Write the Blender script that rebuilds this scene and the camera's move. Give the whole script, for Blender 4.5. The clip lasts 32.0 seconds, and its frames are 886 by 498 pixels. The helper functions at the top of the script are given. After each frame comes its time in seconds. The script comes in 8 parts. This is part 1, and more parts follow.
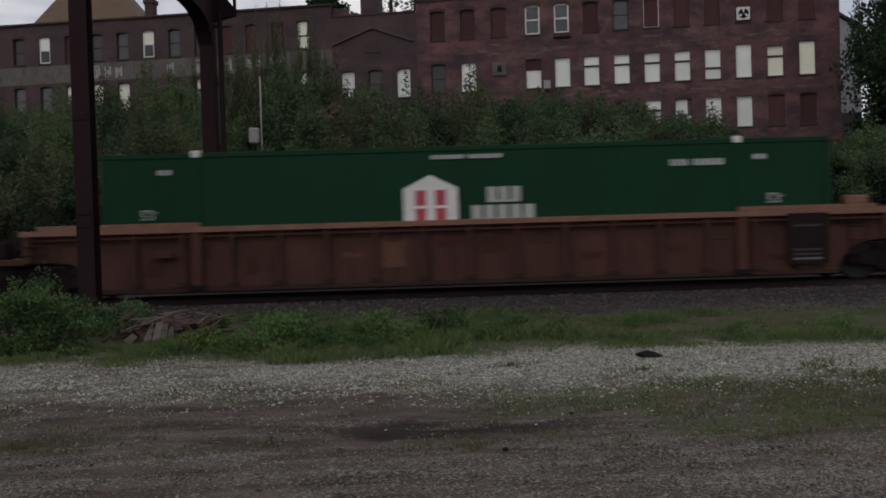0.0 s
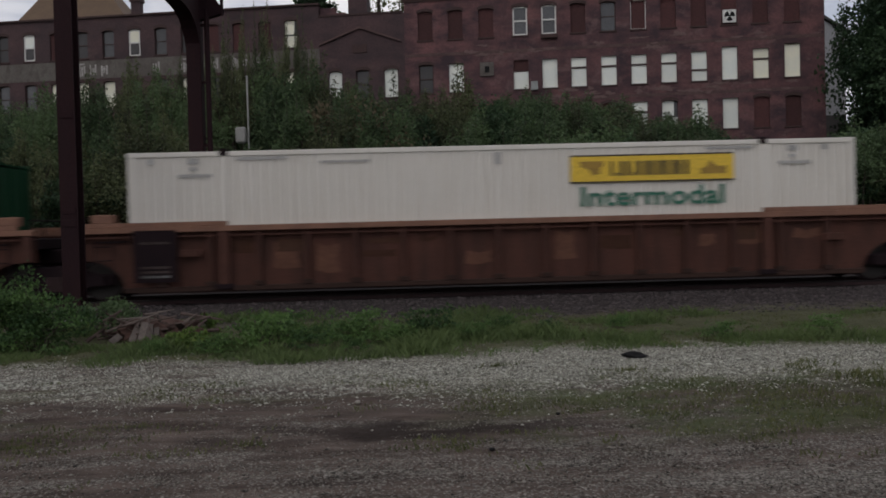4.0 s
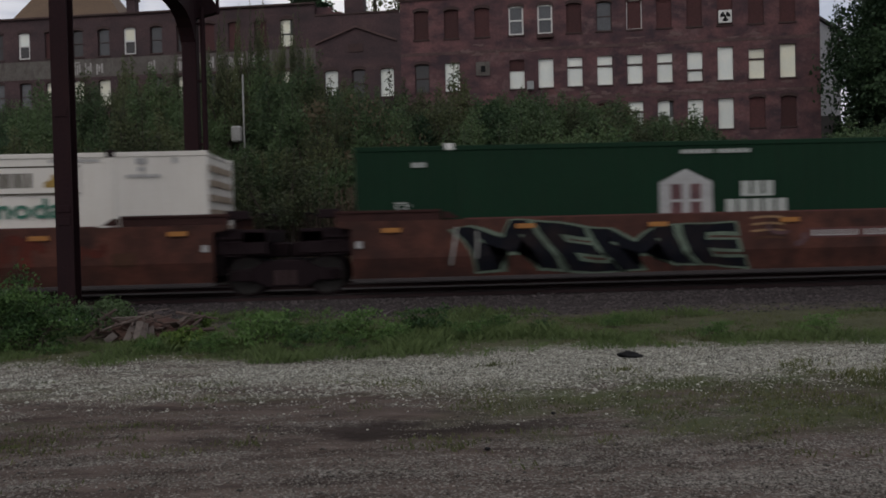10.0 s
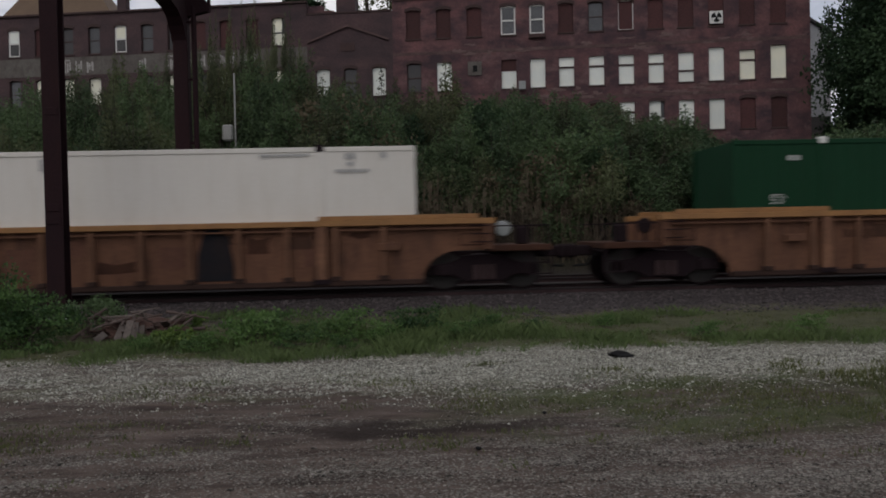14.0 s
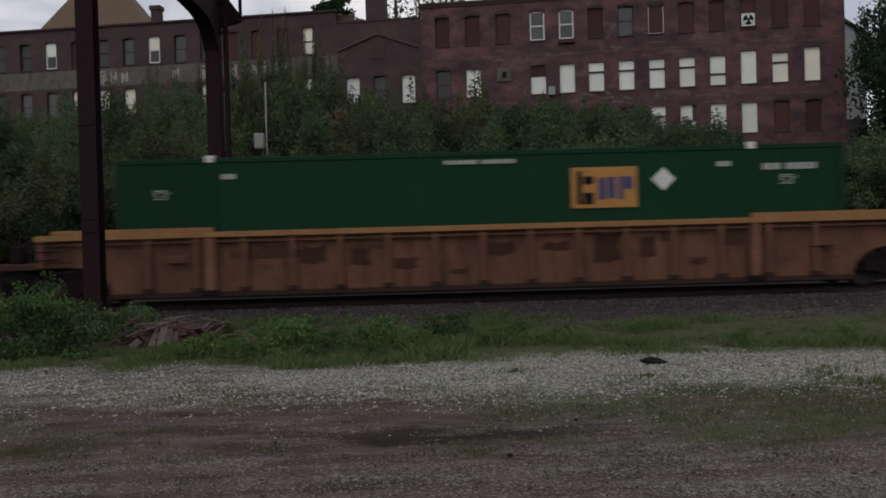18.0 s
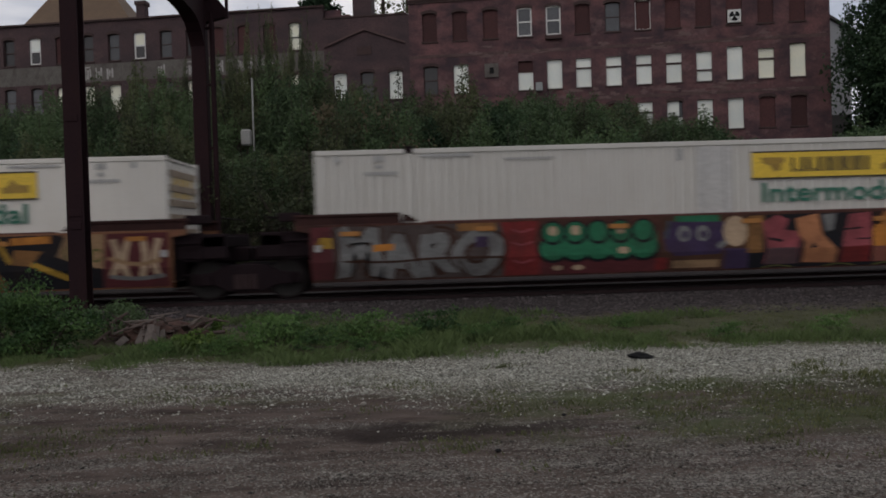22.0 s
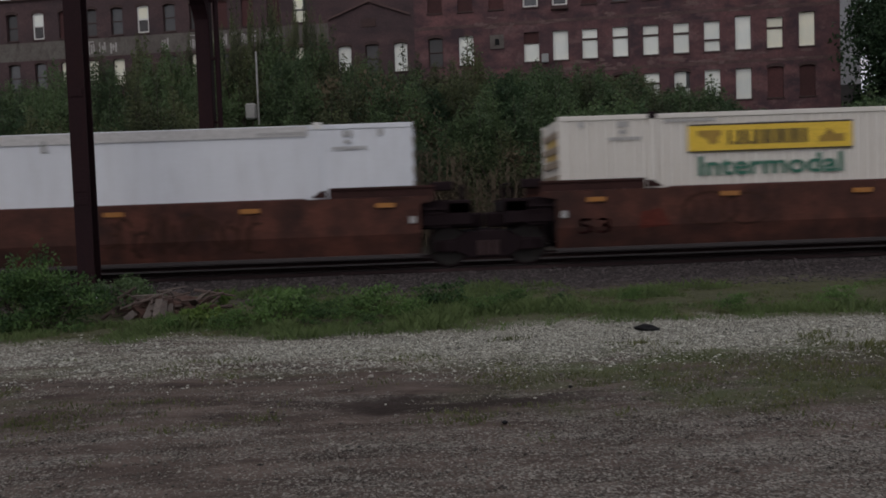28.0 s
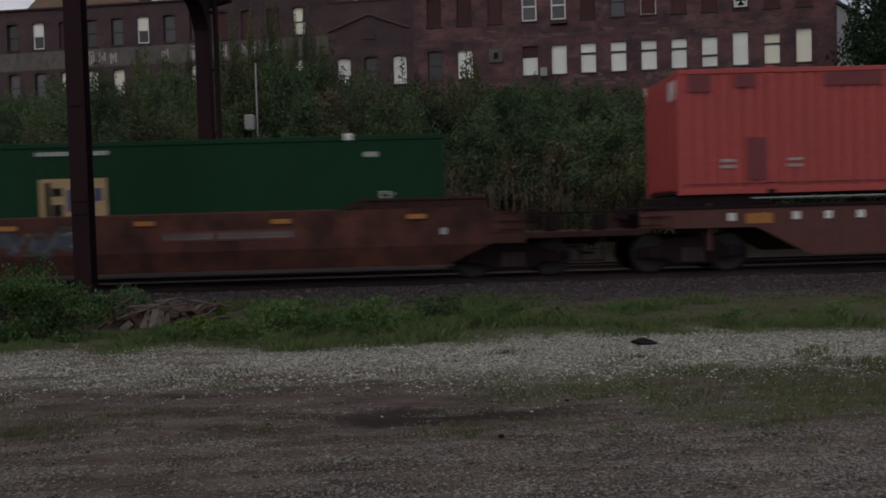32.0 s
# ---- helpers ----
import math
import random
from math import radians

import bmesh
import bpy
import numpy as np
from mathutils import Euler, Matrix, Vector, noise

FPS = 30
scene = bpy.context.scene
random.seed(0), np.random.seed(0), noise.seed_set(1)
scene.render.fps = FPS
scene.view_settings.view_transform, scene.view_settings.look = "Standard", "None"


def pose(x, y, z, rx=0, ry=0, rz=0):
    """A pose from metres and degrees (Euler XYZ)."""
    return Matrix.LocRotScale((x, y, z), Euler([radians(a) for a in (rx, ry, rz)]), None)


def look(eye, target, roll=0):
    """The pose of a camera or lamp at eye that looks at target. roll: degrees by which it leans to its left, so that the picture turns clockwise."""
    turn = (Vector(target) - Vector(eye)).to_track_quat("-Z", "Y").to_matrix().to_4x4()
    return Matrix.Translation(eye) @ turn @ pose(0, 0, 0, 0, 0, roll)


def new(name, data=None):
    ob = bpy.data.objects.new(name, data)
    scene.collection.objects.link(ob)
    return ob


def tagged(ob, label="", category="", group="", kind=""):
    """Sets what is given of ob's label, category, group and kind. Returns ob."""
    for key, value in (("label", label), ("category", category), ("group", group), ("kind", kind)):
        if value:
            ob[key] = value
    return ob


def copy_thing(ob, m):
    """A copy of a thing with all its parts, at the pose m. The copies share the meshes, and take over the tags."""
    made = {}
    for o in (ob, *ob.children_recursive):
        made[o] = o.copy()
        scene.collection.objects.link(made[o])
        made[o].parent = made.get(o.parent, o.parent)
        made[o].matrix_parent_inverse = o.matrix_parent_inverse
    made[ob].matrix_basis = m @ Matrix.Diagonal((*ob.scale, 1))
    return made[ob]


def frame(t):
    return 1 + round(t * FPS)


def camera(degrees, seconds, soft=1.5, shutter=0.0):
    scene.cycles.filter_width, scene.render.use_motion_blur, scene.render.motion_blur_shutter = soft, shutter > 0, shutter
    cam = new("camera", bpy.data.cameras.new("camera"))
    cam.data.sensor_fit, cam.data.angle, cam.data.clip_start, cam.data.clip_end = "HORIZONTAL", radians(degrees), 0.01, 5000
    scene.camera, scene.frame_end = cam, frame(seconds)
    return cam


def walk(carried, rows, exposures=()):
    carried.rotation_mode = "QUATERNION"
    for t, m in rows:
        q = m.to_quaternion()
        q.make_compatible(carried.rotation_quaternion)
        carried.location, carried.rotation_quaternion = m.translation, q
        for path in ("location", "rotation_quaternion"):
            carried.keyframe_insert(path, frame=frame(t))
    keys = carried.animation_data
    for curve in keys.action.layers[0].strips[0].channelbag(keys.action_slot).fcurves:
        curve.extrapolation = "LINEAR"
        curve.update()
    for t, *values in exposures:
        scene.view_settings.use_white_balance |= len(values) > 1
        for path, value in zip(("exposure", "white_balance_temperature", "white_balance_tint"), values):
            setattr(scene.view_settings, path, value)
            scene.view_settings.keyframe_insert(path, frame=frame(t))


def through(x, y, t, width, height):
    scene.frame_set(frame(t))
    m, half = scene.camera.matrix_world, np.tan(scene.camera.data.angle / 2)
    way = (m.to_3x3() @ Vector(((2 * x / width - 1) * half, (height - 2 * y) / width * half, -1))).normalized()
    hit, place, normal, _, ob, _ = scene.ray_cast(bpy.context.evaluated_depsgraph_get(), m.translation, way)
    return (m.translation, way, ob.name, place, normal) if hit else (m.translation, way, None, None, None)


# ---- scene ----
EYE = (0.0, 0.0, 1.6)
# seconds, yaw, pitch, roll of the hand-held camera
PATH = [
    (0.0, -0.971, -1.016, 1.669),
    (0.5, -1.112, -0.987, 1.858),
    (1.0, -1.166, -1.036, 1.852),
    (1.5, -1.080, -1.237, 1.738),
    (2.0, -1.469, -1.248, 1.701),
    (2.5, -1.528, -1.233, 1.627),
    (4.5, -1.920, -0.726, 1.467),
    (5.0, -1.711, -0.192, 1.274),
    (5.5, -1.703, 0.307, 1.201),
    (6.0, -1.841, 0.240, 1.259),
    (6.5, -1.803, 0.079, 1.194),
    (7.0, -1.752, 0.009, 1.185),
    (7.5, -1.863, -0.294, 1.164),
    (8.0, -2.041, -0.412, 1.189),
    (8.5, -2.055, -0.441, 1.281),
    (9.0, -2.228, -0.587, 1.333),
    (9.5, -2.258, -0.843, 1.286),
    (10.0, -2.155, -1.059, 1.370),
    (10.5, -2.195, -0.901, 1.298),
    (11.0, -2.209, -0.742, 1.483),
    (11.5, -2.355, -0.721, 1.535),
    (12.0, -2.387, -0.864, 1.470),
    (12.5, -2.511, -1.203, 1.415),
    (13.0, -2.800, -1.508, 1.470),
    (13.5, -2.717, -1.423, 1.463),
    (14.0, -2.734, -1.105, 1.240),
    (14.5, -2.536, -0.351, 1.268),
    (16.5, -1.032, -0.094, 1.574),
    (17.0, -1.254, -0.319, 1.666),
    (17.5, -0.880, -0.511, 1.630),
    (18.0, -0.675, -0.619, 1.553),
    (18.5, -1.054, -0.461, 1.593),
    (19.0, -1.363, -0.373, 1.740),
    (19.5, -1.553, -0.373, 1.839),
    (20.0, -1.732, -0.234, 1.846),
    (20.5, -1.785, 0.111, 1.861),
    (21.0, -1.746, 0.082, 1.761),
    (21.5, -1.606, -0.348, 1.589),
    (22.0, -1.499, -0.912, 1.696),
    (22.5, -1.509, -1.250, 1.838),
    (23.0, -1.372, -1.405, 1.795),
    (23.5, -1.390, -1.663, 1.636),
    (24.0, -1.411, -2.005, 1.675),
    (24.5, -1.248, -2.133, 1.836),
    (25.0, -1.337, -1.889, 1.995),
    (25.5, -1.659, -2.072, 2.271),
    (27.5, -1.427, -2.612, 2.127),
    (28.0, -1.022, -2.736, 2.031),
    (28.5, -0.762, -2.641, 1.906),
    (29.0, -0.688, -2.298, 1.895),
    (29.5, -0.931, -2.136, 1.908),
    (30.0, -1.099, -2.092, 1.944),
    (30.5, -1.205, -2.105, 1.975),
    (31.0, -1.328, -1.971, 1.848),
    (31.5, -1.413, -1.914, 1.675),
    (32.0, -1.213, -1.885, 1.589),
]
cam = camera(56.0, 32.0, soft=1.78, shutter=0.5)
walk(cam, [(t, pose(*EYE, 90 + p, 0, y) @ pose(0, 0, 0, 0, 0, -r)) for t, y, p, r in PATH],
     exposures=[(0.0, -0.12, 6900, 11), (2.5, -0.12, 6900, 11), (5.0, 0.0, 6900, 11), (14.0, -0.05, 6900, 11), (17.5, -0.08, 6900, 11), (20.5, -0.05, 6900, 11), (22.0, -0.12, 6900, 11), (24.0, -0.05, 6900, 11), (29.0, -0.05, 6900, 13), (30.5, -0.08, 6900, 13), (32.0, -0.3, 6900, 13)])

# ---- the light: a dull evening under broken cloud ----
SUN_EL, SUN_ROT = radians(38), radians(215)
world = bpy.data.worlds.new("sky")
scene.world = world
world.use_nodes = True
wn, wl = world.node_tree.nodes, world.node_tree.links
wn.clear()
sky = wn.new("ShaderNodeTexSky")
sky.sky_type, sky.sun_disc = "NISHITA", False
sky.sun_elevation, sky.sun_rotation = SUN_EL, SUN_ROT
sky_scale = wn.new("ShaderNodeVectorMath")
sky_scale.operation = "SCALE"
sky_scale.inputs["Scale"].default_value = 0.07
wl.new(sky.outputs[0], sky_scale.inputs[0])
co = wn.new("ShaderNodeTexCoord")
mapping = wn.new("ShaderNodeMapping")
mapping.inputs["Scale"].default_value = (2.2, 2.2, 7.0)
wl.new(co.outputs["Generated"], mapping.inputs[0])
cloud = wn.new("ShaderNodeTexNoise")
cloud.inputs["Scale"].default_value = 2.3
cloud.inputs["Detail"].default_value = 7.0
cloud.inputs["Roughness"].default_value = 0.55
cloud.inputs["Distortion"].default_value = 0.4
wl.new(mapping.outputs[0], cloud.inputs["Vector"])
cloud_tone = wn.new("ShaderNodeValToRGB")
cloud_tone.color_ramp.elements[0].position, cloud_tone.color_ramp.elements[0].color = 0.32, (0.38, 0.43, 0.55, 1)
cloud_tone.color_ramp.elements[1].position, cloud_tone.color_ramp.elements[1].color = 0.70, (1.0, 1.0, 1.05, 1)
wl.new(cloud.outputs[0], cloud_tone.inputs[0])
cloud_mix = wn.new("ShaderNodeMix")
cloud_mix.data_type = "RGBA"
cloud_mix.inputs[0].default_value = 0.85
wl.new(sky_scale.outputs[0], cloud_mix.inputs[6])
wl.new(cloud_tone.outputs[0], cloud_mix.inputs[7])
background = wn.new("ShaderNodeBackground")
background.inputs[1].default_value = 0.85
# the cloud thins towards the horizon
up = wn.new("ShaderNodeSeparateXYZ")
wl.new(co.outputs["Generated"], up.inputs[0])
thin = wn.new("ShaderNodeMapRange")
thin.inputs[1].default_value, thin.inputs[2].default_value = 0.0, 0.9
thin.inputs[3].default_value, thin.inputs[4].default_value = 1.38, 0.85
wl.new(up.outputs[2], thin.inputs[0])
veil = wn.new("ShaderNodeVectorMath")
veil.operation = "SCALE"
wl.new(cloud_mix.outputs[2], veil.inputs[0])
wl.new(thin.outputs[0], veil.inputs["Scale"])
wl.new(veil.outputs[0], background.inputs[0])
world_out = wn.new("ShaderNodeOutputWorld")
wl.new(background.outputs[0], world_out.inputs[0])
sun = new("sun", bpy.data.lights.new("sun", "SUN"))
sun.data.energy, sun.data.angle, sun.data.color = 0.5, radians(40), (1.0, 0.96, 0.92)
sun.matrix_basis = look((-10, -20, 25), (0, 0, 0))


# ---- materials ----
def surface(name, base, alt, rough=0.8, scale=1.5, fine=25.0, metal=0.0, bump=0.15, amount=0.6, dirt=None, dirt_amount=0.4,
            stretch=(1, 1, 1), spec=0.5, vary=0.0, grit=0.6, streak=(3.0, 3.0, 0.45), dirt_lo=0.48, bloom=None, bloom_lo=0.56):
    """A painted or natural surface: two tones over broad noise, fine grain in tone and relief, and stains."""
    m = bpy.data.materials.new(name)
    m.use_nodes = True
    n, l = m.node_tree.nodes, m.node_tree.links
    b = n["Principled BSDF"]
    b.inputs["Roughness"].default_value, b.inputs["Metallic"].default_value = rough, metal
    b.inputs["Specular IOR Level"].default_value = spec
    tc = n.new("ShaderNodeTexCoord")
    mp = n.new("ShaderNodeMapping")
    mp.inputs["Scale"].default_value = stretch
    l.new(tc.outputs["Object"], mp.inputs[0])
    big = n.new("ShaderNodeTexNoise")
    big.inputs["Scale"].default_value, big.inputs["Detail"].default_value = scale, 6
    l.new(mp.outputs[0], big.inputs["Vector"])
    small = n.new("ShaderNodeTexNoise")
    small.inputs["Scale"].default_value, small.inputs["Detail"].default_value = fine, 3
    l.new(tc.outputs["Object"], small.inputs["Vector"])
    ramp = n.new("ShaderNodeValToRGB")
    ramp.color_ramp.elements[0].position, ramp.color_ramp.elements[1].position = 0.35, 0.68
    l.new(big.outputs[0], ramp.inputs[0])
    mix = n.new("ShaderNodeMix")
    mix.data_type = "RGBA"
    mix.inputs[6].default_value, mix.inputs[7].default_value = (*base, 1), (*alt, 1)
    fac = n.new("ShaderNodeMath")
    fac.operation = "MULTIPLY"
    fac.inputs[1].default_value = amount
    l.new(ramp.outputs[0], fac.inputs[0])
    l.new(fac.outputs[0], mix.inputs[0])
    grain = n.new("ShaderNodeMix")
    grain.data_type, grain.blend_type = "RGBA", "MULTIPLY"
    gr = n.new("ShaderNodeValToRGB")
    gr.color_ramp.elements[0].position, gr.color_ramp.elements[0].color = 0.3, (0.62, 0.62, 0.62, 1)
    gr.color_ramp.elements[1].position, gr.color_ramp.elements[1].color = 0.7, (1.15, 1.15, 1.15, 1)
    l.new(small.outputs[0], gr.inputs[0])
    grain.inputs[0].default_value = grit
    l.new(mix.outputs[2], grain.inputs[6])
    l.new(gr.outputs[0], grain.inputs[7])
    out = grain.outputs[2]
    if dirt:
        st = n.new("ShaderNodeMapping")
        st.inputs["Scale"].default_value = streak
        l.new(tc.outputs["Object"], st.inputs[0])
        sn = n.new("ShaderNodeTexNoise")
        sn.inputs["Scale"].default_value, sn.inputs["Detail"].default_value, sn.inputs["Roughness"].default_value = 1.6, 8, 0.65
        l.new(st.outputs[0], sn.inputs["Vector"])
        sr = n.new("ShaderNodeValToRGB")
        sr.color_ramp.elements[0].position, sr.color_ramp.elements[1].position = dirt_lo, dirt_lo + 0.27
        l.new(sn.outputs[0], sr.inputs[0])
        sf = n.new("ShaderNodeMath")
        sf.operation = "MULTIPLY"
        sf.inputs[1].default_value = dirt_amount
        l.new(sr.outputs[0], sf.inputs[0])
        dm = n.new("ShaderNodeMix")
        dm.data_type = "RGBA"
        dm.inputs[7].default_value = (*dirt, 1)
        l.new(sf.outputs[0], dm.inputs[0])
        l.new(out, dm.inputs[6])
        out = dm.outputs[2]
    if bloom:
        pm = n.new("ShaderNodeMapping")
        pm.inputs["Scale"].default_value, pm.inputs["Location"].default_value = (0.55, 0.55, 0.8), (7.0, 3.0, 11.0)
        l.new(tc.outputs["Object"], pm.inputs[0])
        pn = n.new("ShaderNodeTexNoise")
        pn.inputs["Scale"].default_value, pn.inputs["Detail"].default_value, pn.inputs["Roughness"].default_value = 0.9, 9, 0.75
        l.new(pm.outputs[0], pn.inputs["Vector"])
        pr = n.new("ShaderNodeValToRGB")
        pr.color_ramp.elements[0].position, pr.color_ramp.elements[1].position = bloom_lo, bloom_lo + 0.16
        pr.color_ramp.elements[1].color = (0.75, 0.75, 0.75, 1)
        l.new(pn.outputs[0], pr.inputs[0])
        pd = n.new("ShaderNodeMix")
        pd.data_type = "RGBA"
        pd.inputs[7].default_value = (*bloom, 1)
        l.new(pr.outputs[0], pd.inputs[0])
        l.new(out, pd.inputs[6])
        out = pd.outputs[2]
    if vary:
        info = n.new("ShaderNodeObjectInfo")
        hsv = n.new("ShaderNodeHueSaturation")
        mr = n.new("ShaderNodeMapRange")
        mr.inputs[3].default_value, mr.inputs[4].default_value = 1 - vary, 1 + vary
        l.new(info.outputs["Random"], mr.inputs[0])
        l.new(mr.outputs[0], hsv.inputs["Value"])
        l.new(out, hsv.inputs["Color"])
        out = hsv.outputs[0]
    l.new(out, b.inputs["Base Color"])
    if bump:
        bp = n.new("ShaderNodeBump")
        bp.inputs["Strength"].default_value, bp.inputs["Distance"].default_value = bump, 0.02
        l.new(small.outputs[0], bp.inputs["Height"])
        l.new(bp.outputs[0], b.inputs["Normal"])
    return m


def leafy(name, dark, light, scale=1.2, through=0.25):
    """Leaves: each leaf has its own tone; a little light comes through."""
    m = bpy.data.materials.new(name)
    m.use_nodes = True
    n, l = m.node_tree.nodes, m.node_tree.links
    b = n["Principled BSDF"]
    b.inputs["Roughness"].default_value = 0.65
    b.inputs["Specular IOR Level"].default_value = 0.25
    geo, tc = n.new("ShaderNodeNewGeometry"), n.new("ShaderNodeTexCoord")
    noi = n.new("ShaderNodeTexNoise")
    noi.inputs["Scale"].default_value = scale
    l.new(tc.outputs["Object"], noi.inputs["Vector"])
    add = n.new("ShaderNodeMath")
    add.operation = "MULTIPLY_ADD"
    add.inputs[1].default_value, add.inputs[2].default_value = 0.42, -0.42
    l.new(geo.outputs["Random Per Island"], add.inputs[0])
    sm = n.new("ShaderNodeMath")
    l.new(add.outputs[0], sm.inputs[0])
    nm = n.new("ShaderNodeMath")
    nm.operation = "MULTIPLY"
    nm.inputs[1].default_value = 1.35
    l.new(noi.outputs[0], nm.inputs[0])
    l.new(nm.outputs[0], sm.inputs[1])
    info = n.new("ShaderNodeObjectInfo")
    ov = n.new("ShaderNodeMath")
    ov.operation = "MULTIPLY_ADD"
    ov.inputs[1].default_value, ov.inputs[2].default_value = 0.6, -0.3
    l.new(info.outputs["Random"], ov.inputs[0])
    tot = n.new("ShaderNodeMath")
    l.new(sm.outputs[0], tot.inputs[0])
    l.new(ov.outputs[0], tot.inputs[1])
    ramp = n.new("ShaderNodeValToRGB")
    ramp.color_ramp.elements[0].position, ramp.color_ramp.elements[0].color = 0.05, (*dark, 1)
    ramp.color_ramp.elements[1].position, ramp.color_ramp.elements[1].color = 0.8, (*light, 1)
    l.new(tot.outputs[0], ramp.inputs[0])
    l.new(ramp.outputs[0], b.inputs["Base Color"])
    tr = n.new("ShaderNodeBsdfTranslucent")
    l.new(ramp.outputs[0], tr.inputs[0])
    ms = n.new("ShaderNodeMixShader")
    ms.inputs[0].default_value = through
    l.new(b.outputs[0], ms.inputs[1])
    l.new(tr.outputs[0], ms.inputs[2])
    l.new(ms.outputs[0], n["Material Output"].inputs[0])
    return m


M = {}
M["white"] = surface("container_white_paint", (0.645, 0.62, 0.578), (0.58, 0.558, 0.515), 0.5, 0.5, 14, dirt=(0.50, 0.45, 0.38), dirt_amount=0.3, bump=0.03, grit=0.08)
M["dull_white"] = surface("greyed_container_white_paint", (0.53, 0.515, 0.485), (0.47, 0.455, 0.425), 0.55, 0.5, 14, dirt=(0.40, 0.36, 0.31), dirt_amount=0.35, bump=0.03, grit=0.08)
M["cool_white"] = surface("container_cool_white_paint", (0.66, 0.69, 0.74), (0.58, 0.61, 0.66), 0.5, 0.6, 14, dirt=(0.42, 0.42, 0.42), dirt_amount=0.3, bump=0.03, grit=0.08)
M["grey_panel"] = surface("greyed_panel_paint", (0.50, 0.495, 0.495), (0.54, 0.53, 0.52), 0.6, 1.0, 14, bump=0.05)
M["green_dull"] = surface("dusty_container_green_paint", (0.0042, 0.024, 0.0115), (0.0052, 0.030, 0.014), 0.7, 0.7, 16, dirt=(0.008, 0.020, 0.012), dirt_amount=0.6, bump=0.03, spec=0.15, grit=0.3)
M["green"] = surface("container_green_paint", (0.0036, 0.034, 0.0140), (0.0046, 0.041, 0.0175), 0.65, 0.7, 16, dirt=(0.006, 0.027, 0.013), dirt_amount=0.5, bump=0.03, spec=0.15, grit=0.2)
M["red"] = surface("container_red_paint", (0.40, 0.055, 0.050), (0.33, 0.048, 0.045), 0.55, 0.6, 16, dirt=(0.25, 0.06, 0.04), dirt_amount=0.4, bump=0.05)
M["dark_red"] = surface("dark_red_patch_paint", (0.17, 0.027, 0.034), (0.13, 0.023, 0.028), 0.6)
M["rust_car"] = surface("weathered_rust_red_car_paint", (0.086, 0.037, 0.028), (0.050, 0.024, 0.020), 0.85, 1.3, 22, dirt=(0.024, 0.015, 0.013), dirt_amount=0.85, spec=0.2)
M["rust_flange"] = surface("worn_orange_flange_paint", (0.215, 0.103, 0.066), (0.13, 0.06, 0.041), 0.7, 2.0, 22, dirt=(0.10, 0.05, 0.03), dirt_amount=0.4)
M["brown_car"] = surface("brown_car_paint", (0.112, 0.042, 0.030), (0.052, 0.023, 0.019), 0.8, 0.9, 20, dirt=(0.022, 0.013, 0.012), dirt_amount=0.95, spec=0.2, amount=0.95, stretch=(0.6, 1, 1.6), dirt_lo=0.42, streak=(0.9, 0.9, 0.7))
M["yellow_rib"] = surface("worn_yellow_rib_paint", (0.205, 0.105, 0.064), (0.115, 0.057, 0.038), 0.85, 1.6, 20, dirt=(0.034, 0.019, 0.015), dirt_amount=0.85, spec=0.2)
M["rusty_end"] = surface("rust_stained_end_wall", (0.34, 0.28, 0.215), (0.22, 0.155, 0.105), 0.8, 2.0, 20, dirt=(0.10, 0.06, 0.04), dirt_amount=0.6)
M["yellow_car"] = surface("faded_yellow_car_paint", (0.165, 0.080, 0.049), (0.098, 0.048, 0.033), 0.85, 1.2, 20, dirt=(0.030, 0.017, 0.014), dirt_amount=0.9, spec=0.2)
M["yellow_flange"] = surface("yellow_flange_paint", (0.31, 0.15, 0.05), (0.20, 0.095, 0.036), 0.7, 2.0, 20, dirt=(0.2, 0.1, 0.04), dirt_amount=0.4)
M["silver_car"] = surface("silver_overpainted_side", (0.135, 0.115, 0.097), (0.088, 0.073, 0.063), 0.7, 0.9, 20, dirt=(0.050, 0.038, 0.034), dirt_amount=0.75, streak=(0.9, 0.9, 0.8), dirt_lo=0.44)
M["orange_car"] = surface("orange_overpainted_side", (0.20, 0.085, 0.032), (0.11, 0.04, 0.022), 0.7, 0.5, 20, dirt=(0.22, 0.06, 0.04), dirt_amount=0.6)
# dark brown that also holds the shadow gap along the raised car ends
M["riser"] = surface("sooty_riser_paint", (0.050, 0.022, 0.020), (0.030, 0.015, 0.014), 0.85, 1.5, 20, dirt=(0.016, 0.010, 0.010), dirt_amount=0.7, spec=0.15)
M["maroon_car"] = surface("maroon_car_paint", (0.10, 0.03, 0.025), (0.075, 0.025, 0.022), 0.75, 1.0, 20, dirt=(0.04, 0.02, 0.02), dirt_amount=0.5)
M["iron"] = surface("dark_running_gear_iron", (0.0145, 0.0085, 0.0108), (0.020, 0.0115, 0.0135), 0.9, 3, 30, spec=0.15)
M["tread"] = surface("worn_wheel_tread_steel", (0.022, 0.018, 0.017), (0.03, 0.025, 0.022), 0.7, 3, 30, metal=0.2)
M["rail"] = surface("worn_rail_steel", (0.030, 0.023, 0.023), (0.020, 0.015, 0.015), 0.75, 2, 30, metal=0.3)
M["rail_side"] = surface("rusty_rail_side", (0.058, 0.036, 0.037), (0.040, 0.025, 0.026), 0.9, 2, 30, spec=0.2)
M["tie"] = surface("weathered_tie_timber", (0.022, 0.018, 0.016), (0.014, 0.012, 0.011), 0.95, 1.5, 30, stretch=(4, 0.6, 4), vary=0.25)
M["black"] = surface("black_paint", (0.009, 0.009, 0.010), (0.014, 0.014, 0.015), 0.8, 2, 20, bump=0.03, spec=0.15)
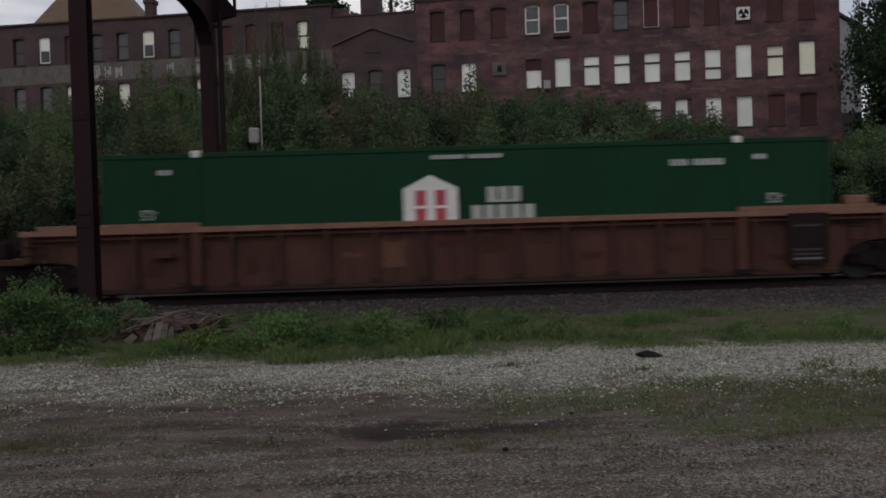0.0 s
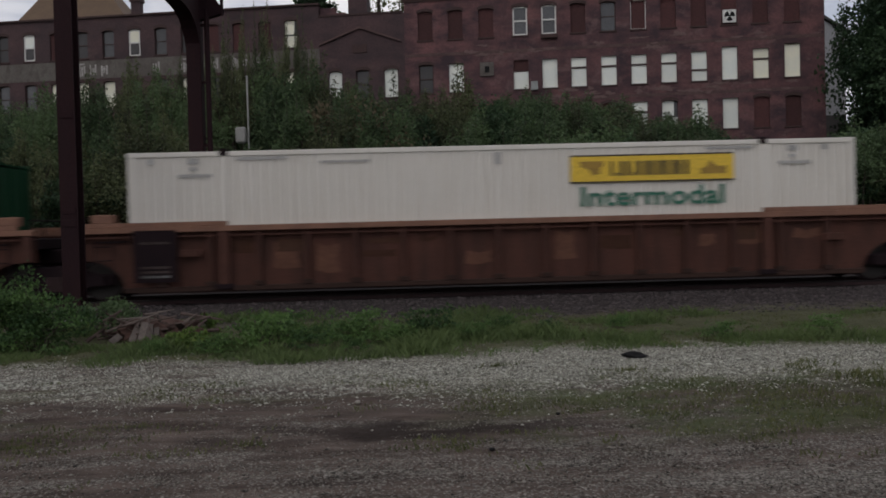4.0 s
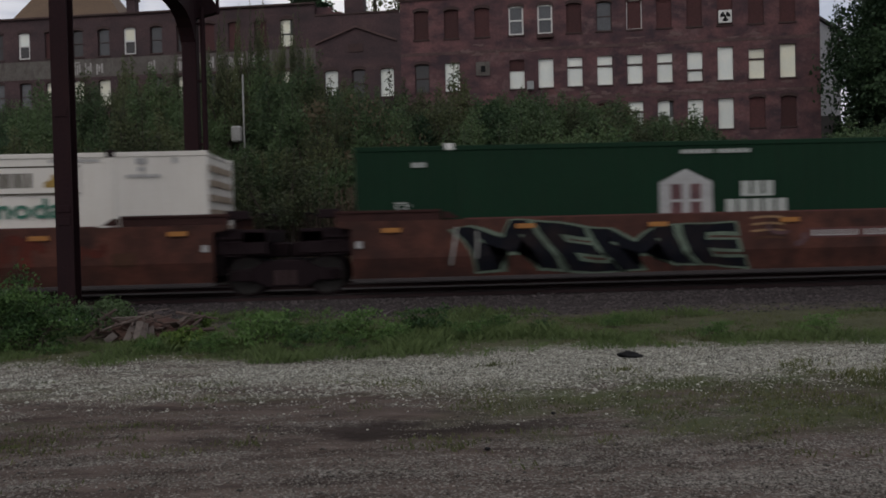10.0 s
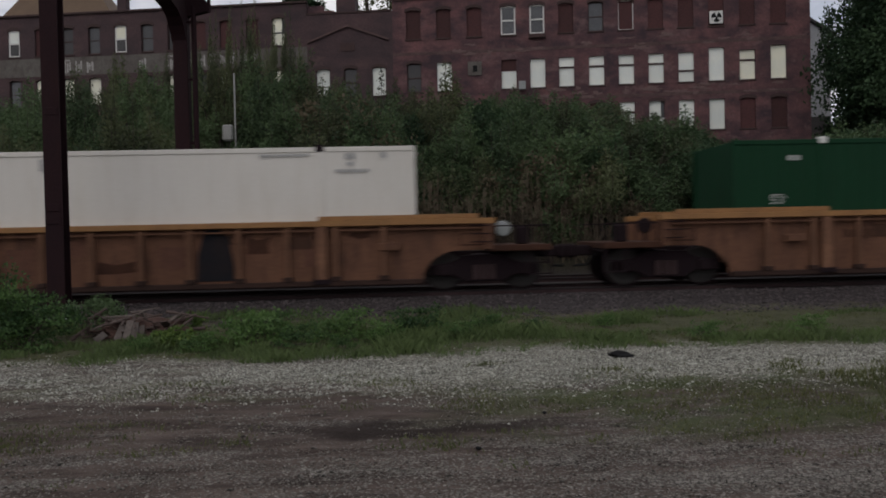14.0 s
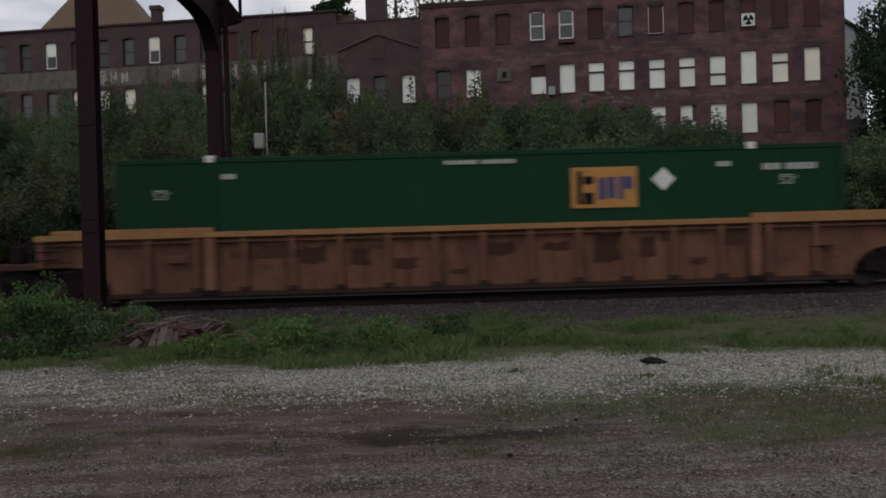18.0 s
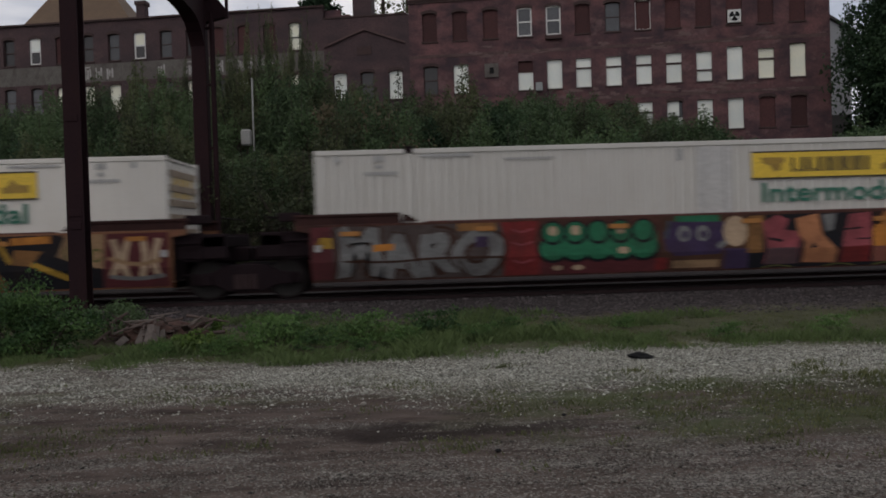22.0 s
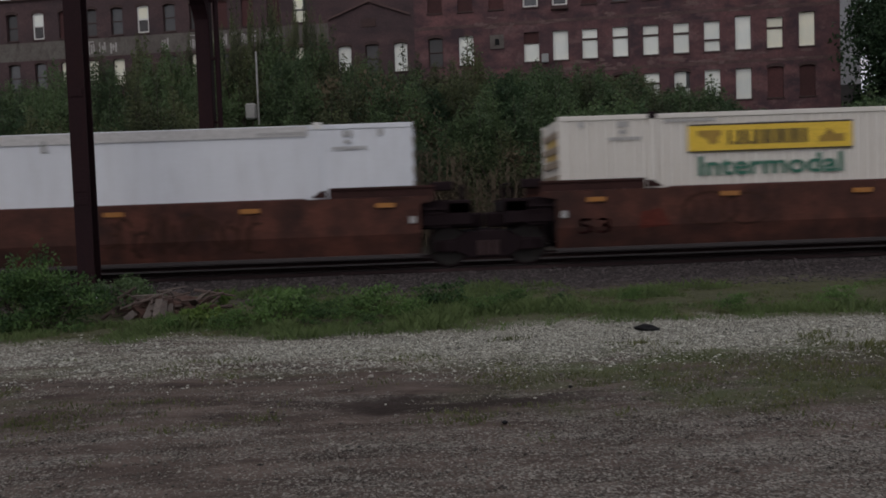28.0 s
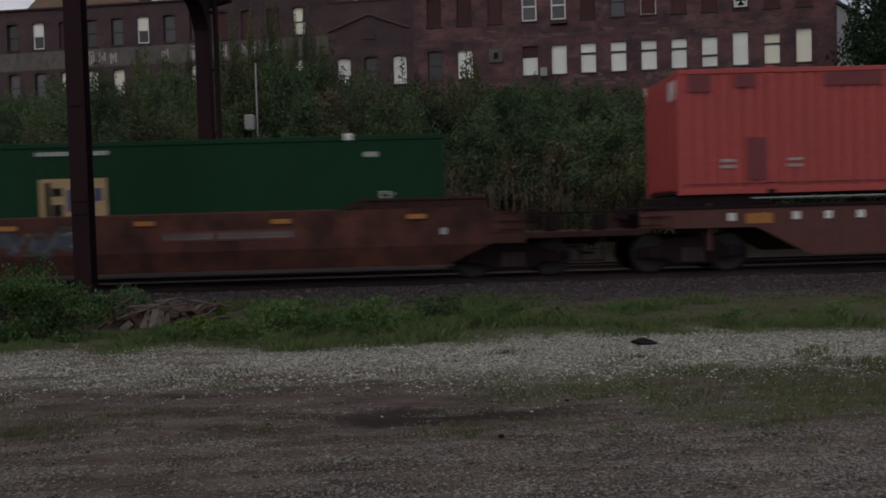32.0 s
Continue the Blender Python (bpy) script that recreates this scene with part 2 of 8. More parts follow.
M["letter_green"] = surface("letter_green_paint", (0.015, 0.13, 0.085), (0.02, 0.15, 0.10), 0.5, 2, 20, bump=0.02)
M["sign_yellow"] = surface("sign_yellow_film", (0.74, 0.50, 0.045), (0.68, 0.45, 0.04), 0.5, 0.8, 20, bump=0.02)
M["sign_pale"] = surface("faded_sign_yellow_film", (0.60, 0.42, 0.14), (0.54, 0.38, 0.14), 0.5, 0.8, 20, bump=0.02)
M["sign_ink"] = surface("sign_dark_ink", (0.03, 0.021, 0.008), (0.045, 0.032, 0.012), 0.5, 3, 20, bump=0.02)
M["emblem_orange"] = surface("emblem_orange_film", (0.44, 0.21, 0.045), (0.37, 0.17, 0.04), 0.5, 1, 20, bump=0.02)
M["emblem_pale"] = surface("faded_emblem_film", (0.34, 0.24, 0.12), (0.38, 0.27, 0.13), 0.5, 1, 20, bump=0.02)
M["emblem_blue"] = surface("emblem_blue_film", (0.026, 0.034, 0.125), (0.03, 0.038, 0.11), 0.5, 2, 20, bump=0.02)
M["emblem_red"] = surface("emblem_red_film", (0.42, 0.045, 0.07), (0.36, 0.04, 0.06), 0.5, 2, 20, bump=0.02)
M["mark_white"] = surface("white_marking_film", (0.68, 0.68, 0.66), (0.6, 0.6, 0.58), 0.5, 2, 20, bump=0.02)
M["mark_grey"] = surface("grey_marking_film", (0.33, 0.33, 0.33), (0.4, 0.4, 0.4), 0.5, 2, 20, bump=0.02)
M["mark_dull"] = surface("dusty_white_marking_film", (0.40, 0.42, 0.40), (0.32, 0.34, 0.32), 0.5, 2, 20, bump=0.02)
M["mark_faded"] = surface("flaked_lettering_paint", (0.40, 0.385, 0.37), (0.20, 0.185, 0.18), 0.8, 2.5, 16, bump=0.02)
M["reflector"] = surface("amber_reflector", (0.38, 0.155, 0.025), (0.30, 0.12, 0.025), 0.4, 2, 20, bump=0.02)
SPRAY = {"rustred": (0.115, 0.030, 0.022), "ink": (0.007, 0.008, 0.013), "moss": (0.10, 0.125, 0.085), "lavender": (0.36, 0.38, 0.52), "silver": (0.40, 0.40, 0.38), "crimson": (0.20, 0.03, 0.03), "jade": (0.03, 0.17, 0.09),
         "teal": (0.02, 0.14, 0.15), "tangerine": (0.55, 0.22, 0.05), "cream": (0.52, 0.38, 0.26),
         "gold": (0.43, 0.26, 0.045), "plum": (0.06, 0.04, 0.09), "olive": (0.125, 0.125, 0.045), "ash": (0.20, 0.20, 0.20),
         "slate": (0.07, 0.09, 0.11), "ochre": (0.25, 0.125, 0.05), "salmon": (0.27, 0.10, 0.075), "wine": (0.115, 0.032, 0.036), "navy": (0.018, 0.024, 0.05), "umber": (0.055, 0.026, 0.018), "tan": (0.33, 0.21, 0.12), "sage": (0.15, 0.20, 0.155), "rose": (0.34, 0.085, 0.10), "apricot": (0.47, 0.20, 0.10), "murk": (0.085, 0.066, 0.062), "brick": (0.28, 0.06, 0.03), "soot": (0.016, 0.016, 0.02), "shade": (0.09, 0.045, 0.03)}
for k, c in SPRAY.items():
    M[k] = surface("spray_" + k, tuple(v * 0.9 for v in c), tuple(v * 0.68 for v in c), 0.8, 1.5, 18, bump=0.03, spec=0.12, dirt=(0.030, 0.019, 0.017), dirt_amount=0.6, streak=(1.1, 1.1, 0.9), dirt_lo=0.46)
M["pole"] = surface("oxide_painted_steel", (0.0155, 0.0053, 0.0077), (0.023, 0.0070, 0.0092), 0.8, 0.8, 18, dirt=(0.028, 0.010, 0.008), dirt_amount=0.4, spec=0.2)
M["brick"] = surface("old_red_brick", (0.182, 0.082, 0.082), (0.080, 0.041, 0.047), 0.9, 0.22, 7, dirt=(0.036, 0.023, 0.030), dirt_amount=0.95, streak=(0.34, 0.34, 0.55), dirt_lo=0.37, stretch=(0.7, 0.7, 1.9), amount=0.95, bloom=(0.205, 0.125, 0.120), bloom_lo=0.54)
M["brick_sooty"] = surface("sooted_purple_brick", (0.080, 0.046, 0.049), (0.050, 0.033, 0.037), 0.9, 0.3, 7, dirt=(0.026, 0.020, 0.023), dirt_amount=0.8, streak=(0.35, 0.35, 0.6), stretch=(1, 1, 1.6), amount=0.9, bloom=(0.115, 0.070, 0.066), bloom_lo=0.57)
M["brick_infill"] = surface("red_brick_infill", (0.078, 0.029, 0.029), (0.056, 0.023, 0.025), 0.9, 0.8, 9, vary=0.3)
M["brick_dark"] = surface("sooty_brick_trim", (0.050, 0.030, 0.029), (0.068, 0.036, 0.034), 0.9, 0.7, 9)
M["stone_paint"] = surface("flaking_grey_wall_paint", (0.135, 0.125, 0.112), (0.082, 0.067, 0.062), 0.9, 0.5, 8, dirt=(0.045, 0.033, 0.032), dirt_amount=0.9, streak=(1.2, 1.2, 0.7))
M["board"] = surface("white_window_board", (0.80, 0.83, 0.77), (0.63, 0.71, 0.71), 0.6, 0.9, 12, vary=0.12, bump=0.0, grit=0.1)
M["board_cream"] = surface("cream_window_board", (0.84, 0.83, 0.68), (0.70, 0.74, 0.66), 0.6, 0.9, 12, vary=0.12, bump=0.0, grit=0.1)
M["frame_white"] = surface("white_sash_paint", (0.74, 0.74, 0.72), (0.62, 0.62, 0.6), 0.6, 2, 12)
M["pane_grey"] = surface("dusty_window_glass", (0.075, 0.078, 0.084), (0.045, 0.046, 0.05), 0.25, 0.8, 10, vary=0.3, bump=0.0)
M["pane_dark"] = surface("dark_window_glass", (0.028, 0.026, 0.028), (0.045, 0.04, 0.04), 0.3, 0.8, 10, vary=0.3, bump=0.0)
M["grime"] = surface("oily_grime_on_car_paint", (0.062, 0.028, 0.018), (0.036, 0.018, 0.014), 0.85, 2.2, 20, spec=0.15)
M["rub"] = surface("rubbed_pale_car_paint", (0.128, 0.062, 0.043), (0.088, 0.042, 0.031), 0.85, 2.2, 20, spec=0.15)
M["chord_brown"] = surface("grimy_brown_chord_paint", (0.046, 0.026, 0.021), (0.028, 0.017, 0.015), 0.85, 2, 20, spec=0.15)
M["chord"] = surface("grimy_chord_paint", (0.036, 0.029, 0.030), (0.025, 0.020, 0.021), 0.7, 2, 20)
M["brick_band"] = surface("mottled_brick_course", (0.085, 0.050, 0.050), (0.135, 0.082, 0.078), 0.9, 1.1, 9, dirt=(0.040, 0.026, 0.027), dirt_amount=0.8, streak=(0.8, 0.8, 1.5))
M["worn"] = surface("spalled_pale_brick", (0.165, 0.108, 0.102), (0.10, 0.062, 0.060), 0.9, 1.5, 9)
M["roof"] = surface("tar_roofing", (0.045, 0.042, 0.042), (0.06, 0.055, 0.055), 0.9)
M["tan_roof"] = surface("tan_shingle_roof", (0.15, 0.10, 0.065), (0.12, 0.08, 0.055), 0.9, 1, 12)
M["siding"] = surface("pale_house_siding", (0.34, 0.35, 0.37), (0.29, 0.30, 0.32), 0.8, 1, 12)
M["bark"] = surface("grey_brown_bark", (0.055, 0.042, 0.032), (0.035, 0.028, 0.022), 0.95, 3, 20, stretch=(3, 3, 0.5))
M["rubble"] = surface("rotten_wood_mould", (0.092, 0.050, 0.040), (0.036, 0.021, 0.018), 0.95, 6, 40)
M["bleached"] = surface("bleached_dead_wood", (0.165, 0.135, 0.12), (0.075, 0.058, 0.052), 0.95, 3, 20)
M["weathered"] = surface("weathered_grey_boards", (0.115, 0.095, 0.086), (0.055, 0.042, 0.038), 0.95, 5, 24, vary=0.4)
M["drywood"] = surface("dry_broken_branches", (0.105, 0.075, 0.065), (0.055, 0.036, 0.033), 0.95, 3, 20)
M["straw"] = surface("dry_weed_stalks", (0.112, 0.086, 0.058), (0.060, 0.047, 0.033), 0.95, 2, 20)
M["leaf"] = leafy("shrub_leaves", (0.036, 0.062, 0.031), (0.098, 0.150, 0.068), 1.2, 0.32)
M["leaf_olive"] = leafy("olive_shrub_leaves", (0.038, 0.050, 0.027), (0.110, 0.130, 0.062), 1.2, 0.32)
M["leaf_dark"] = leafy("dark_tree_leaves", (0.016, 0.037, 0.019), (0.060, 0.108, 0.050), 1.2, 0.3)
M["leaf_bright"] = leafy("fresh_bush_leaves", (0.020, 0.050, 0.017), (0.112, 0.200, 0.060))
M["leaf_brown"] = leafy("withered_shrub_leaves", (0.050, 0.040, 0.028), (0.135, 0.110, 0.070), 1.6, 0.3)
M["leaf_lime"] = leafy("lime_weed_leaves", (0.05, 0.10, 0.02), (0.15, 0.205, 0.05))
M["grass"] = leafy("wild_grass_blades", (0.026, 0.050, 0.018), (0.112, 0.158, 0.060), 1.4)
M["grass_dry"] = leafy("dull_short_grass", (0.060, 0.074, 0.027), (0.17, 0.175, 0.080), 1.4)
M["post_grey"] = surface("dull_grey_post_paint", (0.34, 0.34, 0.33), (0.24, 0.24, 0.23), 0.7, 4, 20)
M["sign_shade"] = surface("sign_gold_brown_ink", (0.36, 0.22, 0.03), (0.20, 0.12, 0.02), 0.5, 5, 20, bump=0.02)
M["stake"] = surface("white_stake_paint", (0.7, 0.7, 0.66), (0.55, 0.55, 0.52), 0.7, 4, 20)
M["galv"] = surface("weathered_galvanised_box", (0.30, 0.32, 0.32), (0.22, 0.24, 0.24), 0.6, 2, 20)


# ---- building helpers ----
def part(name, bm, material, parent=None, label=""):
    """One mesh object from a bmesh, under a thing or a part."""
    me = bpy.data.meshes.new(name)
    bm.normal_update()
    bm.to_mesh(me)
    bm.free()
    me.materials.append(M[material] if isinstance(material, str) else material)
    ob = new(name, me)
    if parent is not None:
        ob.parent = parent
    if label:
        tagged(ob, label)
    return ob


def again(ob, m, parent=None):
    """Another object on the same mesh."""
    o = new(ob.name.split(".")[0], ob.data)
    o.parent = parent if parent is not None else ob.parent
    o.matrix_basis = m
    return o


def thing(name, m, label, category, group="", kind=""):
    ob = new(name)
    ob.empty_display_size = 0.2
    ob.matrix_basis = m
    return tagged(ob, label, category, group, kind)


def box(bm, x0, x1, y0, y1, z0, z1):
    v = [bm.verts.new(c) for c in ((x0, y0, z0), (x1, y0, z0), (x1, y1, z0), (x0, y1, z0),
                                   (x0, y0, z1), (x1, y0, z1), (x1, y1, z1), (x0, y1, z1))]
    for f in ((0, 3, 2, 1), (4, 5, 6, 7), (0, 1, 5, 4), (1, 2, 6, 5), (2, 3, 7, 6), (3, 0, 4, 7)):
        bm.faces.new([v[i] for i in f])
    return bm


def boxes(*rows):
    bm = bmesh.new()
    for r in rows:
        box(bm, *r)
    return bm


def bevel(bm, w):
    bmesh.ops.bevel(bm, geom=bm.edges[:], offset=w, segments=1, affect="EDGES")
    return bm


def prism(pts, y0, y1, bm=None):
    """A plate with the outline pts in x and z, from y0 to y1."""
    bm = bm or bmesh.new()
    a = [bm.verts.new((x, y0, z)) for x, z in pts]
    b = [bm.verts.new((x, y1, z)) for x, z in pts]
    bm.faces.new(a)
    bm.faces.new(b[::-1])
    n = len(pts)
    for i in range(n):
        bm.faces.new((a[(i + 1) % n], a[i], b[i], b[(i + 1) % n]))
    bmesh.ops.recalc_face_normals(bm, faces=bm.faces[:])
    return bm


def rod(bm, p, q, r0, r1=None, sides=8):
    """A tapered bar from p to q."""
    r1 = r0 if r1 is None else r1
    p, q = Vector(p), Vector(q)
    m = (q - p).to_track_quat("Z", "Y").to_matrix()
    rings = []
    for c, r in ((p, r0), (q, r1)):
        rings.append([bm.verts.new(c + m @ Vector((r * math.cos(a), r * math.sin(a), 0)))
                      for a in (2 * math.pi * i / sides for i in range(sides))])
    for i in range(sides):
        j = (i + 1) % sides
        bm.faces.new((rings[0][i], rings[0][j], rings[1][j], rings[1][i]))
    bm.faces.new(rings[0][::-1])
    bm.faces.new(rings[1])
    return bm


def fast_mesh(name, verts, faces, material):
    """A mesh from arrays of corners and of equal-sided faces."""
    verts, faces = np.asarray(verts, np.float32), np.asarray(faces, np.int32)
    me = bpy.data.meshes.new(name)
    k = faces.shape[1]
    me.vertices.add(len(verts))
    me.vertices.foreach_set("co", verts.ravel())
    me.loops.add(faces.size)
    me.loops.foreach_set("vertex_index", faces.ravel())
    me.polygons.add(len(faces))
    me.polygons.foreach_set("loop_start", np.arange(0, faces.size, k, dtype=np.int32))
    me.update(calc_edges=True)
    me.materials.append(M[material] if isinstance(material, str) else material)
    return me


# ---- ground ----
def smooth(a, b, v):
    t = np.clip((np.asarray(v, float) - a) / (b - a), 0, 1)
    return t * t * (3 - 2 * t)


def height(x, y):
    """The lie of the land: a level yard, the track bed, and the wooded bank up to the mill."""
    z = (0.05 * smooth(15.6, 16.6, y) + 0.125 * smooth(16.4, 18.3, y)) * (1 - 0.5 * smooth(25.0, 26.5, y)) + 7.0 * np.clip((np.asarray(y, float) - 27.0) / 27.0, 0, 1) ** 0.9
    return z + 0.02 * np.sin(np.asarray(x) * 0.9 + np.asarray(y) * 0.5) * smooth(16.5, 15.0, y)


def ground_material():
    m = bpy.data.materials.new("yard_ground")
    m.use_nodes = True
    n, l = m.node_tree.nodes, m.node_tree.links
    b = n["Principled BSDF"]
    b.inputs["Roughness"].default_value = 0.95
    b.inputs["Specular IOR Level"].default_value = 0.2
    tc, sep = n.new("ShaderNodeTexCoord"), n.new("ShaderNodeSeparateXYZ")
    l.new(tc.outputs["Object"], sep.inputs[0])

    def noise_tex(scale, detail=5, rough=0.6, stretch=None):
        t = n.new("ShaderNodeTexNoise")
        t.inputs["Scale"].default_value, t.inputs["Detail"].default_value, t.inputs["Roughness"].default_value = scale, detail, rough
        if stretch:
            mp = n.new("ShaderNodeMapping")
            mp.inputs["Scale"].default_value = stretch
            l.new(tc.outputs["Object"], mp.inputs[0])
            l.new(mp.outputs[0], t.inputs["Vector"])
        else:
            l.new(tc.outputs["Object"], t.inputs["Vector"])
        return t.outputs[0]

    def maths(op, a, b_, c=None):
        t = n.new("ShaderNodeMath")
        t.operation = op
        for i, v in enumerate((a, b_, c)):
            if v is None:
                continue
            if isinstance(v, (int, float)):
                t.inputs[i].default_value = v
            else:
                l.new(v, t.inputs[i])
        return t.outputs[0]

    def step(v, lo, hi):
        t = n.new("ShaderNodeMapRange")
        t.interpolation_type = "SMOOTHSTEP"
        t.inputs[1].default_value, t.inputs[2].default_value = lo, hi
        l.new(v, t.inputs[0])
        return t.outputs[0]

    def mix(f, a, b_):
        t = n.new("ShaderNodeMix")
        t.data_type = "RGBA"
        l.new(f, t.inputs[0])
        for i, v in ((6, a), (7, b_)):
            if isinstance(v, tuple):
                t.inputs[i].default_value = (*v, 1)
            else:
                l.new(v, t.inputs[i])
        return t.outputs[2]

    wob = maths("MULTIPLY_ADD", noise_tex(0.7, 6), 2.6, -1.3)
    y = maths("ADD", sep.outputs[1], wob)
    x = maths("ADD", sep.outputs[0], wob)
    cell = n.new("ShaderNodeTexVoronoi")
    cell.inputs["Scale"].default_value = 66
    l.new(tc.outputs["Object"], cell.inputs["Vector"])
    sepc = n.new("ShaderNodeSeparateColor")
    l.new(cell.outputs["Color"], sepc.inputs[0])
    speck = sepc.outputs[0]
    grey = n.new("ShaderNodeValToRGB")
    grey.color_ramp.elements[0].color = (0.045, 0.042, 0.037, 1)
    grey.color_ramp.elements[1].color = (0.56, 0.55, 0.47, 1)
    tone = grey.color_ramp.elements.new(0.6)
    tone.color = (0.19, 0.184, 0.150, 1)
    l.new(speck, grey.inputs[0])
    # darker ramp that the chips pass to towards the near edge of the yard
    drab = n.new("ShaderNodeValToRGB")
    drab.color_ramp.elements[0].color = (0.030, 0.025, 0.021, 1)
    drab.color_ramp.elements[1].color = (0.27, 0.252, 0.225, 1)
    l.new(speck, drab.inputs[0])
    chips = mix(step(y, 8.4, 7.2), grey.outputs[0], drab.outputs[0])
    dirt = n.new("ShaderNodeValToRGB")
    dirt.color_ramp.elements[0].position, dirt.color_ramp.elements[1].position = 0.3, 0.72
    dirt.color_ramp.elements[0].color = (0.021, 0.0135, 0.0115, 1)
    dirt.color_ramp.elements[1].color = (0.150, 0.115, 0.098, 1)
    l.new(noise_tex(2.4, 9, 0.72, (0.45, 1.5, 1)), dirt.inputs[0])
    # stones strewn in the dirt, thick in the pale band of gravel
    band = maths("MULTIPLY", step(y, 8.0, 9.4), step(y, 11.8, 10.9))
    near = maths("MULTIPLY", step(y, 6.8, 5.6), 0.26)
    thick = maths("MAXIMUM", band, near)
    mott = noise_tex(1.3, 8, 0.7, (0.35, 1.7, 1))
    cover = maths("MULTIPLY_ADD", thick, maths("MULTIPLY_ADD", step(sep.outputs[0], -3.5, 2.5), 0.66, 0.42), 0.14)
    cover = maths("ADD", cover, maths("MULTIPLY_ADD", mott, 2.7, -1.35))
    cover = maths("ADD", cover, maths("MULTIPLY", step(sep.outputs[0], -1.0, 3.5), 0.12))
    stony = step(maths("SUBTRACT", cover, maths("MULTIPLY", sepc.outputs[1], 0.8)), -0.10, 0.25)
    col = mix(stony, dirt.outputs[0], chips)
    # thin green over the yard
    moss = maths("MULTIPLY", step(noise_tex(1.1, 7, 0.7), 0.40, 0.58), maths("MULTIPLY", step(x, -0.6, 2.2), maths("MULTIPLY", step(y, 6.0, 6.9), step(y, 9.3, 8.5))))
    col = mix(maths("MULTIPLY", moss, 0.85), col, (0.060, 0.078, 0.030))
    film = maths("MULTIPLY", step(noise_tex(0.8, 8, 0.72, (0.5, 1.4, 1)), 0.50, 0.66), maths("MULTIPLY", step(y, 6.8, 7.6), step(y, 10.6, 9.2)))
    col = mix(maths("MULTIPLY", film, 0.55), col, (0.058, 0.062, 0.026))
    red = maths("MULTIPLY", step(noise_tex(1.6, 7, 0.7, (0.4, 1.6, 1)), 0.50, 0.64), maths("MULTIPLY", step(y, 8.6, 7.4), step(y, 5.0, 6.2)))
    col = mix(maths("MULTIPLY", red, 0.6), col, (0.036, 0.021, 0.016))
    turf = maths("MULTIPLY", step(y, 10.7, 11.7), step(y, 16.6, 15.4))
    sod = n.new("ShaderNodeValToRGB")
    sod.color_ramp.elements[0].position, sod.color_ramp.elements[1].position = 0.35, 0.68
    sod.color_ramp.elements[0].color = (0.030, 0.036, 0.018, 1)
    sod.color_ramp.elements[1].color = (0.118, 0.120, 0.060, 1)
    l.new(noise_tex(5.0, 9, 0.8, (0.8, 2.0, 1)), sod.inputs[0])
    col = mix(maths("MULTIPLY", turf, 0.9), col, sod.outputs[0])
    # damp wheel mark
    wx = maths("MULTIPLY", step(x, -1.9, -0.3), step(x, 1.7, 0.6))
    wy = maths("MULTIPLY", step(y, 6.45, 6.85), step(y, 7.2, 6.95))
    col = mix(maths("MULTIPLY", maths("MULTIPLY", wx, wy), 0.85), col, (0.016, 0.0095, 0.008))
    # cinders and ballast by the track
    cind = n.new("ShaderNodeValToRGB")
    cind.color_ramp.elements[0].color = (0.012, 0.010, 0.010, 1)
    cind.color_ramp.elements[1].color = (0.078, 0.064, 0.064, 1)
    l.new(speck, cind.inputs[0])
    col = mix(step(y, 15.6, 16.6), col, cind.outputs[0])
    # leaf litter under the shrubs
    col = mix(step(sep.outputs[1], 26.5, 28.0), col, (0.030, 0.027, 0.017))
    l.new(col, b.inputs["Base Color"])
    bp = n.new("ShaderNodeBump")
    bp.inputs["Strength"].default_value, bp.inputs["Distance"].default_value = 0.8, 0.03
    l.new(maths("ADD", speck, noise_tex(9, 6)), bp.inputs["Height"])
    l.new(bp.outputs[0], b.inputs["Normal"])
    return m


def build_ground():
    xs = np.unique(np.concatenate([np.linspace(-2500, -80, 12), np.linspace(-80, -16, 24), np.linspace(-16, 16, 129), np.linspace(16, 80, 24), np.linspace(80, 2500, 12)]))
    ys = np.unique(np.concatenate([np.linspace(-1500, -10, 12), np.linspace(-10, 4, 8), np.linspace(4, 18, 113), np.linspace(18, 60, 60), np.linspace(60, 3000, 16)]))
    gx, gy = np.meshgrid(xs, ys)
    gz = height(gx, gy)
    near = (np.abs(gx) < 15) & (gy > 4.2) & (gy < 16)
    gz = gz + near * np.random.normal(0, 0.006, gz.shape)
    nx, ny = len(xs), len(ys)
    i, j = np.meshgrid(np.arange(nx - 1), np.arange(ny - 1))
    a = (j * nx + i).ravel()
    me = fast_mesh("ground", np.stack([gx.ravel(), gy.ravel(), gz.ravel()], 1), np.stack([a, a + 1, a + nx + 1, a + nx], 1), ground_material())
    tagged(new("ground", me), "gravel yard, cinder track bed and wooded bank", "ground", kind="structure")


def island_grey(name, lo, hi):
    m = bpy.data.materials.new(name)
    m.use_nodes = True
    n, l = m.node_tree.nodes, m.node_tree.links
    b = n["Principled BSDF"]
    b.inputs["Roughness"].default_value = 0.9
    g, r = n.new("ShaderNodeNewGeometry"), n.new("ShaderNodeValToRGB")
    r.color_ramp.elements[0].color, r.color_ramp.elements[1].color = (*lo, 1), (*hi, 1)
    l.new(g.outputs["Random Per Island"], r.inputs[0])
    l.new(r.outputs[0], b.inputs["Base Color"])
    return m


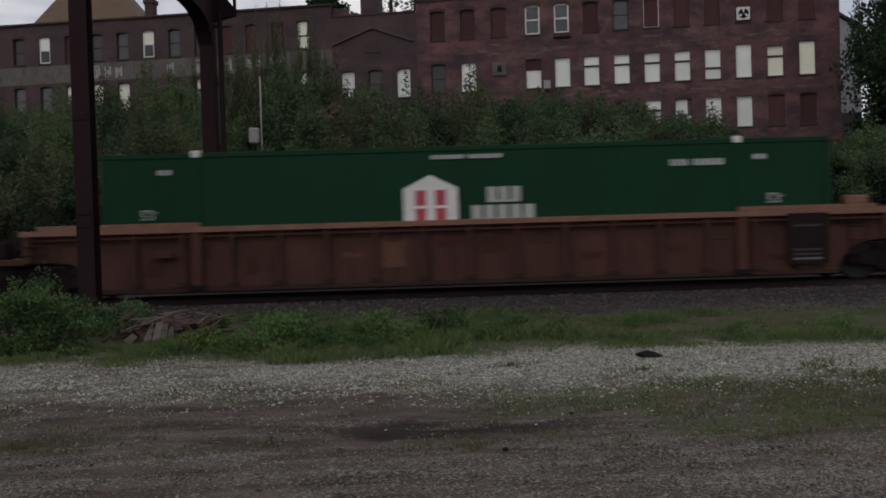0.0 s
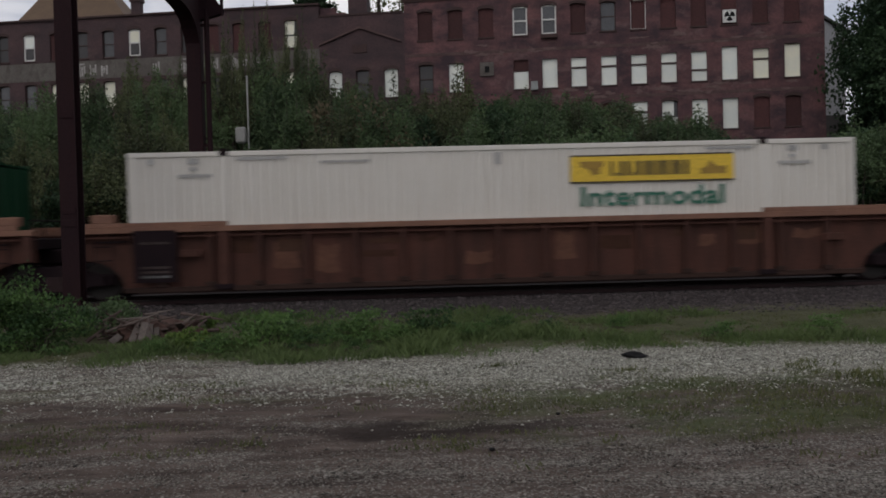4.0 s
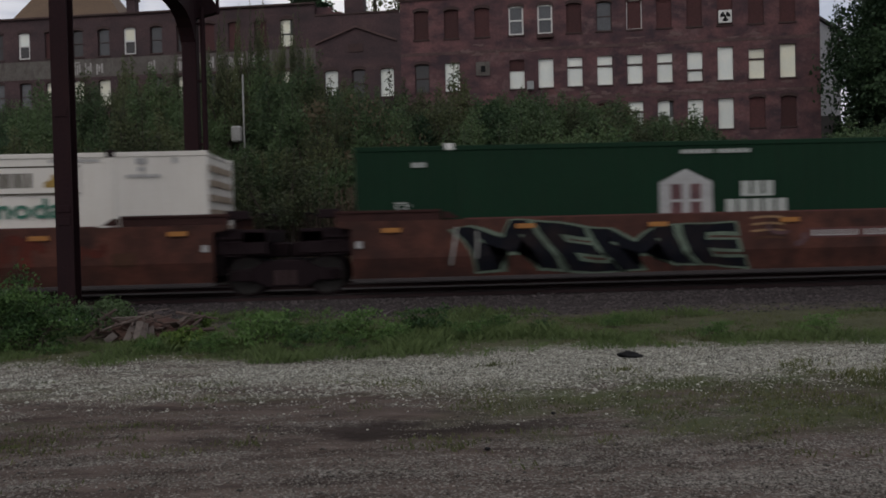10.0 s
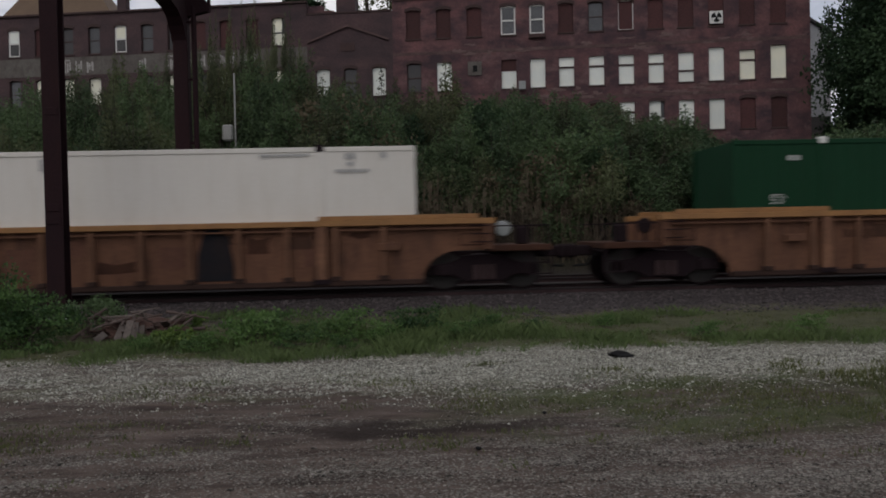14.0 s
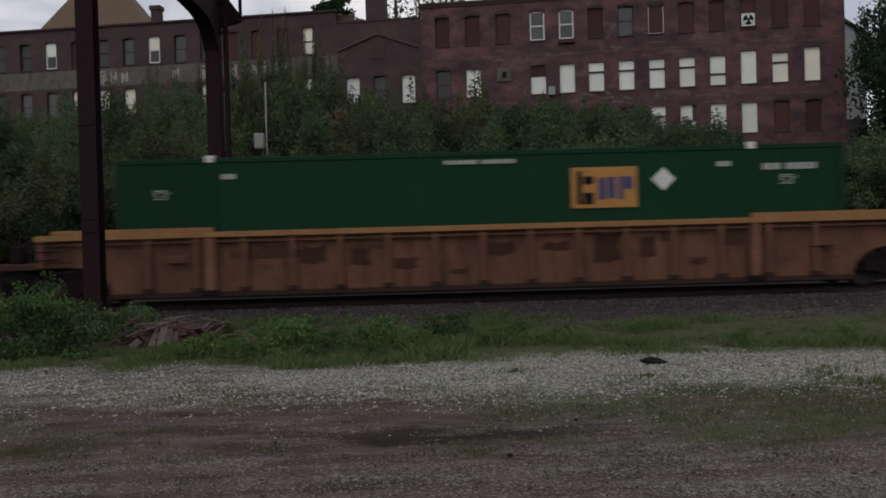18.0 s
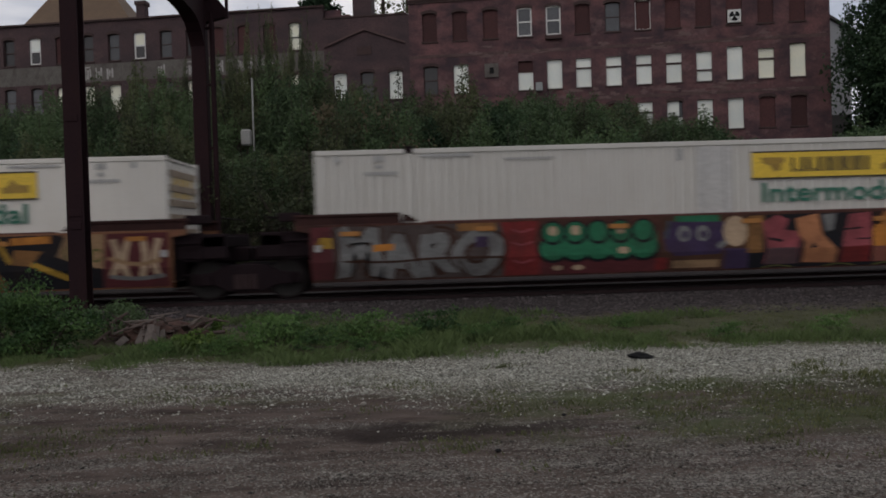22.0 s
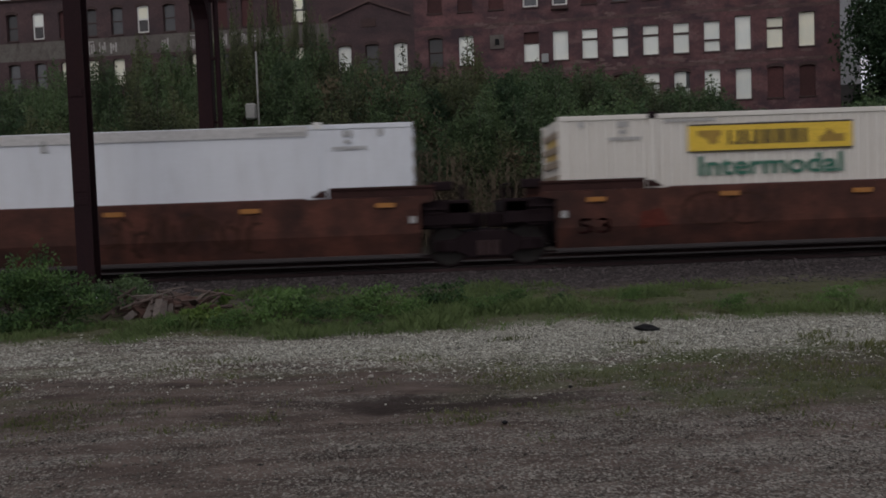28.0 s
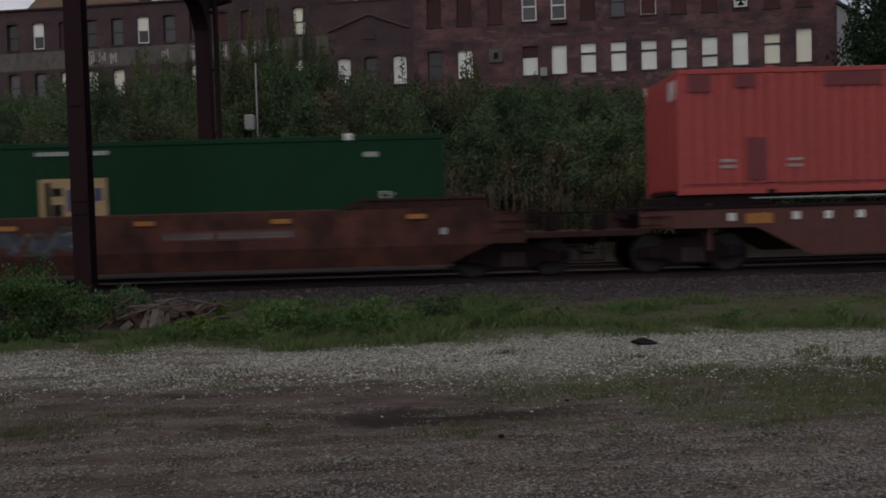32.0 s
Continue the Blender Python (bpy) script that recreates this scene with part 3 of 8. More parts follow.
def stones(name, x, y, size, material, label):
    """Loose stones, each a small uneven eight-sided lump."""
    k = len(x)
    base = np.array([(1, 0, 0), (0, 1, 0), (-1, 0, 0), (0, -1, 0), (0, 0, 0.45), (0, 0, -0.4)], float)
    v = base[None] * np.random.uniform(0.6, 1.25, (k, 6, 3)) * size[:, None, None]
    a = np.random.uniform(0, 6.28, k)
    c, s = np.cos(a)[:, None], np.sin(a)[:, None]
    vx, vy = v[:, :, 0] * c - v[:, :, 1] * s, v[:, :, 0] * s + v[:, :, 1] * c
    v = np.stack([vx + x[:, None], vy + y[:, None], v[:, :, 2] + (height(x, y) + 0.15 * size)[:, None]], 2)
    f = np.array([(0, 1, 4), (1, 2, 4), (2, 3, 4), (3, 0, 4), (1, 0, 5), (2, 1, 5), (3, 2, 5), (0, 3, 5)])
    f = f[None] + 6 * np.arange(k)[:, None, None]
    tagged(new(name, fast_mesh(name, v.reshape(-1, 3), f.reshape(-1, 3), material)), label, "stones", kind="stuff")


def build_stones():
    M["gravel"] = island_grey("limestone_chips", (0.060, 0.058, 0.049), (0.57, 0.57, 0.50))
    M["ballast"] = island_grey("dark_ballast_stones", (0.014, 0.012, 0.012), (0.105, 0.086, 0.088))
    M["gravel_dull"] = island_grey("dusty_stones", (0.014, 0.011, 0.009), (0.26, 0.24, 0.21))
    k = 50000
    y = np.random.normal(9.65, 0.8, k)
    x = np.random.uniform(-0.62, 0.62, k) * (y + 0.6)
    keep = field(x, y, 1.7, 2.0) + 0.5 * field(x, y, 4.0, 4.0) + 0.75 * smooth(-4.5, 1.5, x) + 0.9 * np.random.rand(k) > 0.36
    x, y = x[keep], y[keep]
    k = len(x)
    stones("gravel_band", x, y, np.random.gamma(2.2, 0.0029, k) + 0.0042, "gravel", "band of pale limestone gravel across the yard")
    k = 66000
    y = 4.4 + 8 * np.random.beta(1.2, 2.2, k)
    x = np.random.uniform(-0.62, 0.62, k) * (y + 0.6)
    bare = smooth(6.3, 6.7, y) * (1 - smooth(7.3, 7.9, y)) * (1 - smooth(0.5, 3.0, x))
    keep = field(x, y, 1.4, 6.0) + 0.7 * field(x, y * 2.2, 2.9, 3.0) + 1.1 * np.random.rand(k) - 0.45 * bare + 0.3 * (1 - smooth(5.8, 6.6, y)) > 0.35
    x, y = x[keep], y[keep]
    k = len(x)
    stones("scattered_gravel", x, y, np.random.gamma(1.8, 0.0024, k) + 0.0032, "gravel_dull", "dull stones scattered over the trodden dirt")
    k = 15000
    y = np.random.uniform(15.6, 18.6, k)
    y = y + 0.4 * np.random.normal(0, 1, k) * (y < 16.4)
    x = np.random.uniform(-0.64, 0.64, k) * y
    stones("ballast_shoulder", x, y, np.random.gamma(3, 0.0062, k) + 0.010, "ballast", "dark track ballast on the shoulder of the railway")


def blades(name, x, y, h, material, label, lean=0.75, wide=0.008):
    k = len(x)
    a = np.random.uniform(0, 6.28, k)
    w = wide * np.random.uniform(0.6, 1.6, k)
    z = height(x, y) - 0.01
    dx, dy = np.cos(a) * w, np.sin(a) * w
    b = np.random.uniform(0, 6.28, k)
    lx, ly = np.cos(b) * lean * h * np.random.rand(k), np.sin(b) * lean * h * np.random.rand(k)
    v = np.stack([np.stack([x - dx, y - dy, z], 1), np.stack([x + dx, y + dy, z], 1),
                  np.stack([x + dx * 0.6 + lx * 0.4, y + dy * 0.6 + ly * 0.4, z + 0.6 * h], 1), np.stack([x + lx, y + ly, z + h], 1)], 1)
    f = np.arange(4 * k).reshape(k, 4)
    tagged(new(name, fast_mesh(name, v.reshape(-1, 3), f, material)), label, "grass", kind="stuff")


def field(x, y, s, o=0.0):
    """Smooth noise over the plan, about -1 to 1."""
    g = np.random.default_rng(int(10 * s + 100 * o) + 1).random((128, 128)) * 2 - 1
    u, v = (np.asarray(x) * s * 1.3 + 64) % 127, (np.asarray(y) * s * 1.3) % 127
    i, j = u.astype(int), v.astype(int)
    a, b = u - i, v - j
    a, b = a * a * (3 - 2 * a), b * b * (3 - 2 * b)
    return (g[j, i] * (1 - a) + g[j, i + 1] * a) * (1 - b) + (g[j + 1, i] * (1 - a) + g[j + 1, i + 1] * a) * b


def build_grass():
    k = 120000
    y = np.random.uniform(10.6, 16.9, k)
    x = np.random.uniform(-0.66, 0.66, k) * y
    f = field(x, y, 0.8) + 0.5 * field(x, y, 2.3, 5.0)
    edge = 10.85 + 0.55 * field(x, y, 0.9, 9.0) + 0.3 * field(x, y, 3.0, 2.0)
    far = 16.6 - 1.6 * smooth(0.5, 6.0, x)
    keep = (y > edge + 0.6 * np.random.rand(k) ** 2) & (y < far + 0.3 * f) & (f + 0.7 * np.random.rand(k) > -0.05 + 0.25 * smooth(13.5, 16.5, y))
    tall = (1 - smooth(-1.0, 4.5, x)) * (1 - smooth(12.2, 15.0, y)) * smooth(-3.6, -2.0, x)
    h = (0.03 + 0.08 * np.random.rand(k) ** 2 + 0.10 * tall * np.random.rand(k) ** 1.5) * (0.5 + 1.3 * np.clip(f + 0.15, 0, 1))
    lush = keep & ((f > 0.0) | (tall > 0.45))
    blades("wild_grass", x[lush], y[lush], h[lush] * (0.65 + 0.45 * smooth(0.0, 1.2, y[lush] - edge[lush])), "grass", "rank green grass and weeds along the track", 1.0, 0.0055)
    dry = keep & ~lush
    blades("dull_grass", x[dry], y[dry], h[dry] * 0.8, "grass_dry", "dull thin grass along the track", wide=0.007)
    k = 70000
    y = np.random.uniform(5.2, 9.6, k)
    x = np.random.uniform(-0.62, 0.64, k) * (y + 0.3)
    f = field(x, y, 1.1, 3.0) + 0.6 * field(x, y, 3.1, 7.0)
    zone = smooth(-0.5, 2.5, x) * smooth(6.0, 6.8, y) * (1 - smooth(8.2, 9.2, y))
    keep = f + 1.05 * zone + 0.5 * np.random.rand(k) + 0.35 * smooth(3.2, 5.0, x) * smooth(7.6, 8.4, y) > 0.92
    blades("yard_grass", x[keep], y[keep], (0.012 + 0.045 * np.random.rand(keep.sum()) ** 2) * (1 + 0.9 * smooth(3.2, 5.0, x[keep])), "grass_dry", "thin green growth on the trodden yard", wide=0.006)
    # single tufts in the gravel
    cx = [2.37, 3.45, 5.52, 4.6, 0.96, 6.0, 4.1]
    cy = [9.28, 11.35, 11.45, 8.6, 9.97, 9.1, 11.6]
    for a, b in zip(cx, cy):
        k = 60
        r = np.abs(np.random.normal(0, 0.08, k))
        t = np.random.uniform(0, 6.28, k)
        blades("grass_tuft", a + 1.7 * r * np.cos(t), b + r * np.sin(t), 0.03 + 0.05 * np.random.rand(k), "grass_dry", "small green tuft growing in the gravel", 0.8, 0.008)


def leaf_cloud(k, lobes, size, seed, flat=0.3):
    """k leaf quads round a set of lobes (x, y, z, rx, rz), thick at the rim."""
    g = np.random.default_rng(seed)
    lobes = np.array(lobes)
    w = lobes[:, 3] ** 2 * lobes[:, 4]
    i = g.choice(len(lobes), k, p=w / w.sum())
    d = g.normal(size=(k, 3))
    d /= np.linalg.norm(d, axis=1)[:, None]
    r = g.random(k) ** 0.42 * g.uniform(0.85, 1.18, k)
    c = lobes[i, :3] + d * r[:, None] * np.stack([lobes[i, 3], lobes[i, 3], lobes[i, 4]], 1)
    u = g.normal(size=(k, 3))
    u /= np.linalg.norm(u, axis=1)[:, None]
    v = np.cross(u, g.normal(size=(k, 3)))
    v /= np.linalg.norm(v, axis=1)[:, None]
    s = size * g.uniform(0.55, 1.35, k)[:, None]
    u, v = u * s, v * s * 0.55
    q = np.stack([c - u, c + v, c + u, c - v], 1).reshape(-1, 3)
    return q, np.arange(4 * k).reshape(k, 4)


def shrub(name, label, leaf, tall, wide, k, size, seed, category="shrub", stems=5, group="", shoots=True):
    """Stems with limbs, and a crown of many leaves in uneven lobes; base at the origin."""
    g = random.Random(seed)
    ob = thing(name, Matrix(), label, category, group)
    bm = bmesh.new()
    lobes = []
    for _ in range(stems):
        a, r = g.uniform(0, 6.28), g.uniform(0.05, 0.42) * wide
        top = Vector((r * math.cos(a), r * math.sin(a), tall * g.uniform(0.55, 0.9)))
        mid = top * 0.5 + Vector((g.uniform(-.1, .1), g.uniform(-.1, .1), 0)) * wide
        t = 0.018 * tall
        rod(bm, (0.1 * top.x, 0.1 * top.y, -0.25), mid, t, t * 0.7, 6)
        rod(bm, mid, top, t * 0.7, t * 0.25, 5)
        lobes.append((*top, wide * g.uniform(0.11, 0.24), tall * g.uniform(0.12, 0.26)))
        for _ in range(3):
            b = mid.lerp(top, g.uniform(0, 0.8))
            e = b + Vector((g.uniform(-1, 1), g.uniform(-1, 1), g.uniform(-0.1, 0.8))) * wide * 0.32
            rod(bm, b, e, t * 0.35, t * 0.12, 4)
            lobes.append((*e, wide * g.uniform(0.09, 0.2), tall * g.uniform(0.08, 0.2)))
    for i in range(len(lobes)):
        if shoots and i % 2 == 0:
            x, y, z, rx, rz = lobes[i]
            up = tall * g.uniform(0.04, 0.16)
            rod(bm, (x, y, z), (x + g.uniform(-.1, .1), y, z + rz + up), 0.004 * tall, 0.0015 * tall, 4)
            lobes.append((x, y, z + rz * 0.9 + up * 0.4, 0.075 * wide, up * 0.8 + 0.03 * tall))
    for _ in range(6):
        a = g.uniform(0, 6.28)
        lobes.append((0.36 * wide * math.cos(a), 0.36 * wide * math.sin(a), tall * g.uniform(0.1, 0.32), wide * 0.2, tall * 0.15))
    part("trunk", bm, "bark", ob)
    q, f = leaf_cloud(k, lobes, size, seed)
    crown = new("crown", fast_mesh("crown", q, f, leaf))
    crown.parent = ob
    return ob


def build_shrubs():
    kinds = [shrub("shrub", "dense green shrub on the railway bank", "leaf", 4.0, 3.4, 8800, 0.070, 11, group="shrubs on the bank"),
             shrub("shrub", "dense green shrub on the railway bank", "leaf", 4.6, 3.0, 8200, 0.066, 12, group="shrubs on the bank"),
             shrub("shrub", "olive shrub with thin foliage on the bank", "leaf_olive", 4.2, 3.2, 6200, 0.062, 13, group="shrubs on the bank"),
             shrub("shrub", "dark leafy shrub on the railway bank", "leaf_dark", 3.8, 3.6, 8600, 0.074, 14, group="shrubs on the bank"),
             shrub("shrub", "upright young tree of heaven on the bank", "leaf_olive", 5.0, 2.4, 6000, 0.07, 15, group="shrubs on the bank")]
    g = random.Random(4)
    prof_q = [-0.75, -0.45, -0.32, -0.25, -0.168, -0.11, -0.055, 0.033, 0.07, 0.10, 0.156, 0.238, 0.355, 0.43, 0.5, 0.53, 0.75]
    prof_s = [0.165, 0.165, 0.205, 0.19, 0.222, 0.195, 0.178, 0.170, 0.160, 0.165, 0.172, 0.150, 0.124, 0.092, 0.090, 0.115, 0.15]
    used = set()
    for y0, top in ((29.0, 0.095), (31.5, 0.125), (34.5, 0.15), (38.0, 0.175), (42.0, 1), (46.5, 1), (51.0, 1)):
        x = -0.66 * y0
        while x < 0.66 * y0:
            px, py = x + g.uniform(-0.6, 0.6), y0 + g.uniform(-1.2, 1.2)
            q = px / py
            s = min(float(np.interp(q, prof_q, prof_s)), top) * g.uniform(0.86, 1.0)
            if -0.245 < q < -0.165 and py < 43.5:
                s = min(s, 0.098)
            z = float(height(px, py))
            h = 1.6 + s * py - z
            if h > 1.0:
                i = g.choice((0, 0, 1, 1, 2, 3, 4, 2))
                if q > 0.3:
                    i = g.choice((0, 3, 3))
                if 0.09 < q < 0.2 and y0 > 33:
                    i = g.choice((3, 3, 0))
                base = kinds[i]
                k = h / 4.3
                m = pose(px, py, z, 0, 0, g.uniform(0, 360)) @ Matrix.Diagonal((g.uniform(0.85, 1.2), g.uniform(0.85, 1.2), k, 1))
                if i not in used:
                    used.add(i)
                    o = base
                else:
                    o = copy_thing(base, Matrix())
                loc, rot, sc = m.decompose()
                o.matrix_basis = Matrix.LocRotScale(loc, rot, sc)
            x += g.uniform(1.7, 2.6)
    # thin young trees that reach up before the mill's windows
    for i in range(12):
        q = -0.27 + 0.0145 * i + g.uniform(-0.004, 0.004)
        py = 49.0 + g.uniform(-1.5, 1.5)
        px, z = q * py, float(height(q * py, py))
        h = 1.6 + py * (0.205 + 0.03 * math.exp(-((q + 0.17) / 0.05) ** 2) + g.uniform(-0.008, 0.006)) - z
        o = copy_thing(kinds[g.choice((2, 4))], Matrix())
        o.matrix_basis = Matrix.LocRotScale((px, py, z), Euler((0, 0, g.uniform(0, 6))), (0.45, 0.45, h / 4.3))
    dead = shrub("dead_shrub", "withered brown shrub at the foot of the bank", "leaf_brown", 2.3, 2.4, 2600, 0.06, 16, group="withered shrubs", stems=8)
    dead.matrix_basis = pose(-1.3, 28.6, float(height(-1.3, 28.6)))
    for x, y, a, k in ((0.9, 28.9, 70, 0.85), (3.9, 28.8, 160, 0.75), (-4.2, 28.7, 250, 0.7), (8.3, 29.0, 30, 0.8), (5.3, 30.3, 200, 1.35), (4.2, 30.8, 95, 1.2), (-2.9, 38.5, 10, 1.9), (-1.6, 38.0, 140, 1.7), (-0.4, 33.0, 75, 1.5)):
        o = copy_thing(dead, Matrix())
        o.matrix_basis = Matrix.LocRotScale((x, y, float(height(x, y))), Euler((0, 0, radians(a))), (1.1 * k, 1.1 * k, k))
    # tall dry reeds with feathery heads, standing before the bank
    for x, y, k, spread, tall in ((-3.2, 28.4, 70, 0.8, 2.5), (-1.4, 28.8, 90, 0.9, 3.0), (0.2, 29.0, 80, 0.8, 2.8), (2.0, 28.3, 50, 0.8, 2.2), (4.6, 28.6, 90, 0.9, 2.6), (6.4, 28.8, 70, 0.8, 2.3), (-5.4, 28.3, 45, 0.7, 2.0)):
        reeds(x, y, k, spread, tall)
    for a, b, k in ((-3.0, 28.4, 90), (-0.6, 28.6, 110), (3.2, 28.6, 90), (6.8, 28.5, 80), (-6.0, 28.5, 60)):
        x = a + np.random.normal(0, 0.9, k)
        y = b + np.random.normal(0, 0.4, k)
        blades("dry_weeds", x, y, np.random.uniform(0.25, 1.1, k), "straw", "dry weed stalks at the foot of the bank", 0.9, 0.008)


def reeds(cx, cy, k, spread, tall):
    """A stand of dry reeds: thin leaning stalks, hanging blades and a plume on each."""
    g = np.random.default_rng(int(100 * cx) + 5000)
    x, y = cx + g.normal(0, spread, k), cy + g.normal(0, 0.45, k)
    z = height(x, y) - 0.05
    h = tall * g.uniform(0.55, 1.08, k)
    lx, ly = g.normal(0, 0.07, k) * h, g.normal(0, 0.05, k) * h
    foot, tip = np.stack([x, y, z], 1), np.stack([x + lx, y + ly, z + h], 1)
    quads = []
    w = np.array([0.011, 0, 0])
    quads.append(np.stack([foot - w, foot + w, tip + 0.5 * w, tip - 0.5 * w], 1))
    for _ in range(5):
        a = g.uniform(0.25, 0.85, k)[:, None]
        b = foot + (tip - foot) * a
        o = np.stack([g.normal(0, 0.16, k), g.normal(0, 0.12, k), g.uniform(0.1, 0.32, k)], 1)
        quads.append(np.stack([b - 0.8 * w, b + 0.8 * w, b + o * 0.6 + 0.8 * w + np.array([0, 0, 0.03]), b + o], 1))
    for _ in range(9):
        b = tip + np.stack([g.normal(0, 0.03, k), g.normal(0, 0.03, k), g.uniform(-0.28, 0.06, k)], 1)
        o = np.stack([g.normal(0.03, 0.05, k), g.normal(0, 0.04, k), g.uniform(0.02, 0.14, k)], 1)
        quads.append(np.stack([b - 0.7 * w, b + 0.7 * w, b + o + 0.7 * w, b + o - 0.7 * w], 1))
    v = np.concatenate(quads).reshape(-1, 3)
    tagged(new("dry_reeds", fast_mesh("dry_reeds", v, np.arange(len(v)).reshape(-1, 4), "straw")), "tall dry reeds with feathery heads on the bank", "reeds", kind="stuff")


def build_trees():
    big = shrub("tree", "tall dark broadleaf tree beside the mill", "leaf_dark", 21.5, 15.5, 95000, 0.155, 31, "tree", 15)
    big.matrix_basis = pose(36.2, 54.0, 6.3, 0, 0, 20)
    low = shrub("tree", "low dark broadleaf tree beside the mill", "leaf_dark", 10.0, 11.0, 26000, 0.15, 32, "tree", 9)
    low.matrix_basis = pose(36.2, 51.0, 6.0)
    mid = shrub("tree", "dark broadleaf tree behind the mill corner", "leaf_dark", 13.5, 8.0, 30000, 0.14, 34, "tree", 12)
    mid.matrix_basis = pose(35.7, 58.5, 6.2)
    o = copy_thing(mid, Matrix())
    o.matrix_basis = Matrix.LocRotScale((36.3, 61.0, 6.4), Euler((0, 0, 1.3)), (0.72, 0.72, 0.8))
    o = copy_thing(mid, Matrix())
    o.matrix_basis = Matrix.LocRotScale((41.5, 63.0, 6.4), Euler((0, 0, 2.6)), (1.25, 1.25, 1.35))
    o = copy_thing(low, Matrix())
    o.matrix_basis = Matrix.LocRotScale((37.6, 66.0, 6.4), Euler((0, 0, 0.9)), (0.55, 0.55, 1.25))
    far = shrub("tree", "thin pale-leaved tree behind the mill", "leaf_olive", 24.5, 6.5, 4200, 0.22, 33, "tree", 5, "trees behind the mill")
    far.matrix_basis = pose(-1.6, 90, 7.0)
    copy_thing(far, pose(2.6, 92, 7.0, 0, 0, 70))
    copy_thing(far, pose(58, 92, 7.0, 0, 0, 130))
    # a spruce: whorls of drooping sprays round one stem
    ob = thing("spruce_tree", pose(-9.8, 87.0, 7.0), "dark spruce rising behind the mill roof", "tree")
    part("trunk", rod(bmesh.new(), (0, 0, -1), (0, 0, 25), 0.22, 0.03), "bark", ob)
    lobes = []
    g = random.Random(9)
    for i in range(30):
        z = 12 + 13 * i / 30
        r = 0.37 * (25 - z) + 0.12
        for a in range(6):
            t = g.uniform(0, 6.28)
            lobes.append((r * 0.6 * math.cos(t), r * 0.6 * math.sin(t), z - 0.3, r * 0.42, 0.3))
    q, f = leaf_cloud(22000, lobes, 0.2, 77)
    c = new("crown", fast_mesh("crown", q, f, "leaf_dark"))
    c.parent = ob


def build_foreground_growth():
    b = shrub("bush", "leafy green bush at the edge of the yard", "leaf_bright", 1.0, 1.5, 6500, 0.028, 41, "bush", 9)
    b.matrix_basis = pose(-6.2, 12.7, -0.08)
    b2 = shrub("bush", "leafy green bush at the edge of the yard", "leaf_bright", 0.8, 1.7, 6000, 0.028, 42, "bush", 8)
    b2.matrix_basis = pose(-5.7, 12.5, -0.06)
    b3 = shrub("bush", "small dark green bush beside the debris", "leaf", 0.62, 1.1, 1700, 0.035, 43, "bush", 7)
    b3.matrix_basis = pose(-5.2, 14.1, 0)
    copy_thing(b3, pose(-7.8, 13.4, 0, 0, 0, 80))
    w = shrub("weed_clump", "lime green weed clump in the grass", "leaf_lime", 0.27, 0.7, 1300, 0.03, 44, "weeds", 7)
    w.matrix_basis = pose(-3.3, 12.35, -0.06)
    w2 = shrub("weed_clump", "rank green weed clump in the grass", "leaf_bright", 0.36, 1.2, 1300, 0.032, 45, "weeds", 8)
    w2.matrix_basis = pose(-2.3, 12.5, 0)
    for x, y, a, s in ((-1.0, 12.9, 40, 0.9), (0.1, 13.1, 100, 0.85), (-0.3, 12.4, 200, 0.6), (1.3, 13.3, 10, 0.55), (-2.2, 13.4, 60, 0.8), (-2.9, 11.9, 33, 0.55), (-1.6, 12.2, 120, 0.6), (0.8, 12.6, 77, 0.5), (-3.75, 11.9, 5, 0.42), (2.0, 12.9, 140, 0.42), (4.4, 12.0, 20, 0.45), (6.1, 12.3, 66, 0.5), (-0.9, 11.8, 250, 0.4), (3.3, 13.6, 15, 0.4)):
        o = copy_thing(w2, Matrix())
        o.matrix_basis = Matrix.LocRotScale((x, y, 0), Euler((0, 0, radians(a))), (s, s, s))
    o = copy_thing(w, Matrix())
    o.matrix_basis = Matrix.LocRotScale((-3.6, 14.6, 0), Euler((0, 0, 1)), (0.6, 0.6, 0.9))
    # heap of broken branches, boards and rubble
    heap = thing("debris_heap", pose(-4.2, 13.7, 0.03), "heap of broken branches, grey boards and rotten wood in the weeds", "debris")
    g = random.Random(6)
    for i in range(60):
        c = Vector((g.uniform(-0.95, 0.75), g.uniform(-0.35, 0.35), g.uniform(0.02, 0.36)))
        a, e = g.uniform(0, 6.28), g.uniform(-0.5, 1.0)
        d = Vector((math.cos(a) * math.cos(e), math.sin(a) * 0.5, math.sin(e) * 0.5)) * g.uniform(0.12, 0.42)
        bm = rod(bmesh.new(), c - d, c + d, g.uniform(0.012, 0.04), g.uniform(0.008, 0.02), 6)
        part("branch", bm, "bleached" if i % 7 == 0 else "drywood", heap)
    bm = bmesh.new()
    bmesh.ops.create_icosphere(bm, subdivisions=4, radius=0.7)
    for v in bm.verts:
        k = 1 + 0.35 * noise.noise(v.co * 4) + 0.2 * noise.noise(v.co * 11)
        v.co = Vector((v.co.x * k * 1.1, v.co.y * k * 0.5, max(-0.1, v.co.z * k * 0.42)))
    part("mound", bm, "rubble", heap, "red-brown mound of rotten wood")
    for i in range(5):
        bm = bevel(boxes((-0.3, 0.3, -0.06, 0.06, -0.012, 0.012)), 0.004)
        bmesh.ops.rotate(bm, verts=bm.verts, matrix=Euler((g.uniform(-.5, .5), g.uniform(-.4, .4), g.uniform(0, 3))).to_matrix())
        bmesh.ops.translate(bm, verts=bm.verts, vec=(g.uniform(-0.5, 0.5), g.uniform(-0.2, 0.1), 0.16))
        part("board", bm, "drywood", heap)
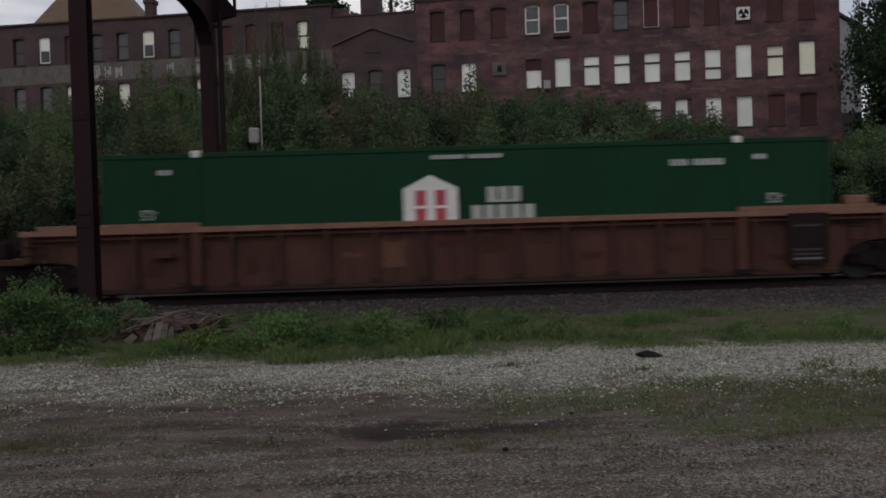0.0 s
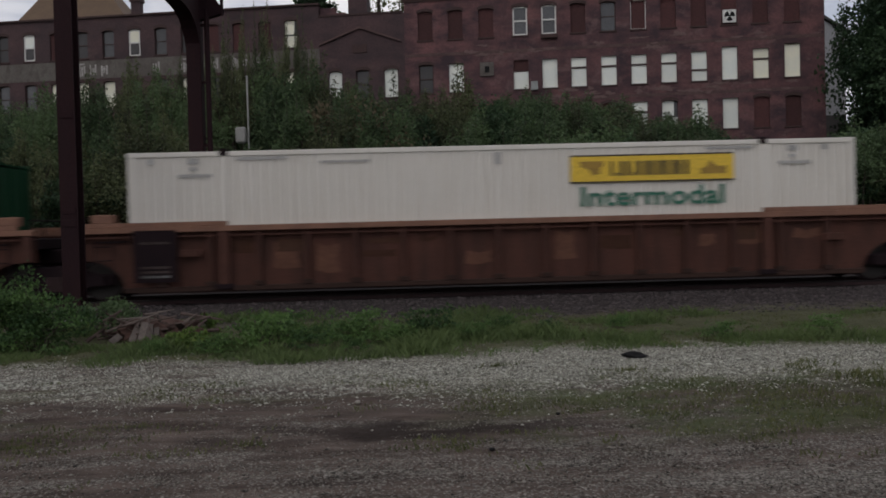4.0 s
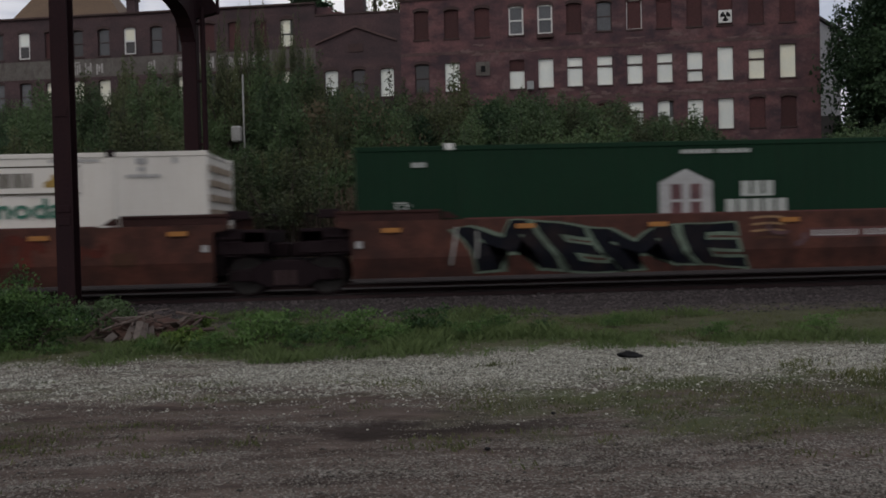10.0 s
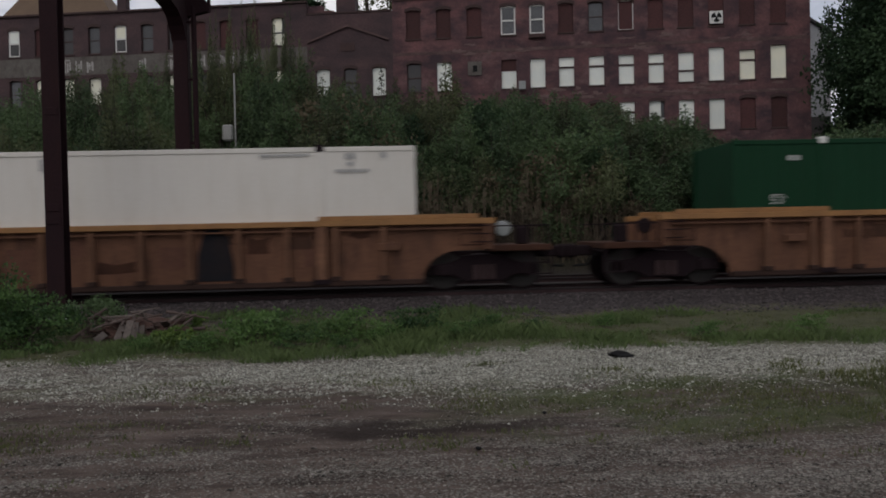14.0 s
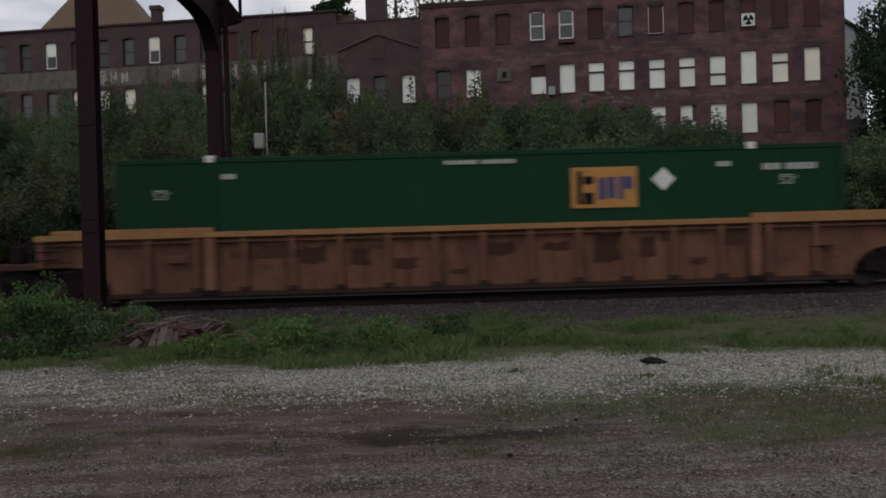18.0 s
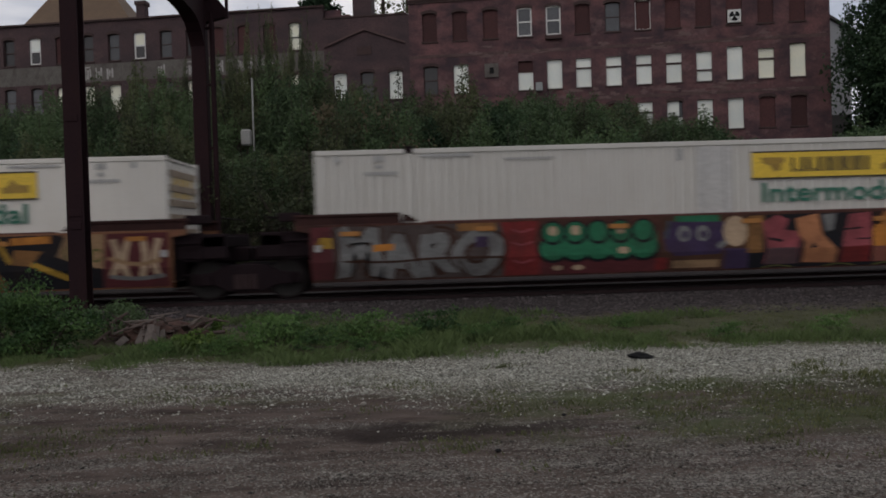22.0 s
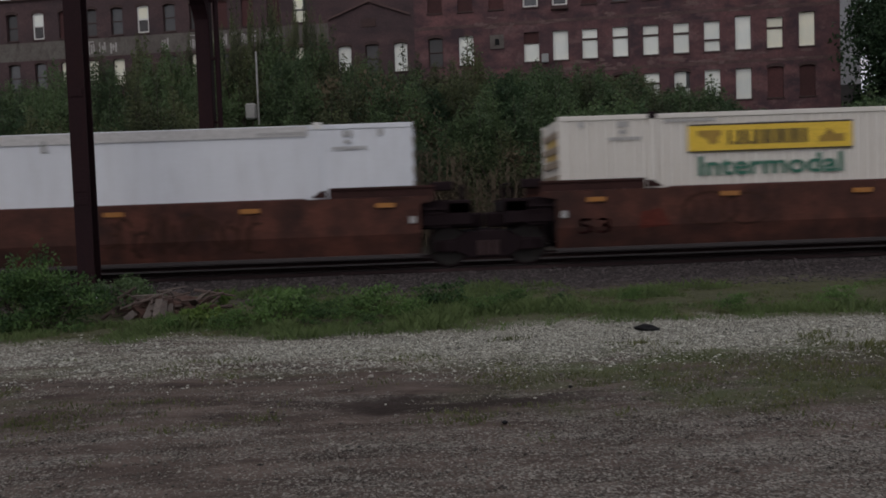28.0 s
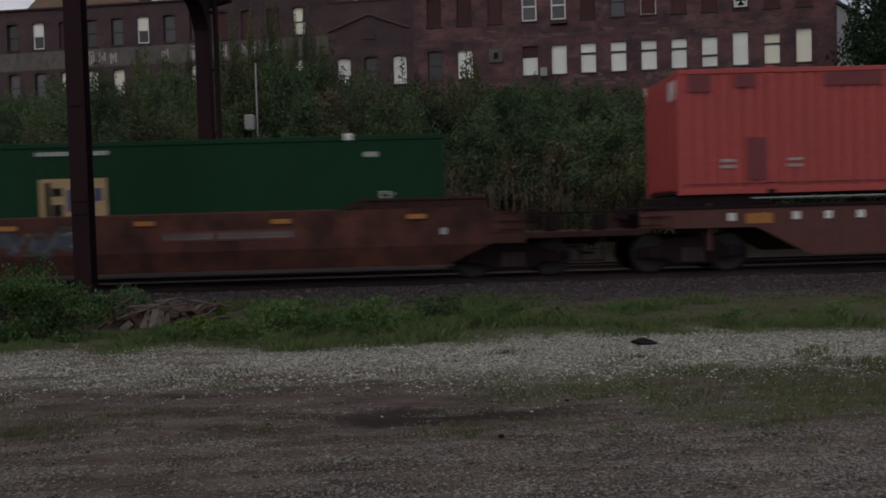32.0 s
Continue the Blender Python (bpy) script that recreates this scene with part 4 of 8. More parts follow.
    # weathered boards leaning on the front of the mound
    for x, tilt, size, turn in ((-0.30, 52, 0.30, 14), (-0.16, 60, 0.34, 6), (-0.03, 58, 0.31, -5), (0.09, 50, 0.27, -16), (-0.62, 30, 0.24, 40)):
        bm = bevel(boxes((-0.055, 0.055, -0.011, 0.011, 0.0, size)), 0.004)
        bmesh.ops.rotate(bm, verts=bm.verts, matrix=Euler((radians(tilt - 90), radians(turn), 0)).to_matrix())
        bmesh.ops.translate(bm, verts=bm.verts, vec=(x, -0.50, 0.0))
        part("board", bm, "weathered", heap, "grey weathered board")
    for a, b, r in (((-0.75, -0.30, 0.16), (0.05, -0.22, 0.42), 0.022), ((-0.60, -0.25, 0.34), (-0.15, -0.2, 0.36), 0.02), ((-0.2, -0.1, 0.40), (0.25, -0.05, 0.46), 0.016)):
        part("branch", rod(bmesh.new(), Vector(a), Vector(b), r, 0.6 * r, 6), "bleached", heap, "bleached dead branch")
    # black rag lying on the gravel
    bm = bmesh.new()
    bmesh.ops.create_icosphere(bm, subdivisions=3, radius=0.12)
    for v in bm.verts:
        k = 1 + 0.5 * noise.noise(v.co * 9)
        v.co = Vector((v.co.x * 1.25 * k, v.co.y * 0.8 * k, max(-0.02, v.co.z * 0.42 * k)))
    rag = part("rag", bm, "black")
    rag.matrix_basis = pose(2.66, 10.15, 0.05)
    tagged(rag, "crumpled black rag lying on the pale gravel", "rag")
    for x, y, s in ((0.52, 6.09, 0.024), (-1.53, 7.49, 0.02), (1.2, 7.2, 0.018), (-0.6, 8.0, 0.03), (-2.4, 8.4, 0.04), (0.3, 8.6, 0.03)):
        bm = bmesh.new()
        bmesh.ops.create_icosphere(bm, subdivisions=2, radius=s)
        for v in bm.verts:
            v.co = v.co * (1 + 0.4 * noise.noise(v.co * 20 + Vector((x, y, 0))))
            v.co.z *= 0.6
        st = part("stone", bm, "gravel_dull" if x < 0.5 else "black")
        st.matrix_basis = pose(x, y, 0.012)
        tagged(st, "single stone lying on the yard", "stone", "stones on the yard")


# ---- the railway ----
Y_TRACK, Z_RAIL = 19.72, 0.29


def build_track(y, label):
    ob = thing("railway_track", pose(0, y, Z_RAIL), label, "railway track", kind="structure")
    for s in (-0.755, 0.755):
        part("rail_head", bevel(boxes((-300, 300, s - 0.036, s + 0.036, -0.035, 0.0)), 0.008), "rail", ob, "worn rail head")
        part("rail", boxes((-300, 300, s - 0.009, s + 0.009, -0.15, -0.035), (-300, 300, s - 0.07, s + 0.07, -0.166, -0.15)), "rail_side", ob)
    first = part("tie", bevel(boxes((-0.11, 0.11, -1.3, 1.3, -0.34, -0.1675)), 0.012), "tie", ob)
    first.matrix_basis = pose(-15.9, 0, 0)
    for i in range(1, 60):
        again(first, pose(-15.9 + 0.53 * i, random.uniform(-0.03, 0.03), random.uniform(-0.006, 0.0), 0, 0, random.uniform(-1, 1)))


def build_poles():
    near = thing("catenary_pole", pose(-6.70, 16.55, 0), "dark oxide-painted steel pole beside the track", "pole")
    for s in (-1, 1):
        part("flange", boxes((-0.165, 0.165, s * 0.15 - 0.016, s * 0.15 + 0.016, -0.3, 13.0)), "pole", near)
    part("web", boxes((-0.014, 0.014, -0.133, 0.133, -0.3, 13.0)), "pole", near)
    part("footing", bevel(boxes((-0.35, 0.35, -0.35, 0.35, -0.4, 0.12)), 0.03), "galv", near, "weathered concrete footing")
    for z in (2.0, 2.25, 4.1):
        part("splice_plate", bevel(boxes((-0.12, 0.12, -0.185, -0.168, z - 0.07, z + 0.07)), 0.005), "pole", near)
    y0 = 26.8
    far = thing("catenary_gantry", pose(-6.70, y0, 0), "dark steel catenary mast with a curved knee brace", "gantry")
    part("mast", bevel(boxes((-0.38, 0.08, -0.2, 0.2, -0.3, 13.0)), 0.02), "pole", far)
    part("conduit", rod(bmesh.new(), (0.27, -0.1, 0), (0.27, -0.1, 8.9), 0.085), "pole", far)
    for z in (2.2, 4.6, 6.6, 8.4):
        part("bracket", boxes((0.0, 0.36, -0.13, -0.05, z - 0.04, z + 0.04)), "pole", far)
    # the curved brace reaches over the track towards the near pole
    lower, upper = [], []
    for i in range(15):
        a = i / 14
        yy = -0.15 - 10.0 * a ** 2.2
        lower.append((yy, 8.62 - 1.25 * math.exp(yy / 0.45)))
        upper.append((yy, 11.9))
    bm = bmesh.new()
    pts = lower + upper[::-1]
    va = [bm.verts.new((-0.40, y, z)) for y, z in pts]
    vb = [bm.verts.new((0.06, y, z)) for y, z in pts]
    k = len(lower)
    for i in range(k - 1):
        for v in (va, vb):
            bm.faces.new((v[i], v[i + 1], v[2 * k - 2 - i], v[2 * k - 1 - i]))
    for i in range(len(pts)):
        j = (i + 1) % len(pts)
        bm.faces.new((va[i], va[j], vb[j], vb[i]))
    bmesh.ops.recalc_face_normals(bm, faces=bm.faces[:])
    part("knee_brace", bm, "pole", far)
    part("side_arm", prism([(0.0, 8.55), (0.75, 8.75), (0.80, 8.9), (0.35, 9.5), (0.0, 9.9)], -0.15, 0.1), "pole", far)
    part("junction_box", bevel(boxes((0.0, 0.3, -0.25, 0.1, 9.3, 9.75)), 0.02), "pole", far)
    part("hanger", rod(bmesh.new(), (0.38, -0.1, 9.15), (0.38, -0.1, 12.5), 0.05), "pole", far)
    part("hanger", rod(bmesh.new(), (0.76, -0.1, 8.7), (0.76, -0.1, 12.5), 0.055), "pole", far)
    for x in (-6.62, -6.38):
        st = part("marker_stake", bevel(boxes((-0.055, 0.055, -0.03, 0.03, -0.1, 0.85)), 0.01), "stake")
        st.matrix_basis = pose(x, 25.3, 0.1)
        tagged(st, "white-painted marker stake by the track", "marker", "marker stakes")
    up = thing("utility_post", pose(-8.2, 42.0, float(height(-8.2, 42.0))), "thin white post with a grey box on the bank", "post")
    part("post", rod(bmesh.new(), (0, 0, -0.3), (0, 0, 9.75 - up.location.z), 0.048), "post_grey", up)
    part("meter_box", bevel(boxes((-0.64, -0.10, -0.15, 0.15, 6.4 - up.location.z, 7.2 - up.location.z)), 0.08), "post_grey", up, "grey weathered box")


# ---- the mill ----
TAN_B = -0.15
FACE = math.degrees(math.atan(TAN_B))


def along(q):
    """Distance along the front for the bearing q = x / y."""
    y = 62 / (1 - q * TAN_B)
    return q * y / math.cos(radians(FACE))


def wall_with_holes(u0, u1, z0, z1, holes, depth=0.35):
    """A front with real openings and their reveals; y runs into the wall."""
    bm = bmesh.new()
    us = sorted({u0, u1, *[h[0] for h in holes], *[h[1] for h in holes]})
    zs = sorted({z0, z1, *[h[2] for h in holes], *[h[3] for h in holes]})
    grid = {}

    def vert(u, z, y=0.0):
        k = (round(u, 4), round(z, 4), y)
        if k not in grid:
            grid[k] = bm.verts.new((u, y, z))
        return grid[k]

    for a, b in zip(us, us[1:]):
        for c, d in zip(zs, zs[1:]):
            m, n_ = (a + b) / 2, (c + d) / 2
            if not any(h[0] < m < h[1] and h[2] < n_ < h[3] for h in holes):
                bm.faces.new((vert(a, c), vert(b, c), vert(b, d), vert(a, d)))
    for a, b, c, d in holes:
        p = [(a, c), (b, c), (b, d), (a, d)]
        for i in range(4):
            e, f = p[i], p[(i + 1) % 4]
            bm.faces.new([bm.verts.new((e[0], 0, e[1])), bm.verts.new((e[0], depth, e[1])), bm.verts.new((f[0], depth, f[1])), bm.verts.new((f[0], 0, f[1]))])
    bmesh.ops.remove_doubles(bm, verts=bm.verts[:], dist=0.0005)
    return bm


def arch_head(w, rise=0.16, t=0.22):
    pts = []
    for i in range(9):
        x = -w / 2 - 0.08 + (w + 0.16) * i / 8
        pts.append((x, rise * (1 - (2 * i / 8 - 1) ** 2) - 0.14))
    return prism(pts + [(x, z + t) for x, z in pts[::-1]], -0.035, 0.33)


def window(parent, u, z0, z1, w, kind, arch=True, shared={}):
    """One opening's filling: infill, boards, sashes or panes, with an arched brick head and a stone sill."""
    ob = new("window")
    ob.parent = parent
    ob.matrix_basis = pose(u, 0, z0)
    h = z1 - z0

    def put(name, rows, mat, bev=0):
        key = (name, round(w, 2), round(h, 2), mat, kind)
        if key not in shared:
            bm = boxes(*rows)
            shared[key] = part(name, bevel(bm, bev) if bev else bm, mat, ob)
        else:
            again(shared[key], Matrix(), ob)

    a = w / 2
    pale = "board_cream" if int(abs(u) * 7) % 3 == 0 else "board"
    if arch:
        key = ("arch", round(w, 2))
        if key not in shared:
            shared[key] = part("arch_head", arch_head(w), "brick_dark", ob)
            shared[key].matrix_basis = pose(0, 0, h)
        else:
            again(shared[key], pose(0, 0, h), ob)
    put("sill", [(-a - 0.08, a + 0.08, -0.06, 0.2, -0.12, 0.0)], "brick_dark", 0.01)
    bars = lambda y0, y1, t, mids=(): [(-a, -a + t, y0, y1, 0, h), (a - t, a, y0, y1, 0, h), (-a + t, a - t, y0, y1, 0, t), (-a + t, a - t, y0, y1, h - t, h)] + \
        [(-a + t, a - t, y0, y1, m_ - t / 2, m_ + t / 2) for m_ in mids]
    if kind == "infill":
        put("infill", [(-a, a, 0.14, 0.3, 0, h)], "brick_infill")
    elif kind == "framed_infill":
        put("infill", [(-a, a, 0.14, 0.3, 0, h)], "brick_infill")
        put("frame", bars(0.08, 0.135, 0.05), "frame_white")
    elif kind == "board":
        put("board", [(-a, a, 0.2, 0.24, 0, h)], pale)
    elif kind in ("two", "two_low", "low_half"):
        m_ = h * (0.66 if kind == "two" else 0.38)
        if kind == "low_half":
            put("board", [(-a, a, 0.2, 0.24, 0, h * 0.62)], pale)
            put("infill", [(-a, a, 0.14, 0.3, h * 0.62, h)], "brick_infill")
        else:
            put("lower_board", [(-a, a, 0.2, 0.24, 0, m_ - 0.03)], pale)
            put("upper_board", [(-a, a, 0.17, 0.21, m_ + 0.03, h)], pale)
            put("meeting_rail", [(-a, a, 0.12, 0.22, m_ - 0.06, m_ + 0.06)], "brick_dark")
    elif kind in ("sash", "half_open"):
        put("frame", bars(0.08, 0.17, 0.11, (h * 0.5,)), "frame_white", 0.008)
        put("upper_pane", [(-a + 0.11, a - 0.11, 0.11, 0.13, h * 0.5 + 0.05, h - 0.11)], "pane_grey" if kind == "sash" else pale)
        put("lower_pane", [(-a + 0.11, a - 0.11, 0.14, 0.16, 0.11, h * 0.5 - 0.05)], "pane_grey" if kind == "sash" else "pane_dark")
    elif kind == "broken":
        put("lower_board", [(-a, a, 0.2, 0.24, 0, h * 0.44)], pale)
        put("upper_board", [(-a, a * 0.55, 0.18, 0.22, h * 0.5, h)], pale)
        put("back_pane", [(-a, a, 0.26, 0.29, 0, h)], "pane_grey")
    elif kind == "grey":
        put("pane", [(-a, a, 0.2, 0.22, 0, h)], "pane_grey")
        put("frame", bars(0.16, 0.2, 0.06, (h * 0.5,)), "brick_dark")
    else:
        put("pane", [(-a, a, 0.22, 0.24, 0, h)], "pane_dark")
        put("frame", bars(0.16, 0.21, 0.07, (h * 0.5,)), "brick_dark")
    return ob


def build_mill():
    base = pose(0, 62, 0, 0, 0, FACE)
    z_base, r3, r2, r1 = 6.2, (8.6, 10.75), (12.05, 14.15), (15.95, 18.05)
    roof, low_roof = 18.98, 18.1
    W = 1.08
    # right-hand block, three rows
    rb = thing("mill_building", base, "derelict three-storey red brick mill, windows boarded white", "building", "mill blocks")
    ua, ub = along(-0.0070), along(0.5027)
    qs = (0.0178, 0.0539, 0.0907, 0.1317, 0.1666, 0.2017, 0.2382, 0.2748, 0.3113, 0.3482, 0.3857, 0.4240, 0.4628)
    row1 = ("infill", "infill", "infill", "sash", "sash", "infill", "grey", "framed_infill", "infill", "infill", "infill", "infill", "infill")
    row2 = ("dark", "board", "", "low_half", "board", "two", "two", "two", "two", "two_low", "board", "two", "board")
    row3 = ("infill", "infill", "infill", "dark", "infill", "dark", "infill", "two", "broken", "board", "board", "infill", "infill")
    holes, todo = [], []
    for q, a, b, c in zip(qs, row1, row2, row3):
        u = along(q)
        for k, (z0, z1), lift in ((a, r1, 0.0), (b, r2, 0.05 * max(0, q - 0.3) / 0.1), (c, r3, 0.0)):
            if k:
                zz1 = z1 + (0.25 if (k == "board" and z0 == r2[0] and q > 0.37) else 0)
                holes.append((u - W / 2, u + W / 2, z0, zz1))
                todo.append((u, z0, zz1, W, k))
    part("wall", wall_with_holes(ua, ub, z_base, roof, holes), "brick", rb)
    for t in todo:
        window(rb, *t, arch=t[4] not in ("board", "two", "two_low", "low_half"))
    part("end_wall", boxes((ub - 0.4, ub - 0.001, 0.36, 16, z_base, roof)), "brick", rb)
    part("end_wall", boxes((ua, ua + 0.4, 0.36, 16, z_base, roof)), "brick", rb)
    part("back_wall", boxes((ua, ub, 15.6, 16, z_base, roof - 0.5)), "brick", rb)
    part("roof", boxes((ua + 0.4, ub - 0.4, 0.4, 15.6, roof - 0.6, roof - 0.35)), "roof", rb)
    part("cornice", boxes((ua - 0.1, ub + 0.1, -0.14, 0.3, roof, roof + 0.16), (ua - 0.05, ub + 0.05, -0.08, 0.2, roof - 0.18, roof - 0.002)), "brick_dark", rb)
    for z in (11.1, 14.75):
        part("string_course", boxes((ua, ub, -0.018, -0.003, z, z + 0.22)), "brick_band", rb)
    # extractor fan, small vent, air box
    fan = part("extractor_fan", bevel(boxes((-0.45, 0.45, -0.16, 0.05, -0.45, 0.45)), 0.02), "frame_white", rb, "white square extractor fan housing")
    fan.matrix_basis = pose(along(0.3857), 0, 16.5)
    bm = bmesh.new()
    bmesh.ops.create_circle(bm, cap_ends=True, segments=24, radius=0.36, matrix=pose(0, -0.166, 0, 90))
    part("fan_mouth", bm, "black", fan)
    for i in range(3):
        bl = part("fan_blade", prism([(0.04, 0.0), (0.34, -0.12), (0.34, 0.12)], -0.178, -0.172), "frame_white", fan)
        bl.matrix_basis = pose(0, 0, 0, 0, 30 + 120 * i, 0)
    v = part("wall_vent", boxes((-0.5, 0.5, -0.1, -0.004, -0.5, 0.5)), "stone_paint", rb, "grey metal wall vent")
    v.matrix_basis = pose(along(0.0907), 0, 13.6)
    part("vent_mouth", boxes((-0.14, 0.18, -0.11, -0.102, -0.25, 0.2)), "black", v)
    ac = part("air_box", bevel(boxes((-0.25, 0.25, -0.4, -0.004, -0.4, 0.2)), 0.02), "galv", rb, "grey box on a bracket")
    ac.matrix_basis = pose(along(0.1317) + 0.95, 0, 12.3)
    ac2 = part("air_box", bevel(boxes((-0.6, 0.6, -0.3, -0.004, -0.3, 0.0)), 0.02), "brick_dark", rb)
    ac2.matrix_basis = pose(along(0.1666), 0, 15.9)
    # patches where the face of the brick has gone pale
    g = random.Random(3)
    for i in range(46):
        bm = bmesh.new()
        bmesh.ops.create_circle(bm, cap_ends=True, segments=18, radius=1, matrix=pose(0, 0, 0, 90))
        rx, rz = g.uniform(0.15, 0.75), g.uniform(0.06, 0.22)
        for v_ in bm.verts:
            k = g.uniform(0.35, 1.25)
            v_.co = Vector((v_.co.x * k * rx, 0, v_.co.z * k * rz))
        o = part("worn_patch", bm, "worn", rb)
        low = i % 5 < 3
        o.matrix_basis = pose(along(g.uniform(0.13, 0.47) if low else g.uniform(0.05, 0.45)), -0.021 - 0.0004 * i, g.uniform(11.2, 11.9) if low else g.uniform(14.6, 15.5))
    # middle block with the gable
    mb = thing("mill_building", base, "lower red brick link of the mill with a gabled front", "building", "mill blocks")
    uc = along(-0.1085)
    holes, todo = [], []
    for q, k in ((-0.0904, "board"), (-0.058, "dark"), (-0.0242, "board")):
        holes.append((along(q) - 0.5, along(q) + 0.5, 11.9, 14.0))
        todo.append((along(q), 11.9, 14.0, 1.0, k))
        holes.append((along(q) - 0.5, along(q) + 0.5, 8.4, 10.4))
        todo.append((along(q), 8.4, 10.4, 1.0, "dark"))
    part("wall", wall_with_holes(uc, ua, z_base, low_roof, holes), "brick_sooty", mb)
    for t in todo:
        window(mb, *t)
    part("roof", boxes((uc, ua, 0.4, 15, low_roof - 0.5, low_roof - 0.3)), "roof", mb)
    part("parapet", boxes((uc, ua - 0.12, -0.06, 0.4, low_roof, low_roof + 0.12)), "brick_dark", mb)
    gl, gt, gr_ = along(-0.1064), along(-0.0601), along(-0.0131)
    zl, zt, zr = 1.6 + 0.2277 * 63, 1.6 + 0.2474 * 62.6, 1.6 + 0.2311 * 62.1
    part("gable_coping", prism([(gl - 0.1, zl), (gt, zt), (gr_ + 0.1, zr), (gr_ + 0.1, zr + 0.13), (gt, zt + 0.15), (gl - 0.1, zl + 0.13)], -0.16, -0.003), "brick_band", mb)
    part("gable_vent", boxes((gt - 0.6, gt + 0.5, -0.06, -0.003, 15.3, 15.9)), "brick_dark", mb)
    ch = part("chimney", bevel(boxes((along(-0.0705) - 0.85, along(-0.0478) - 0.8, 3.0, 4.4, low_roof - 1, 23.5)), 0.03), "brick_sooty", mb, "square brick chimney stack")
    part("cap", boxes((along(-0.0705) - 0.91, along(-0.0478) - 0.74, 2.94, 4.46, 20.9, 21.15)), "brick_dark", ch)
    part("stepped_wall", boxes((uc, uc + 1.2, 0.41, 0.9, low_roof, low_roof + 0.75), (uc + 1.2, uc + 2.0, 0.41, 0.9, low_roof, low_roof + 0.35)), "brick", mb)
    # left-hand block, painted band below
    lb = thing("mill_building", base, "long brick mill wing with a flaking painted band", "building", "mill blocks")
    ud = along(-0.80)
    roof_l = 19.0
    holes, todo = [], []
    k1 = {1: "half_open", 5: "half_open", 4: "grey", 6: "grey", 9: "infill", 10: "infill", 11: "broken", 0: "dark", 2: "infill", 3: "dark", 7: "dark", 8: "infill"}
    for i in range(-9, 12):
        q = -0.4793 + 0.03065 * i
        u = along(q)
        kind = k1.get(i, "dark")
        holes.append((u - 0.47, u + 0.47, 15.95, 18.0))
        todo.append((u, 15.95, 18.0, 0.94, kind))
        kind2 = "board" if i in (2, 3, 4, 7, 9, 11, -3) else ("grey" if i in (0, 1, 5) else "dark")
        holes.append((u - 0.47, u + 0.47, 12.0, 14.1))
        todo.append((u, 12.0, 14.1, 0.94, kind2))
    part("wall", wall_with_holes(ud, uc, z_base, roof_l, holes), "brick_sooty", lb)
    for t in todo:
        window(lb, *t)
    part("painted_band", boxes((ud, uc, -0.02, -0.004, 14.35, 15.75)), "stone_paint", lb, "flaking grey painted band with faded lettering")
    # what is left of a painted name: broken strokes, past reading
    for q0, q1, k in ((-0.417, -0.353, 5), (-0.305, -0.292, 1), (-0.272, -0.163, 9)):
        for i in range(k):
            u, w = along(q0 + (q1 - q0) * i / k), (along(q1) - along(q0)) / k * 0.66
            rows = []
            for m in range(3):
                x, z = u + w * m / 3, g.uniform(14.5, 14.75)
                rows.append((x, x + g.uniform(0.08, 0.17), -0.030, -0.024, z, g.uniform(15.15, 15.62)))
            z = g.choice((14.55, 15.0, 15.45))
            rows.append((u + 0.03, u + w * 0.8, -0.035, -0.031, z, z + 0.1))
            part("faded_letter", boxes(*rows), "mark_faded", lb, "faded pale lettering stroke")
    part("roof", boxes((ud, uc, 0.4, 15, roof_l - 0.5, roof_l - 0.3)), "roof", lb)
    part("end_wall", boxes((uc - 0.4, uc, 0.36, 15, low_roof - 1, roof_l)), "brick_sooty", lb)
    part("cornice", boxes((ud, uc + 0.05, -0.16, 0.3, roof_l, roof_l + 0.14)), "brick_dark", lb)
    st = part("chimney", bevel(boxes((along(-0.3285) - 1.05, along(-0.3187) - 1.0, 2.0, 2.7, 18, 21.0)), 0.03), "brick_sooty", lb, "small brick chimney")
    part("cap", boxes((along(-0.3285) - 1.13, along(-0.3187) - 0.92, 1.92, 2.78, 20.7, 21.03)), "brick_dark", st)
    # the hipped roof behind the wing
    hb = thing("hipped_house", pose(0, 0, 0), "house with a tan hipped roof behind the mill", "house")
    y = 84.0
    x0, x1, xa = -0.4620 * y, -0.3329 * y, -0.408 * y
    ze, zt = 1.6 + 0.262 * y, 1.6 + 0.362 * y
    part("wall", boxes((x0 + 0.5, x1 - 0.5, y + 0.5, y + 10, 7, ze)), "siding", hb)
    bm = bmesh.new()
    c = [bm.verts.new(p) for p in ((x0, y, ze), (x1, y, ze), (x1, y + 11, ze), (x0, y + 11, ze))]
    r = [bm.verts.new((xa - 0.15, y + 5.5, zt)), bm.verts.new((xa + 0.15, y + 5.5, zt))]
    for f in ((c[0], c[1], r[1], r[0]), (c[1], c[2], r[1]), (c[2], c[3], r[0], r[1]), (c[3], c[0], r[0]), (c[3], c[2], c[1], c[0])):
        bm.faces.new(f)
    part("roof", bm, "tan_roof", hb)
    # pale gabled house seen past the corner
    gh = thing("gabled_house", pose(36.6, 77, 5), "pale clapboard house behind the mill corner", "house")
    part("wall", prism([(-4, 0), (4, 0), (4, 14.5), (0, 16.9), (-4, 14.5)], 0, 8), "siding", gh)
    part("roof", prism([(-4.3, 14.4), (0, 17.0), (4.3, 14.4), (4.3, 14.65), (0, 17.3), (-4.3, 14.65)], -0.3, 8.3), "roof", gh)
    part("foundation", boxes((-4.02, 4.02, -0.03, 8.03, -1.5, 6.8)), "roof", gh)


# ---- the train: containers in well cars; x along the train from each container's leading end, z from the rail head ----
SPEED = 9.52
LONG, HALF, TOP, FLOOR = 16.15, 1.295, 3.25, 0.34
moving = []
LETTERS = {}
wheels = []


